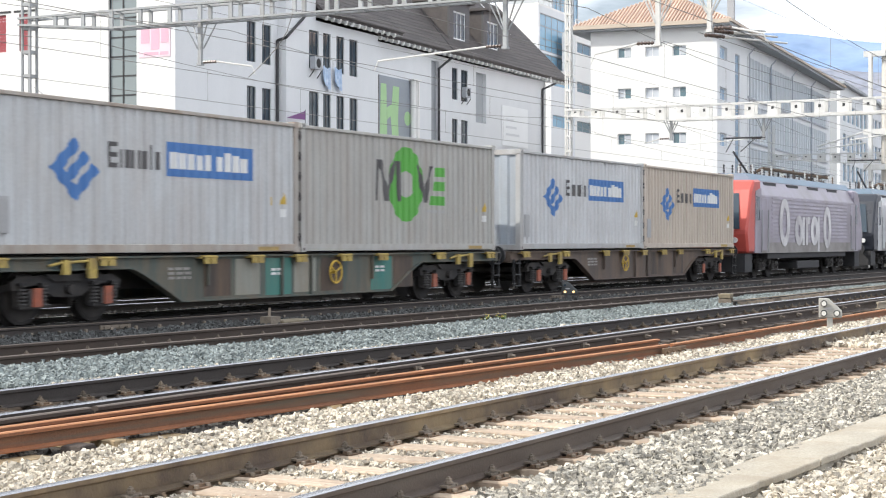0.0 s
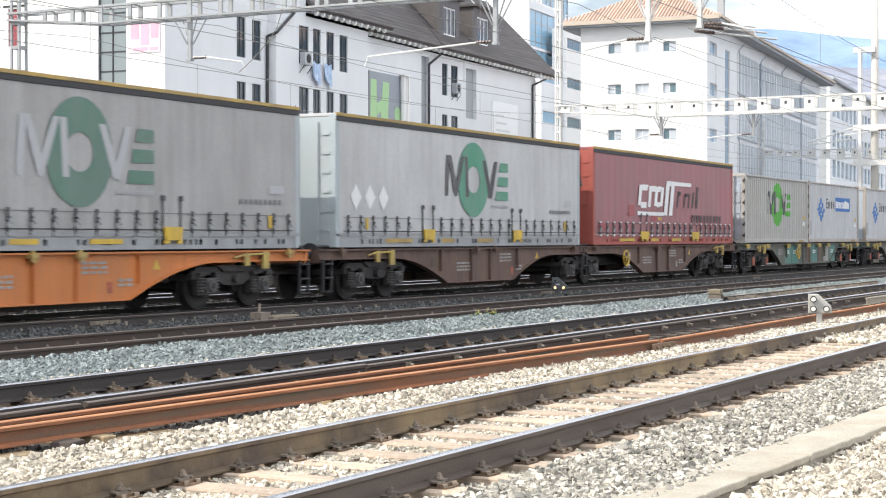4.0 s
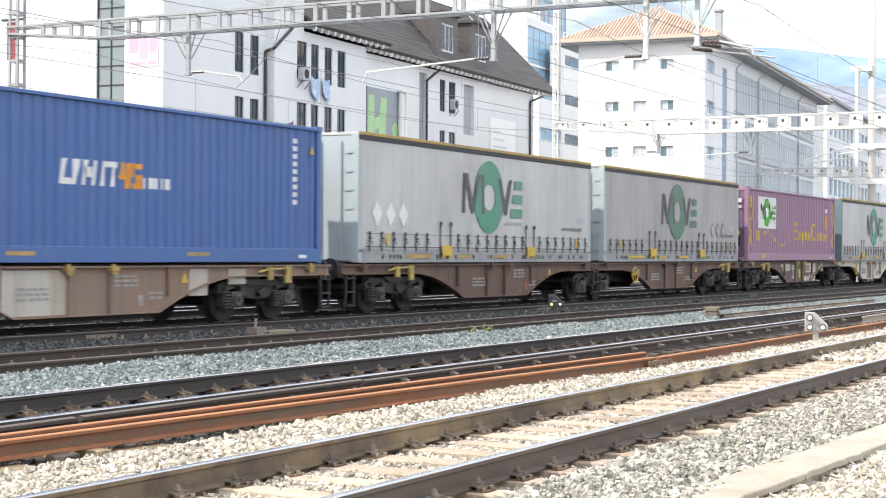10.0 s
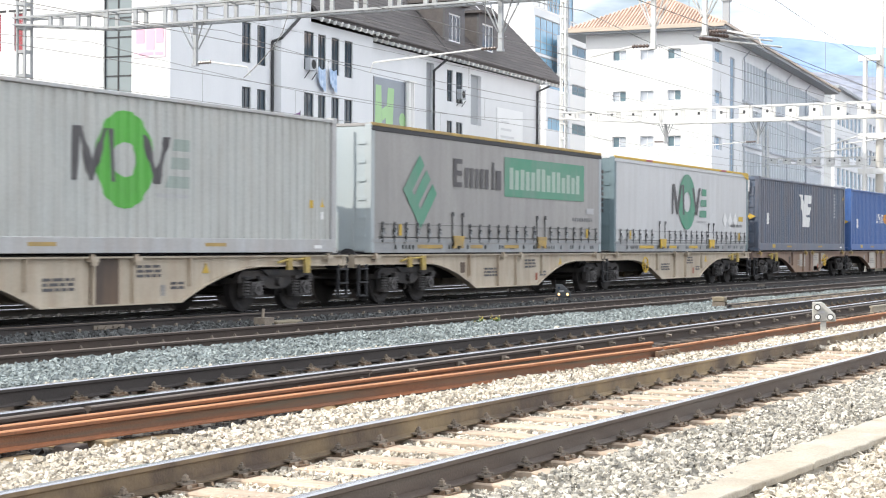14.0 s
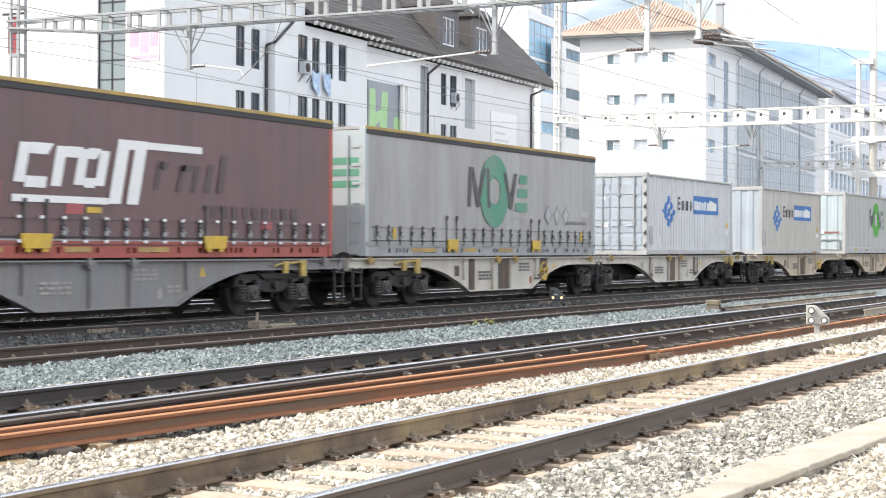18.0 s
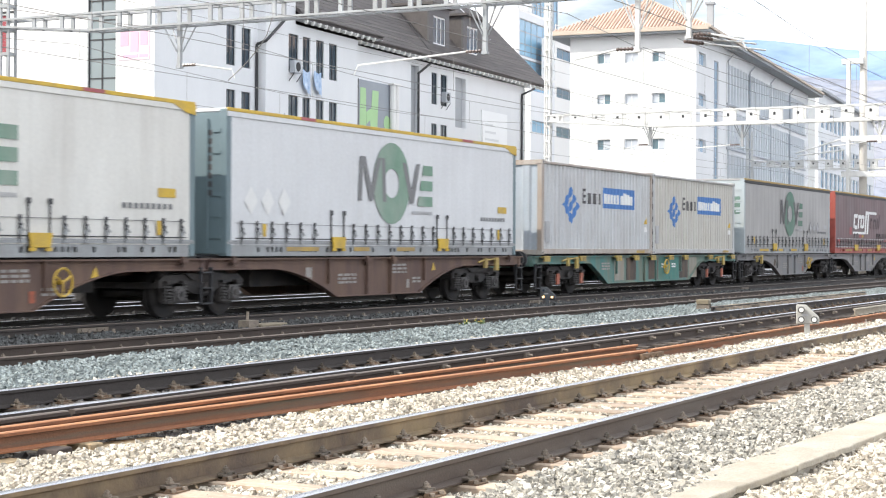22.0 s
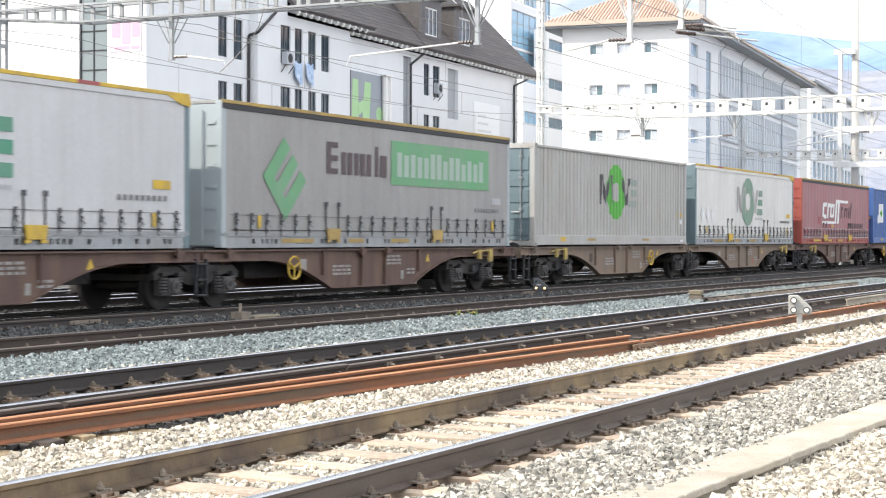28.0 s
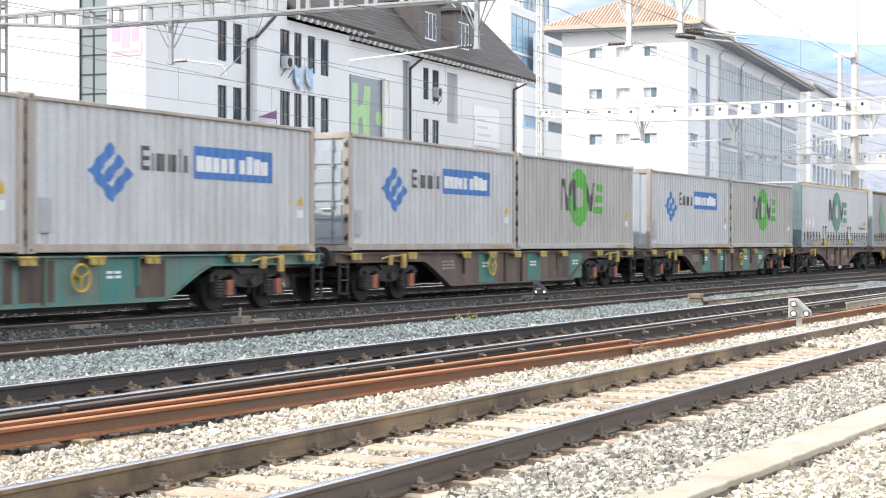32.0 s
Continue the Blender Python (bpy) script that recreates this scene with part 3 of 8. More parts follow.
def fastening(iron, plate):
    """A ribbed base plate with a clamp, a spring ring and a bolted nut on each side of the rail foot."""
    g = Geo()
    g.box(-0.085, 0.085, -0.19, 0.19, -0.180, -0.170, 1)
    for s in (-1, 1):
        g.prism([(s * 0.155, -0.170), (s * 0.155, -0.152), (s * 0.125, -0.152), (s * 0.118, -0.170)][::s], "x", -0.08, 0.08, 1)
        g.prism([(s * 0.055, -0.146), (s * 0.06, -0.138), (s * 0.115, -0.140), (s * 0.118, -0.160), (s * 0.09, -0.150)][::s], "x", -0.05, 0.05)
        g.rod((0, s * 0.095, -0.15), (0, s * 0.095, -0.088), 0.011, 6)
        g.rod((0, s * 0.095, -0.128), (0, s * 0.095, -0.116), 0.030, 8)
        g.rod((0, s * 0.095, -0.116), (0, s * 0.095, -0.098), 0.021, 6)
        for x in (-0.052, 0.052):
            g.rod((x, s * 0.07, -0.143), (x * 1.25, s * 0.125, -0.142), 0.011, 5)
        for x in (-0.06, 0.06):
            g.rod((x, s * 0.17, -0.170), (x, s * 0.17, -0.150), 0.018, 6)
    return g.mesh("fastening", [iron, plate])


def sleeper_mesh(mat, width=0.25, length=2.6, height=0.16, key=0):
    rng = random.Random(key)
    g = Geo()
    o = []
    w = width / 2
    n = 6
    pts = []
    for i in range(n + 1):
        y = -length / 2 + length * i / n
        d = rng.uniform(-0.006, 0.006)
        for x, z in ((-w + d, -height), (w + d, -height), (w + d, -0.012 + rng.uniform(-0.006, 0.004)), (w * 0.86 + d, rng.uniform(-0.006, 0.002)),
                     (-w * 0.86 + d, rng.uniform(-0.006, 0.002)), (-w + d, -0.012 + rng.uniform(-0.006, 0.004))):
            pts.append((x, y, z))
    faces = []
    for i in range(n):
        for k in range(6):
            a, b = i * 6 + k, i * 6 + (k + 1) % 6
            faces.append((a, a + 6, b + 6, b))
    faces += [tuple(range(6)), tuple(reversed(range(n * 6, n * 6 + 6)))]
    g.solid(pts, faces)
    return g.mesh("sleeper", mat)


def track(number, centre, sides, tops, sleeper_mats, x_first, count, near=True, far=300.0, start=-30.0, label="", turn=0.0, near_side=None, iron=CLIP):
    t = thing("track_%d" % number, label, "railway track", kind="structure", m=pose(start, centre, 0, 0, 0, turn))
    for s in (-1, 1):
        part("rail", rail_geo(far - start, s * 0.7525), [near_side if near_side and s < 0 else sides, tops], t)
    kinds = [once(("sleeper", number, k), lambda k=k: sleeper_mesh(sleeper_mats, key=number * 10 + k)) for k in range(4)]
    clip = once(("fastening", iron.name), lambda: fastening(iron, PLATE))
    rng = random.Random(number)
    for i in range(count):
        x = x_first - start + 0.62 * i
        put("sleeper", kinds[i % 4], t, pose(x + rng.uniform(-0.02, 0.02), rng.uniform(-0.06, 0.06), -0.178, 0, 0, rng.uniform(-1.2, 1.2)))
        if near:
            for s in (-1, 1):
                put("fastening", clip, t, pose(x, s * 0.7525, 0))
    g = Geo()
    i = count
    while x_first + 0.62 * i < 190:
        x = x_first - start + 0.62 * i
        g.box(x - 0.12, x + 0.12, -1.3, 1.3, -0.34, -0.178)
        i += 1
    i = -1
    while x_first + 0.62 * i > start + 1:
        x = x_first - start + 0.62 * i
        g.box(x - 0.12, x + 0.12, -1.3, 1.3, -0.34, -0.178)
        i -= 1
    tagged(part("sleeper_row", g, sleeper_mats, t), kind="stuff")
    return t


track(1, 5.5425, RAIL_SIDE, RAIL_TOP, SLEEPER, 7.14, 90, near_side=RAIL_NEAR, label="sunlit track of brown rails on pale weathered wooden sleepers")
track(2, 9.98, RAIL_DARK, RAIL_TOP, SLEEPER_DARK, 10.1, 75, iron=CLIP_MOTTLED, label="track with dark rails and bright running faces")
track(3, 15.20, RAIL_BROWN, RAIL_BROWN_HEAD, SLEEPER_DARK, 15.0, 70, far=130.0, turn=-0.75, label="little used track with dull brown rails")
track(4, 19.58, RAIL_BLACK, RAIL_TOP, SLEEPER_DARK, 22.0, 60, near=False, label="dark main track on which the freight train runs")
track(5, 24.0, RAIL_BLACK, RAIL_TOP, SLEEPER_DARK, 26.0, 50, near=False, label="dark track behind the freight train")
track(6, 28.3, RAIL_BLACK, RAIL_TOP, SLEEPER_DARK, 30.0, 40, near=False, label="dark track below the buildings")

# check rail inside track 2 and its spacer blocks
cr = thing("check_rail", "brown check rail bolted close beside the running rail", "rail", m=pose(-6.0, 8.99, -0.006))
part("rail", rail_geo(16.7), [RAIL_BROWN, RAIL_BROWN_HEAD], cr)
part("rail", rail_geo(4.7), [RAIL_BROWN, RAIL_BROWN_HEAD], cr, m=pose(16.78, 0.0, 0.0))
part("rail", rail_geo(40.0), [RAIL_BROWN, RAIL_BROWN_HEAD], cr, m=pose(21.6, 0.06, -0.02))
block = once("spacer", lambda: (lambda q: (q.box(-0.07, 0.07, 0.02, 0.20, -0.12, -0.05), q.rod((0, -0.05, -0.085), (0, 0.02, -0.085), 0.02, 6), q.mesh("spacer_block", CLIP))[-1])(Geo()))
for i in range(26):
    put("spacer_block", block, cr, pose(12.6 + i * 1.24, 0, 0))
tr = thing("turnout_rail", "dark turnout rail curving away beside the main track", "rail", m=pose(8.0, 18.62, 0, 0, 0, -1.5))
part("rail", rail_geo(70), [RAIL_DARK, RAIL_BROWN_HEAD], tr)
chair = once("rail_chair", lambda: (lambda q: (q.box(-0.08, 0.08, -0.16, -0.07, -0.172, -0.14), q.box(-0.03, 0.03, -0.13, -0.09, -0.14, -0.09), q.mesh("rail_chair", CLIP, 0.006))[-1])(Geo()))
for i in range(60):
    put("rail_chair", chair, tr, pose(9.0 + 0.65 * i, 0, 0))
for k in range(3):
    g = Geo()
    g.box(14.0 + 18 * k, 14.8 + 18 * k, -0.035, -0.010, -0.125, -0.055)
    for j in range(4):
        g.rod((14.1 + 18 * k + 0.2 * j, -0.06, -0.09), (14.1 + 18 * k + 0.2 * j, -0.035, -0.09), 0.022, 6)
    part("joint_bar", g, CLIP, tr)

# spare rails on the ballast
for x0, y0, x1, y1, lab in ((-8.0, 9.39, 20.85, 7.55, "orange rusted spare rail with a bolted end"),
                            (-8.0, 9.26, 21.9, 8.07, "orange rusted spare rail lying on bearers"),
                            (20.95, 7.53, 52.0, 7.45, "long orange rusted spare rail beside the signal")):
    ln = math.hypot(x1 - x0, y1 - y0)
    sp = thing("spare_rail", lab, "rail", "spare rails on the ballast", m=pose(x0, y0, 0.0, 0, 0, math.degrees(math.atan2(y1 - y0, x1 - x0))))
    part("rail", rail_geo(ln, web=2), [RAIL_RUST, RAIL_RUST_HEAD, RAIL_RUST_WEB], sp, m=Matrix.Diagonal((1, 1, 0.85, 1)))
    bearer = once("bearer", lambda: (lambda q: (q.box(-0.07, 0.07, -0.2, 0.2, -0.24, -0.148), q.mesh("bearer", TIMBER, 0.008))[-1])(Geo()))
    for i in range(int(ln / 3.4)):
        put("bearer", bearer, sp, pose(1.0 + i * 3.4, 0, 0))
for x, y, ln, turn in ((8.75, 8.22, 0.95, -4.0), (10.35, 8.16, 0.9, -5.0)):
    pk = thing("packing_plank", "pale weathered plank under the rusted rails", "plank", "planks under the spare rails", m=pose(x, y, -0.215, 0, 0, turn))
    g = Geo()
    g.box(-ln / 2, ln / 2, -0.09, 0.09, -0.025, 0.025)
    part("board", g, TIMBER, pk, bevel=0.006)
blk = thing("rail_chock", "dark brown wooden chock beside the rusted rail", "chock", m=pose(9.55, 8.12, -0.19, 0, 0, 8))
g = Geo()
g.prism([(-0.13, -0.05), (0.13, -0.05), (0.09, 0.05), (-0.10, 0.045)], "y", -0.09, 0.09)
part("block", g, RAIL_BROWN, blk, bevel=0.008)
fp = thing("fish_plate", "rusty fish plate with bolts at the rail joint", "fish plate", m=pose(20.9, 7.50, -0.09, 0, 0, -2))
g = Geo()
g.box(-0.4, 0.4, -0.05, -0.012, -0.05, 0.05)
for i in range(4):
    g.rod((-0.3 + 0.2 * i, -0.09, 0), (-0.3 + 0.2 * i, -0.05, 0), 0.02, 6)
part("plate", g, PLATE, fp, bevel=0.004)

# cable trough with concrete lids
duct = thing("cable_trough", "pale concrete cable trough with flat lids between the ballast", "cable trough", kind="structure", m=pose(0, 0.52, 0, 0, 0, -2.4))
g = Geo()
g.box(-10, 120, 2.88, 2.94, -0.40, -0.172)
g.box(-10, 120, 3.18, 3.24, -0.40, -0.172)
part("channel", g, CONCRETE, duct)
def lid_mesh(seed):
    """A cast lid with chipped, uneven edges."""
    r = random.Random(seed)
    n = 9
    g = Geo()
    near = [(-0.495 + 0.99 * i / n, 2.85 + r.uniform(-0.008, 0.014)) for i in range(n + 1)]
    far = [(-0.495 + 0.99 * i / n, 3.27 + r.uniform(-0.014, 0.008)) for i in range(n + 1)]
    g.prism(near + far[::-1], "z", -0.168, -0.118)
    return g.mesh("lid", CONCRETE, 0.007)


lids = [lid_mesh(k) for k in range(4)]
rng = random.Random(4)
for i in range(52):
    put("lid", lids[i % 4], duct, pose(-9.5 + i, rng.uniform(-0.008, 0.008), rng.uniform(-0.005, 0.005)))


# ---- signals and small things beside the tracks ----
def dwarf_signal(name, label, m, body_mat, lamp_mat, lit):
    s = thing(name, label, "dwarf signal", "dwarf signals", m)
    g = Geo()
    g.prism([(-0.21, 0.0), (0.19, 0.0), (0.19, 0.34), (0.02, 0.34), (-0.21, 0.12)], "x", -0.05, 0.05)
    b = part("housing", g, body_mat, s, bevel=0.012)
    g = Geo()
    g.box(-0.05, 0.05, -0.05, 0.05, -0.34, 0.0)
    g.box(-0.12, 0.12, -0.12, 0.12, -0.36, -0.30)
    part("post", g, body_mat, s)
    for y, z, on in ((-0.12, 0.08, 1), (0.10, 0.08, 1), (0.10, 0.25, 0)):
        g = Geo()
        g.rod((-0.05, y, z), (-0.12, y, z), 0.058, 12)
        part("hood", g, body_mat if lit else STEEL_DARK, b)
        g = Geo()
        g.rod((-0.121, y, z), (-0.126, y, z), 0.030 if lit else 0.042, 12)
        part("lens", g, lamp_mat if on or not lit else PANE, b)
    g = Geo()
    g.box(-0.056, -0.0505, -0.02, 0.09, 0.145, 0.18)
    part("plate", g, GHOST, b)
    return s


LAMP_ON = glow("warm_signal_lamp", (1.0, 0.62, 0.25), 2.2)
LENS_PALE = material("pale_signal_lens", (0.66, 0.66, 0.62), 0.2, vary=0.1)
SIGNAL_DARK = material("dark_grey_signal_paint", (0.085, 0.09, 0.095), 0.6, vary=0.2)
SIGNAL_PALE = material("pale_grey_signal_paint", (0.43, 0.42, 0.385), 0.6, vary=0.15)
dwarf_signal("dwarf_signal", "dark grey dwarf signal with two lit white lamps", pose(39.2, 16.9, 0.0, 0, 0, 22), SIGNAL_DARK, LAMP_ON, True)
dwarf_signal("dwarf_signal", "pale grey dwarf signal with three unlit white lenses", pose(28.4, 7.28, 0.05, 0, 0, 14), SIGNAL_PALE, LENS_PALE, False)
mb = thing("point_motor_box", "weathered ochre point machine box on the ballast", "point machine", m=pose(37.8, 12.2, -0.08, 0, 0, 8))
g = Geo()
g.box(-0.19, 0.19, -0.15, 0.15, 0.1, 0.22)
part("casing", g, material("ochre_grey_paint", (0.20, 0.165, 0.11), 0.7, vary=0.25, scale=6), mb, bevel=0.02)
g = Geo()
for sx in (-1, 1):
    g = Geo()
    g.box(sx * 0.14 - 0.03, sx * 0.14 + 0.03, -0.15, 0.15, -0.2, 0.1)
    part("foot", g, CLIP, mb)
jb = thing("junction_box", "low concrete junction box with an iron lever", "junction box", m=pose(25.2, 16.9, -0.1))
g = Geo()
g.box(0.25, 1.15, -0.16, 0.16, -0.12, 0.02)
part("cover", g, material("brown_stained_concrete", (0.22, 0.185, 0.13), 0.85, vary=0.3, scale=4), jb, bevel=0.02)
g = Geo()
g.box(-0.12, 0.2, -0.12, 0.12, -0.12, 0.1)
g.rod((0, 0, 0.1), (0.02, 0, 0.26), 0.03, 6)
part("lever", g, CLIP, jb)
lk = thing("guard_rail", "dark guard rail with a row of brackets on the sleepers", "guard rail", m=pose(36.5, 11.6, 0.02))
part("rail", rail_geo(16), [RAIL_DARK, RAIL_SIDE], lk)
for i in range(22):
    g = once("guard_bracket", lambda: (lambda q: (q.box(-0.05, 0.05, -0.28, -0.04, -0.2, -0.03), q.box(-0.03, 0.03, -0.4, -0.26, -0.2, -0.14), q.mesh("bracket", CLIP))[-1])(Geo()))
    put("bracket", g, lk, pose(0.2 + 0.7 * i, 0, 0))
sc = thing("rail_stub", "short pale concrete edged rail end lying beside the track", "rail", m=pose(38.5, 8.75, -0.03))
part("rail", rail_geo(14), [CONCRETE, CONCRETE], sc)


# small flowering weeds in the ballast
LEAF = material("weed_leaf", (0.07, 0.11, 0.035), 0.7, vary=0.3, scale=20)
PETAL = material("yellow_petal", (0.48, 0.37, 0.08), 0.7, vary=0.2, scale=20)
rng = random.Random(12)
for x, y, n in ((27.4, 13.48, 16), (27.9, 13.40, 20)):
    wd = thing("weed", "small yellow flowering weed between the ballast stones", "weed", "weeds in the ballast", m=pose(x, y, -0.15))
    g = Geo()
    bl = Geo()
    for i in range(n):
        a, r, h = rng.uniform(0, 6.28), rng.uniform(0.02, 0.16), rng.uniform(0.06, 0.16)
        c, s = math.cos(a), math.sin(a)
        g.solid([(c * 0.02, s * 0.02, 0), (c * r - s * 0.02, s * r + c * 0.02, h * 0.7), (c * r * 1.3, s * r * 1.3, h), (c * r + s * 0.02, s * r - c * 0.02, h * 0.7)], [(0, 1, 2, 3)])
        if i % 2:
            bl.rod((c * r, s * r, h), (c * r, s * r, h + 0.015), 0.011, 6)
    part("leaf_clump", g, LEAF, wd)
    part("blossom", bl, PETAL, wd)


# ---- overhead line ----
def lattice(g, p, q, width, depth, bays, up, across, bar=0.035):
    """A box girder of four chords from p to q with ladder posts."""
    p, q, up, across = Vector(p), Vector(q), Vector(up), Vector(across)
    for a in (0, 1):
        for b in (0, 1):
            o = across * (width * (a - 0.5)) + up * (depth * b)
            g.rod(p + o, q + o, bar, 4)
    for i in range(bays + 1):
        c = p.lerp(q, i / bays)
        for a in (-0.5, 0.5):
            g.rod(c + across * width * a, c + across * width * a + up * depth, bar * 0.8, 4)
        g.rod(c - across * width / 2, c + across * width / 2, bar * 0.6, 4)
        g.rod(c - across * width / 2 + up * depth, c + across * width / 2 + up * depth, bar * 0.6, 4)


def gantry(x, y_far, y_near, z, depth, taper, label, wide=False):
    """A portal across the tracks: girder of flat chords with ladder posts, thinner towards its ends."""
    t = thing("overhead_line_gantry", label, "gantry", "overhead line gantries", m=pose(x, 0, 0))
    top = z + depth
    steel = STEEL_PALE if wide else STEEL
    for s in (-0.22, 0.22):
        g = Geo()
        g.box(s - 0.05, s + 0.05, y_near, y_far, top - 0.055, top)
        part("top_chord", g, steel, t)
        g = Geo()
        g.prism([(s - 0.05, 0.0), (s + 0.05, 0.0), (s + 0.05, 0.05), (s - 0.05, 0.05)], "y", 0, 1)
        g = Geo()
        pts = [(y_near, z), (y_far - taper, z), (y_far, z + depth * 0.55)]
        for (a, za), (b, zb) in zip(pts, pts[1:]):
            g.solid([(s - 0.05, a, za), (s + 0.05, a, za), (s + 0.05, b, zb), (s - 0.05, b, zb), (s - 0.05, a, za + 0.05), (s + 0.05, a, za + 0.05),
                     (s + 0.05, b, zb + 0.05), (s - 0.05, b, zb + 0.05)],
                    [(0, 3, 2, 1), (4, 5, 6, 7), (0, 1, 5, 4), (1, 2, 6, 5), (2, 3, 7, 6), (3, 0, 4, 7)])
        part("bottom_chord", g, steel, t)
        if wide:
            g = Geo()
            g.box(s - 0.055, s + 0.055, y_near, y_far - taper, z + 0.05, z + 0.13)
            part("flange", g, steel, t)
    n = int((y_far - y_near) / 0.95)
    post = once(("gantry_post", depth), lambda: (lambda q: ([q.box(s - 0.03, s + 0.03, -0.055, 0.055, 0.05, depth - 0.055) for s in (-0.22, 0.22)],
                q.box(-0.17, 0.17, -0.02, 0.02, 0.0, 0.03), q.box(-0.17, 0.17, -0.02, 0.02, depth - 0.04, depth - 0.01), q.mesh("ladder_post", STEEL))[-1])(Geo()))
    if wide:
        post = once("gantry_plate", lambda: (lambda q: ([q.box(s - 0.02, s + 0.02, -0.21, 0.21, 0.05, depth - 0.055) for s in (-0.22, 0.22)], q.box(-0.25, -0.238, -0.05, 0.05, depth * 0.52, depth * 0.52 + 0.12, 1),
                    q.box(-0.17, 0.17, -0.02, 0.02, 0.0, 0.03), q.mesh("web_plate", [steel, STEEL_DARK]))[-1])(Geo()))
    for i in range(n):
        y = y_near + 0.5 + 0.95 * i
        if y < y_far - taper:
            put("ladder_post", post, t, pose(0, y, z))
        else:
            cut = max(0.15, 1 - 0.55 * (y - (y_far - taper)) / taper)
            put("ladder_post", post, t, Matrix.Translation((0, y, z + depth * (1 - cut))) @ Matrix.Diagonal((1, 1, cut, 1)))
    return t


def mast(parent, y, height, width=0.30, steel=None):
    g = Geo()
    for a in (-1, 1):
        for b in (-1, 1):
            g.box(a * width / 2 - 0.03, a * width / 2 + 0.03, y + b * width / 2 - 0.03, y + b * width / 2 + 0.03, -0.3, height)
    k = 0.0
    while k < height - 0.5:
        for a in (-1, 1):
            g.box(a * width / 2 - 0.022, a * width / 2 + 0.022, y - width / 2 + 0.03, y + width / 2 - 0.03, k, k + 0.09)
            g.box(-width / 2 + 0.03, width / 2 - 0.03, y + a * width / 2 - 0.022, y + a * width / 2 + 0.022, k, k + 0.09)
        k += 0.65
    part("mast", g, steel or STEEL, parent)


def insulator(g, p, q, slot, n=5):
    p, q = Vector(p), Vector(q)
    g.rod(p, q, 0.022, 6, slot)
    for i in range(n):
        a, b = p.lerp(q, (i + 0.25) / n), p.lerp(q, (i + 0.75) / n)
        g.rod(a, b, 0.043, 8, slot)


def hanger(parent, y, z_top, z_low, reach, wide=0.75):
    """A drop post in a V below the girder, with a registration arm on an insulator."""
    g = Geo()
    mid = z_top - 0.62 * (z_top - z_low)
    for s in (-1, 1):
        for x in (-0.12, 0.12):
            g.rod((x * 1.6, y + s * wide / 2, z_top), (x * 0.5, y + s * 0.05, mid), 0.02, 5)
    g.box(-0.05, 0.05, y - 0.05, y + 0.05, z_low, z_top)
    g.box(-0.07, 0.07, y - 0.07, y + 0.07, z_low - 0.02, z_low + 0.04)
    # Near posts take the pale steel: sunlight put into their colour.
    h = part("drop_post", g, STEEL if y > 15 else STEEL_PALE, parent)
    s = 1 if reach > 0 else -1
    g = Geo()
    insulator(g, (0, y + s * 0.1, z_low + 0.06), (0, y + s * 0.5, z_low + 0.06), 1)
    g.rod((0, y + s * 0.5, z_low + 0.06), (0, y + reach, z_low - 0.12), 0.022, 6, 0)
    g.rod((0, y + reach, z_low - 0.12), (0, y + reach + s * 0.1, z_low - 0.35), 0.012, 4, 0)
    # Arms in pale steel too, coloured as if lit.
    part("registration_arm", g, [STEEL_PALE, INSULATOR], h)


g1 = gantry(34.0, 30.8, -9.0, 6.98, 0.50, 3.2, "galvanised lattice gantry spanning all tracks over the train")
mast(g1, 30.6, 11.0, 0.27)
g = Geo()
g.rod((0, 30.45, 4.98), (0, 29.0, 5.06), 0.025, 6, 0)
insulator(g, (0, 29.0, 5.06), (0, 28.6, 5.05), 1)
g.rod((0, 30.45, 5.6), (0, 29.6, 5.05), 0.012, 4, 0)
part("bracket_arm", g, [STEEL, INSULATOR], g1)
mast(g1, -9.0, 8.0)
hanger(g1, 24.9, 7.0, 5.92, -1.6)
hanger(g1, 16.25, 7.0, 5.86, 3.4)
hanger(g1, 12.52, 7.0, 5.72, 1.5)
hanger(g1, 11.34, 7.0, 5.95, -1.2)
hanger(g1, 5.9, 7.0, 5.9, -1.2)
g = Geo()
for k in range(8):
    u, v = k / 8, (k + 1) / 8
    g.rod((-0.3, 21.9 + 1.3 * u, 7.0 - 1.5 * u ** 0.6), (-0.3, 21.9 + 1.3 * v, 7.0 - 1.5 * v ** 0.6), 0.012, 5)
part("cable_loop", g, WIRE, g1)
g2 = gantry(64.0, 27.7, 2.0, 6.36, 0.66, 5.0, "white galvanised gantry in front of the office building", True)
mast(g2, 27.6, 13.5, 0.21, STEEL_PALE)
mast(g2, 2.0, 9.0, steel=STEEL_PALE)
hanger(g2, 23.0, 6.4, 5.6, 1.2, 0.5)
hanger(g2, 19.08, 6.4, 5.5, 3.2, 0.6)
hanger(g2, 13.6, 6.4, 5.5, 2.0, 0.6)
g3 = gantry(104.0, 30.5, 2.0, 6.4, 0.66, 5.0, "distant pale gantry over the tracks", True)
mast(g3, 30.5, 9.0, steel=STEEL_PALE)
mast(g3, 2.0, 9.0, steel=STEEL_PALE)

pole = thing("line_pole", "tall round pale concrete pole carrying feeder wires", "pole", m=pose(100, 22.25, 0))
g = Geo()
g.rod((0, 0, -0.3), (0, 0, 18.5), 0.25, 16, 0, 0.22)
part("shaft", g, material("pale_pole_concrete", (0.60, 0.57, 0.52), 0.85, vary=0.12, scale=0.8, grain=20), pole, smooth=True)
leg = thing("line_mast", "white steel mast with cross arms beside the pole", "mast", m=pose(99.6, 23.05, 0))
g = Geo()
g.box(-0.2, 0.2, -0.10, 0.10, -0.3, 12.8)
part("shaft", g, STEEL_PALE, leg)
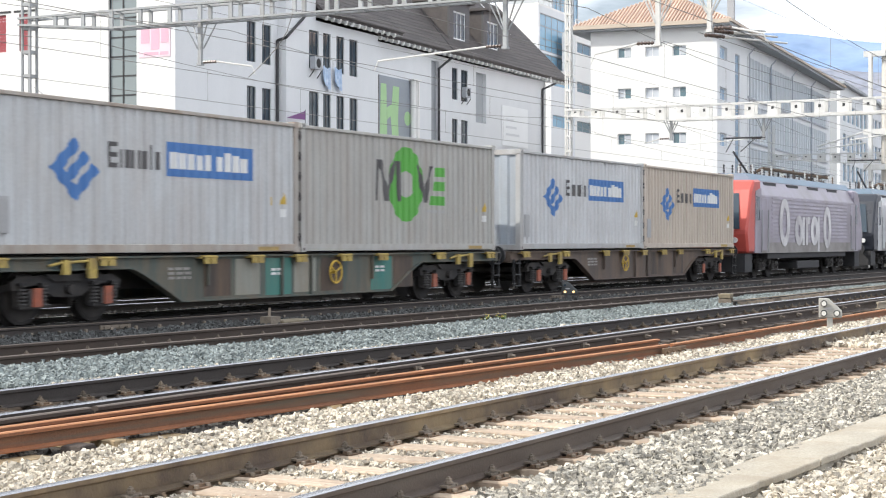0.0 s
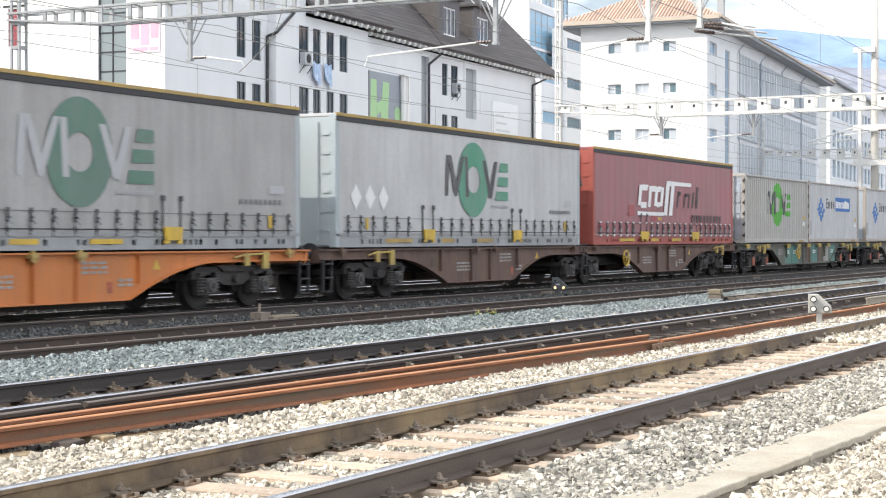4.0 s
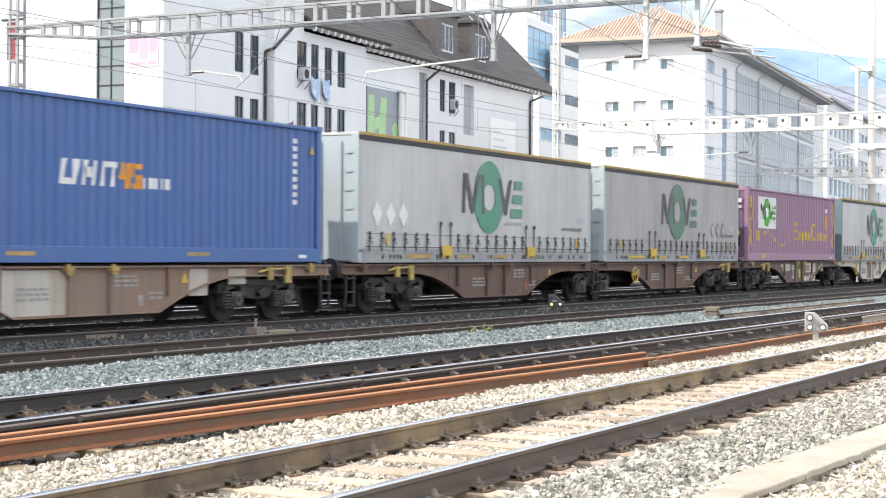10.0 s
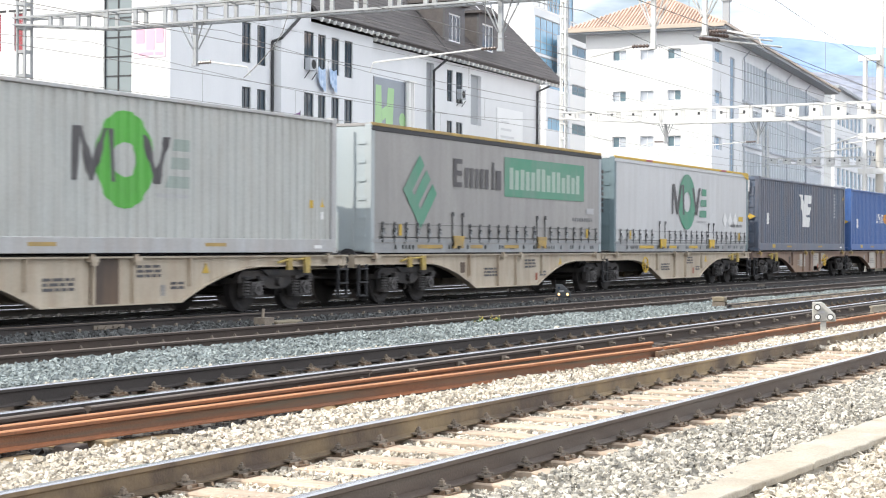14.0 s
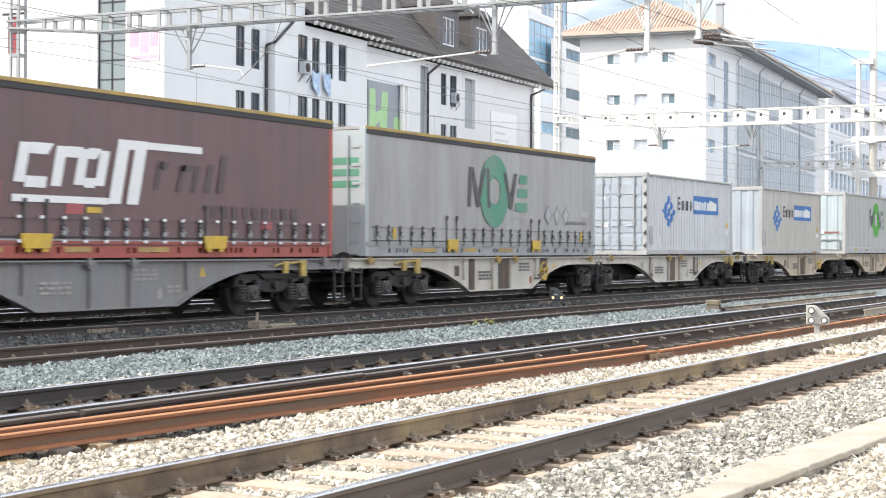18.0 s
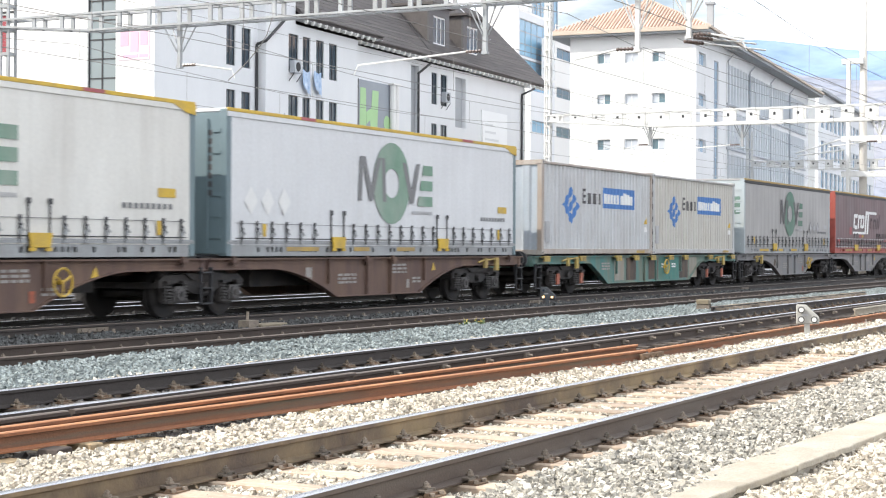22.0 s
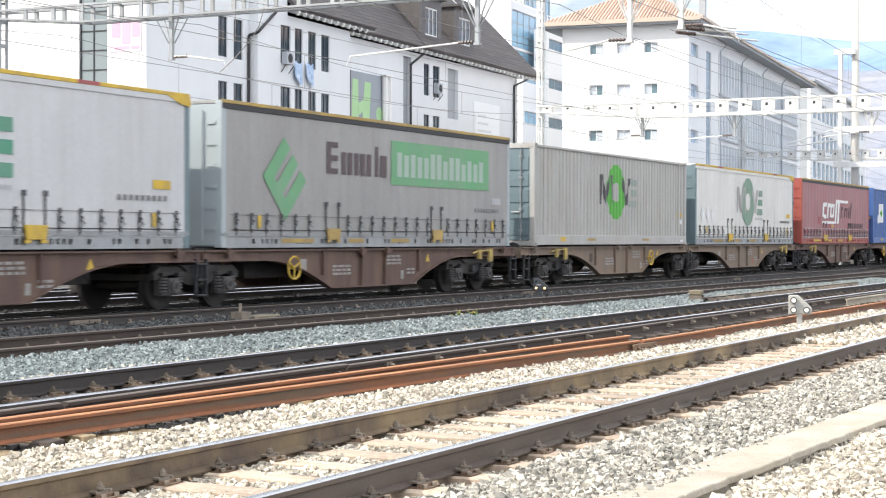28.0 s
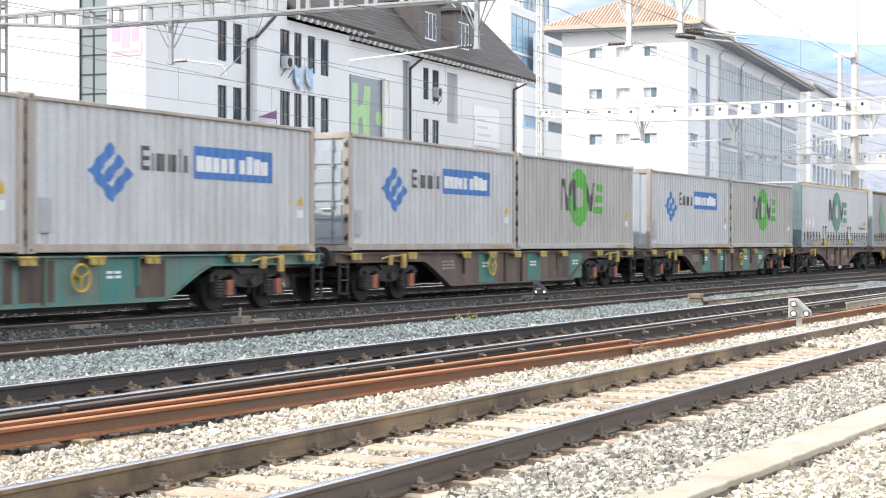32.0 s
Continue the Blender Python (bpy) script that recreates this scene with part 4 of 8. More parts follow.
for z, w in ((12.62, 0.9), (7.9, 4.2), (5.75, 4.6)):
    g = Geo()
    g.box(-0.15, 0.15, -w, 0.4, z, z + 0.34)
    part("cross_arm", g, STEEL_PALE, leg)
g = Geo()
g.rod((0, 0.3, 8.1), (-1.0, 3.0, 7.2), 0.05, 6)
g.rod((0, 0.3, 7.4), (-1.0, 2.9, 7.05), 0.05, 6)
part("cantilever", g, STEEL_PALE, leg)


def wire(points, r, label, name="overhead_wire"):
    g = Geo()
    ring = [(math.cos(1.2566 * i) * r, math.sin(1.2566 * i) * r) for i in range(5)]
    n = len(points)
    g.solid([(p[0], p[1] + c, p[2] + s) for p in points for c, s in ring],
            [(k * 5 + i, k * 5 + (i + 1) % 5, k * 5 + 5 + (i + 1) % 5, k * 5 + 5 + i) for k in range(n - 1) for i in range(5)])
    t = thing(name, label, "wire", "overhead wires")
    part("strand", g, WIRE, t)
    return t


GATES = [-26.0, 4.0, 34.0, 64.0, 104.0, 150.0, 200.0, 260.0]
for y, zc, zm in ((24.0, 5.55, 6.75), (19.58, 5.55, 6.7), (14.2, 5.5, 6.65), (9.98, 5.55, 6.75), (28.3, 5.5, 6.7)):
    wire([(x, y + (0.18 if i % 2 else -0.18), zc) for i, x in enumerate(GATES)], 0.008, "thin dark contact wire over a track")
    pts = []
    for a, b in zip(GATES, GATES[1:]):
        for k in range(8):
            u = k / 8
            pts.append((a + (b - a) * u, y, zm - 0.85 * 4 * u * (1 - u) * ((b - a) / 40) ** 2))
    pts.append((GATES[-1], y, zm))
    m = wire(pts, 0.008, "sagging dark messenger wire with droppers")
    for a, b in zip(GATES[1:5], GATES[2:6]):
        for k in range(1, 6):
            u = k / 6
            x = a + (b - a) * u
            g = Geo()
            g.rod((x, y, zc), (x, y, zm - 0.85 * 4 * u * (1 - u) * ((b - a) / 40) ** 2), 0.005, 4)
            part("dropper", g, WIRE, m)
for y, z0, z1 in ((11.3, 6.0, 6.6), (11.6, 5.95, 6.5), (12.4, 5.8, 6.0), (22.3, 12.4, 13.5), (23.4, 12.5, 13.0), (30.4, 9.6, 9.8), (30.6, 8.6, 8.8)):
    wire([(34 if y < 20 else -20, y, z0), (104, y, z1), (260, y, z1)], 0.007, "dark feeder wire running along the line")
an = thing("wire_anchor", "row of brown insulators on anchored wires", "insulator", m=pose(34, 0, 0))
for k, (y, z) in enumerate(((11.15, 6.05), (11.3, 5.98), (11.5, 5.9))):
    g = Geo()
    insulator(g, (0.15, y, z), (0.75, y - 0.25, z + 0.01), 0, 7)
    g.rod((0.75, y - 0.25, z + 0.01), (1.5 + 0.6 * k, y - 0.6 - 0.25 * k, z + 0.03), 0.022, 6, 1)
    g.rod((0.72, y - 0.24, z + 0.01), (0.86, y - 0.30, z + 0.01), 0.04, 6, 1)
    part("insulator", g, [INSULATOR, STEEL_PALE], an)


# ---- buildings ----
WALL = 0.35


def wall_pose(x, y, heading):
    return pose(x, y, 0, 0, 0, heading)


def window(parent, x0, x1, z0, z1, frame_mat, pane_mat, bars=(1, 1), inset=0.16, sill=None, fw=0.06):
    """A window in an opening of a wall that faces -y: frame with bars, pane, sill."""
    w = put("window", None, parent, pose(x0, inset, z0))
    W, H = x1 - x0, z1 - z0
    key = ("window", round(W, 2), round(H, 2), frame_mat.name, bars, fw)

    def frame_mesh():
        g = Geo()
        g.box(0, fw, 0, 0.07, 0, H)
        g.box(W - fw, W, 0, 0.07, 0, H)
        g.box(fw, W - fw, 0, 0.07, 0, fw)
        g.box(fw, W - fw, 0, 0.07, H - fw, H)
        for i in range(1, bars[0]):
            x = W * i / bars[0]
            g.box(x - fw * 0.45, x + fw * 0.45, 0.005, 0.065, fw, H - fw)
        for i in range(1, bars[1]):
            z = H * i / bars[1]
            g.box(fw, W - fw, 0.01, 0.06, z - fw * 0.4, z + fw * 0.4)
        return g.mesh("window_frame", frame_mat)
    put("window_frame", once(key, frame_mesh), w)

    def pane_mesh():
        g = Geo()
        g.box(fw * 0.5, W - fw * 0.5, 0.03, 0.04, fw * 0.5, H - fw * 0.5)
        return g.mesh("pane", pane_mat)
    put("pane", once(("pane", round(W, 2), round(H, 2), pane_mat.name), pane_mesh), w)
    if sill:
        g = Geo()
        g.box(-0.05, W + 0.05, -inset - 0.06, 0.0, -0.06, -0.004)
        part("window_sill", g, sill, w)
    return w


def downpipe(parent, x, z0, z1, y=-0.12, r=0.075, mat=None, bend=(0.8, -0.25, 0.55)):
    g = Geo()
    g.rod((x, y, z0), (x, y, z1), r, 8)
    for z in np.arange(z0 + 1, z1, 2.2):
        g.rod((x, y, z), (x, y, z + 0.06), r * 1.3, 8)
    g.rod((x, y, z1), (x + bend[0], y + bend[1], z1 + bend[2]), r, 8)
    part("downpipe", g, mat or STEEL_DARK, parent)


# the long white house with the slate roof; its wall's line runs at 2.9 degrees to the tracks
A = thing("white_house", "long white plastered building with a dark slate roof", "building", m=wall_pose(60.2, 45.5, 2.9))
STOREYS = (12.3, 9.1, 5.9, 2.7)
wins = []
for row, top in enumerate(STOREYS):
    high = 2.0
    for a, b in ((6.19, 7.03), (7.63, 8.50)):
        wins.append((a, b, top - high, top, 0))
    for a, b in ((11.48, 12.52), (12.98, 13.82), (14.46, 15.33), (15.94, 16.87)):
        wins.append((a, b, top + 0.15 - high, top + 0.15, 1))
    for a, b in ((30.48, 31.33), (31.88, 32.92)):
        wins.append((a, b, top + 0.05 - high, top + 0.05, 2))
sections = ((0.0, 9.15, 12.95, 0.0, 0), (9.15, 19.35, 13.0, -0.5, 1), (19.35, 46.5, 12.85, 0.0, 2))
for x0, x1, top, y, k in sections:
    holes = [w[:4] for w in wins if w[4] == k]
    if k == 2:
        holes = holes + [(34.2, 35.9, 9.15, 12.4), (27.45, 28.6, 0.5, 12.5)]
    g = pierced(x0, x1, -0.3, top, holes, WALL)
    wall = part("wall", g, PLASTER, A, m=pose(0, y, 0))
    for w in wins:
        if w[4] == k:
            window(A, *w[:4], FRAME_DARK, PANE, (2, 1), inset=0.07 + y, fw=0.05)
    if k == 1:
        g = Geo()
        g.box(x0, x0 + 0.3, -0.0, 0.5, -0.3, top)
        g.box(x1 - 0.3, x1, -0.0, 0.5, -0.3, top)
        part("wall_return", g, PLASTER, A, m=pose(0, y + WALL, 0))
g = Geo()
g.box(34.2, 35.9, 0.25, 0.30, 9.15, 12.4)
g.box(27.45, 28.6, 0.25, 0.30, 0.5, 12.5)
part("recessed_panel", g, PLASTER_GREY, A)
# end wall towards the west, lit by the sun, with a glazed stair strip
g = pierced(WALL + 0.003, 14.6, -0.3, 18.0, [(2.13, 3.72, 1.0, 16.5), (8.2, 8.95, 10.55, 12.35), (9.72, 11.3, 10.55, 12.35)], WALL)
part("wall", g, PLASTER_WARM, A, m=pose(0, 0, 0, 0, 0, 90) @ Matrix.Diagonal((1, -1, 1, 1)))
RED_SHUTTER = material("dark_red_shutter", (0.30, 0.05, 0.06), 0.5, vary=0.1)
for y0, y1 in ((8.2, 8.95), (9.72, 11.3)):
    sh = put("shutter", None, A)
    for i in range(12):
        g = Geo()
        g.box(0.08, 0.11, y0, y1, 10.56 + 0.149 * i, 10.56 + 0.149 * i + 0.14)
        part("slat", g, RED_SHUTTER, sh)
    g = Geo()
    g.box(-0.03, 0.05, y0 - 0.3, y1 + 0.3, 12.42, 12.52)
    part("lintel", g, STEEL_DARK, sh)
strip = put("stair_window", None, A)
g = Geo()
for y in (2.13, 2.92, 3.66):
    g.box(0.10, 0.18, y, y + 0.07, 1.0, 16.5)
for i in range(18):
    z = 1.0 + 0.9 * i
    g.box(0.10, 0.17, 2.13, 3.72, z, z + 0.06)
part("window_frame", g, STEEL_DARK, strip)
for i in range(17):
    for y0, y1 in ((2.2, 2.92), (2.99, 3.66)):
        g = Geo()
        g.box(0.13, 0.145, y0, y1, 1.06 + 0.9 * i, 1.9 + 0.9 * i)
        part("pane", g, PANE_PALE, strip)
# The sign's pink is paled in colour for the hard sun on this wall.
g = Geo()
g.box(-0.03, -0.004, 0.25, 2.0, 9.9, 11.3)
part("wall_sign", g, material("pale_pink_sign", (0.80, 0.62, 0.68), 0.6, vary=0.1), A)
RED_PRINT = material("red_sign_print", (0.70, 0.42, 0.52), 0.6, vary=0.1)
for y0, y1, z0, z1 in ((0.35, 0.75, 10.55, 11.2), (0.85, 1.3, 10.25, 11.2), (1.4, 1.85, 10.55, 11.2), (0.35, 0.8, 10.0, 10.14), (0.9, 1.7, 10.0, 10.14)):
    g = Geo()
    g.box(-0.042, -0.034, y0, y1, z0, z1)
    part("sign_shape", g, RED_PRINT, A)

# roof: slate plane at 45 degrees, hipped dark verge, dentilled eaves
RISE = 5.8
for x0, x1, z, y in ((12.2, 21.4, 13.2, -1.05), (19.4, 50.3, 13.0, -0.55)):
    g = Geo()
    g.solid([(x0, y, z), (x1, y, z), (x1, y + RISE, z + RISE), (x0, y + RISE, z + RISE),
             (x0, y, z + 0.22), (x1, y, z + 0.22), (x1, y + RISE, z + RISE + 0.22), (x0, y + RISE, z + RISE + 0.22)],
            [(0, 3, 2, 1), (4, 5, 6, 7), (0, 1, 5, 4), (1, 2, 6, 5), (2, 3, 7, 6), (3, 0, 4, 7)])
    rf = part("roof", g, SLATE, A)
    # courses of slates as thin proud strips
    n = 22
    for i in range(n):
        g = Geo()
        a = RISE * i / n
        b = RISE * (i + 1) / n
        g.solid([(x0, y + a, z + 0.225 + a), (x1, y + a, z + 0.225 + a), (x1, y + b, z + 0.225 + b), (x0, y + b, z + 0.225 + b),
                 (x0, y + a - 0.015, z + 0.231 + a), (x1, y + a - 0.015, z + 0.231 + a)],
                [(4, 5, 2, 3), (0, 1, 5, 4), (0, 4, 3), (1, 2, 5)])
        part("slate_course", g, SLATE, rf)
    g = Geo()
    g.box(x0 - 0.05, x1 + 0.05, y - 0.09, y - 0.02, z + 0.15, z + 0.24)
    part("gutter", g, SLATE, rf)
    dentil = once("dentil", lambda: (lambda q: (q.prism([(0.0, 0.0), (0.0, -0.10), (0.06, -0.22), (0.16, -0.22), (0.16, 0.0)], "x", -0.075, 0.075), q.mesh("rafter_end", PLASTER_WARM))[-1])(Geo()))
    k = int((x1 - x0) / 0.72)
    for i in range(k):
        put("rafter_end", dentil, rf, pose(x0 + 0.3 + 0.72 * i, y - 0.02, z + 0.04))
    g = Geo()
    g.box(x0, x1, y - 0.005, y + 0.6, z - 0.012, z - 0.004)
    part("soffit", g, FRAME_WHITE, rf)
g = Geo()
g.prism([(-0.55, 12.8), (14.6, 12.8), (14.6, 13.1), (5.2, 19.0), (-0.55, 13.2)], "x", 46.2, 46.45)
part("gable_wall", g, PLASTER, A)
g = Geo()
g.solid([(8.9, 5.2, 18.75), (50.3, 5.2, 18.75), (50.3, 14.6, 12.8), (8.9, 14.6, 12.8), (8.9, 5.2, 19.05), (50.3, 5.2, 19.05), (50.3, 14.7, 13.0), (8.9, 14.7, 13.0)],
        [(0, 3, 2, 1), (4, 5, 6, 7), (0, 1, 5, 4), (1, 2, 6, 5), (2, 3, 7, 6), (3, 0, 4, 7)])
part("roof", g, SLATE, A)
g = Geo()
g.box(0.35, 12.2, 0.35, 9.7, 12.6, 18.0)
part("stair_tower_core", g, PLASTER_WARM, A)
g = Geo()
g.box(0.02, 9.15, 0.02, 0.34, 12.95, 18.0)
g.box(9.15, 12.2, -0.5, 0.34, 13.0, 18.0)
part("upper_wall", g, PLASTER, A)
g = Geo()
g.box(46.15, 46.5, 0.35, 14.6, -0.3, 12.8)
g.box(0.35, 46.5, 14.3, 14.6, -0.3, 12.8)
part("rear_wall", g, PLASTER, A)
g = Geo()
g.rod((8.95, -0.1, 0), (8.95, -0.1, 11.6), 0.075, 8)
g.rod((8.95, -0.1, 11.6), (8.97, -0.62, 11.75), 0.075, 8)
g.rod((8.97, -0.62, 11.75), (10.8, -0.62, 13.0), 0.075, 8)
part("downpipe", g, STEEL_DARK, A)
for x, z, dx, dy, dz in ((28.34, 12.05, 1.0, -0.35, 0.7), (45.8, 12.25, 1.6, -0.35, 0.55)):
    downpipe(A, x, 0.0, z, -0.1, bend=(dx, dy, dz))
g = Geo()
g.rod((46.32, -0.1, 0), (46.32, -0.1, 12.7), 0.06, 8)
part("downpipe", g, PLASTER_WARM, A)
ZINC = material("dark_zinc", (0.10, 0.10, 0.105), 0.5, metal=0.3, vary=0.2)
for x0, x1, z0, y0 in ((31.1, 34.2, 14.2, 0.45), (36.5, 39.6, 14.2, 0.45)):
    d = put("dormer", None, A, pose(x0, y0, z0))
    W = x1 - x0
    g = pierced(0, W, -0.9, 2.5, [(0.6, W - 0.6, 0.1, 1.9)], 0.15)
    part("dormer_face", g, ZINC, d)
    g = Geo()
    g.box(0, 0.12, 0.15, 3.4, -0.9, 2.5)
    g.box(W - 0.12, W, 0.15, 3.4, -0.9, 2.5)
    g.box(-0.2, W + 0.2, -0.3, 3.6, 2.5, 2.66)
    part("dormer_cheek", g, SLATE, d)
    g = Geo()
    for i in range(4):
        a = 0.6 + (W - 1.28) * i / 3
        g.box(a, a + 0.08, 0.05, 0.12, 0.1, 1.9)
    g.box(0.6, W - 0.6, 0.052, 0.122, 1.8, 1.898)
    g.box(0.6, W - 0.6, 0.052, 0.122, 0.102, 0.2)
    part("window_frame", g, FRAME_WHITE, d)
    g = Geo()
    g.box(0.6, W - 0.6, 0.08, 0.09, 0.1, 1.9)
    part("pane", g, PANE, d)
for x in (21.5, 29.6):
    g = Geo()
    g.rod((x, -0.5, 13.31), (x + 2.6, 5.1, 18.95), 0.03, 5)
    part("lightning_wire", g, STEEL_DARK, A)
# things on the wall
ac = once("ac_unit", lambda: (lambda q: (q.box(-0.36, 0.36, -0.32, 0.0, -0.32, 0.32), q.rod((0, -0.33, 0), (0, -0.322, 0), 0.25, 16, 1), q.mesh("air_conditioner", [FRAME_GREY, BLACK], 0.01))[-1])(Geo()))
for x, z, y in ((11.9, 10.72, -0.52), (32.3, 10.9, -0.02)):
    a = put("air_conditioner", ac, None, wall_pose(60.2, 45.5, 2.9) @ pose(x, y, z), "grey air conditioner with a round fan on the wall", "air conditioner", "air conditioners")
    g = Geo()
    g.rod((-0.4, -0.3, -0.36), (-0.4, 0, -0.75), 0.025, 4)
    g.rod((0.4, -0.3, -0.36), (0.4, 0, -0.75), 0.025, 4)
    part("bracket", g, STEEL_DARK, a)
CLOTH = material("blue_white_cloth", (0.06, 0.28, 0.62), 0.9, vary=0.2, scale=3.2, second=(0.9, 0.92, 0.95))
for x, z in ((12.7, 9.85), (13.95, 9.9)):
    b = thing("laundry", "blue and white cloth hung from a window", "cloth", "cloths at the window", wall_pose(60.2, 45.5, 2.9) @ pose(x, -0.66, z))
    g = Geo()
    n = 10
    pts = [(0.85 * i / n, -0.05 * math.sin(i * 1.7) - 0.04 * (1 - z), z * (0.8 + 0.08 * math.sin(i * 0.9)) - 0.045 * i * (1.2 - z)) for i in range(n + 1) for z in (0.0, 0.35, 0.7, 1.0)]
    g.solid(pts, [(i * 4 + k, i * 4 + 4 + k, i * 4 + 5 + k, i * 4 + 1 + k) for i in range(n) for k in range(3)])
    part("cloth", g, CLOTH, b, smooth=True)
sg = thing("wall_sign", "grey billboard with a green mark on the white wall", "sign", m=wall_pose(60.2, 45.5, 2.9) @ pose(19.43, -0.02, 7.15))
g = Geo()
g.box(0, 4.95, -0.22, -0.02, 0, 3.75)
part("board", g, material("slate_grey_sign", (0.30, 0.33, 0.37), 0.5, vary=0.12, scale=0.8), sg)
SIGN_GREEN = material("light_green_sign_print", (0.40, 0.62, 0.32), 0.6, vary=0.08)
g = Geo()
g.prism([(0.62, 0.0), (1.55, 0.0), (1.45, 3.3), (0.75, 3.3)], "y", -0.232, -0.224)
part("green_mark", g, SIGN_GREEN, sg)
g = Geo()
g.prism([(1.56, 1.25), (2.0, 1.5), (2.25, 0.0), (3.05, 0.0), (2.95, 1.4), (3.1, 3.25), (2.3, 3.25), (2.15, 2.2), (1.5, 1.95)], "y", -0.232, -0.224)
part("green_mark", g, SIGN_GREEN, sg)
g = Geo()
g.wheel((4.2, -0.228, 1.5), 0.42, 0.008, "y", 20)
part("green_dot", g, SIGN_GREEN, sg)
g = Geo()
g.box(-0.02, 0.42, -0.30, -0.21, 0, 3.75)
part("edge", g, INK, sg)
fl = thing("flag", "small purple pennant on a rod in front of the wall", "flag", m=wall_pose(60.2, 45.5, 2.9) @ pose(8.35, -1.0, 7.62))
g = Geo()
g.prism([(0.0, 0.0), (1.85, 0.02), (1.85, 0.47)], "y", -0.01, 0.01)
part("cloth", g, material("purple_cloth", (0.22, 0.09, 0.24), 0.8, vary=0.2, scale=3), fl)
g = Geo()
g.rod((1.87, 0, -0.9), (1.87, 0, 0.55), 0.025, 6)
g.rod((1.87, 0, -0.8), (1.87, 1.0, -0.8), 0.03, 6)
part("rod", g, STEEL, fl)
vp = thing("vent_pipe", "white metal flue standing against the wall", "flue", m=wall_pose(60.2, 45.5, 2.9) @ pose(24.05, -0.42, 0))
g = Geo()
g.rod((0, 0, -0.2), (0, 0, 10.9), 0.17, 10)
g.rod((0.5, 0, -0.2), (0.5, 0, 10.95), 0.17, 10)
g.box(-0.25, 0.75, -0.2, 0.2, 10.9, 11.0)
part("flue", g, PLASTER_WARM, vp)
# Bright white rectangle with faint lines, set on the plaster.
ws = thing("wall_sign", "pale white panel with faint lines on the wall", "sign", m=wall_pose(60.2, 45.5, 2.9) @ pose(38.5, -0.06, 7.9))
g = Geo()
g.box(0, 4.6, 0, 0.055, 0, 2.7)
part("board", g, material("white_panel", (0.86, 0.87, 0.88), 0.5, vary=0.04), ws)
for i in range(3):
    g = Geo()
    g.box(0.6, 3.0 - 0.5 * i, -0.01, -0.002, 0.7 + 0.5 * i, 0.85 + 0.5 * i)
    part("line", g, material("pale_line_print", (0.68, 0.69, 0.71), 0.6, vary=0.05), ws)

# dark ribbed wall along the far side of the tracks
NAVY_SHEET = material("dark_navy_sheet_metal", (0.045, 0.055, 0.08), 0.5, vary=0.2, scale=1.0, grain=30, bump=0.1)
fence = thing("trackside_wall", "dark navy ribbed sheet metal wall beyond the tracks", "wall", kind="structure", m=pose(14, 41.8, 0))
g = Geo()
g.box(0, 96, 0.0, 0.08, -0.3, 3.62)
part("sheet", g, NAVY_SHEET, fence)
rib = once("fence_rib", lambda: (lambda q: (q.prism([(-0.09, 0.0), (-0.05, -0.06), (0.05, -0.06), (0.09, 0.0)], "z", -0.3, 3.6), q.mesh("rib", NAVY_SHEET))[-1])(Geo()))
for i in range(190):
    put("rib", rib, fence, pose(25 + 0.3 * i, -0.002, 0))
g = Geo()
g.box(0, 96, -0.08, 0.1, 3.62, 3.68)
part("coping", g, STEEL_DARK, fence)

# the office building with the clay tile roof
NEAR = Matrix.Translation((0, 0, 0.29)) @ Matrix.Diagonal((0.79, 0.79, 0.79, 1))
B = thing("office_building", "white office block with a tiled hip roof and glazed side", "building", m=NEAR @ wall_pose(117.2, 38.5, 5.5))
ROWS = ((16.22, 15.42), (13.1, 12.3), (9.65, 8.8), (6.3, 5.45), (3.0, 2.15))
holes_w = []
for top, low in ROWS:
    for a, b in ((2.36, 3.41), (4.45, 5.53), (6.63, 7.7)):
        holes_w.append((a, b, low, top))
west = put("west_wall", None, B, pose(0, 0, 0, 0, 0, 90) @ Matrix.Diagonal((1, -1, 1, 1)))
g = pierced(WALL + 0.003, 9.85, -0.8, 17.5, holes_w, WALL)
part("wall", g, PLASTER_WARM, west)
for i, hh in enumerate(holes_w):
    w = window(west, *hh, FRAME_WHITE, PANE_NET if i % 3 == 1 else PANE_TEAL, (2, 1), inset=0.14, fw=0.06)
    if i % 3 != 1:
        g = Geo()
        g.box(0.56 if i % 2 else 0.08, 0.98 if i % 2 else 0.5, 0.022, 0.028, 0.1, 0.72)
        part("net_curtain", g, PANE_NET, w)
holes_s = []
for top, low in ROWS:
    holes_s.append((0.9, 3.4, low - 0.15, top))
tall = [(6.3, 8.0, 1.0, 16.15)]
bands = [(11.0, 50.8, 13.2, 16.4), (11.0, 50.8, 9.6, 12.62), (11.0, 50.8, 6.2, 9.1), (11.0, 50.8, 2.8, 5.7)]
g = pierced(0.0, 53.0, -0.8, 17.5, holes_s + tall + bands, WALL)
part("wall", g, PLASTER, B)
for hh in holes_s:
    window(B, *hh, FRAME_WHITE, PANE_BLUE, (2, 1), inset=0.18)
window(B, *tall[0], FRAME_GREY, PANE_BLUE, (2, 10), inset=0.1)
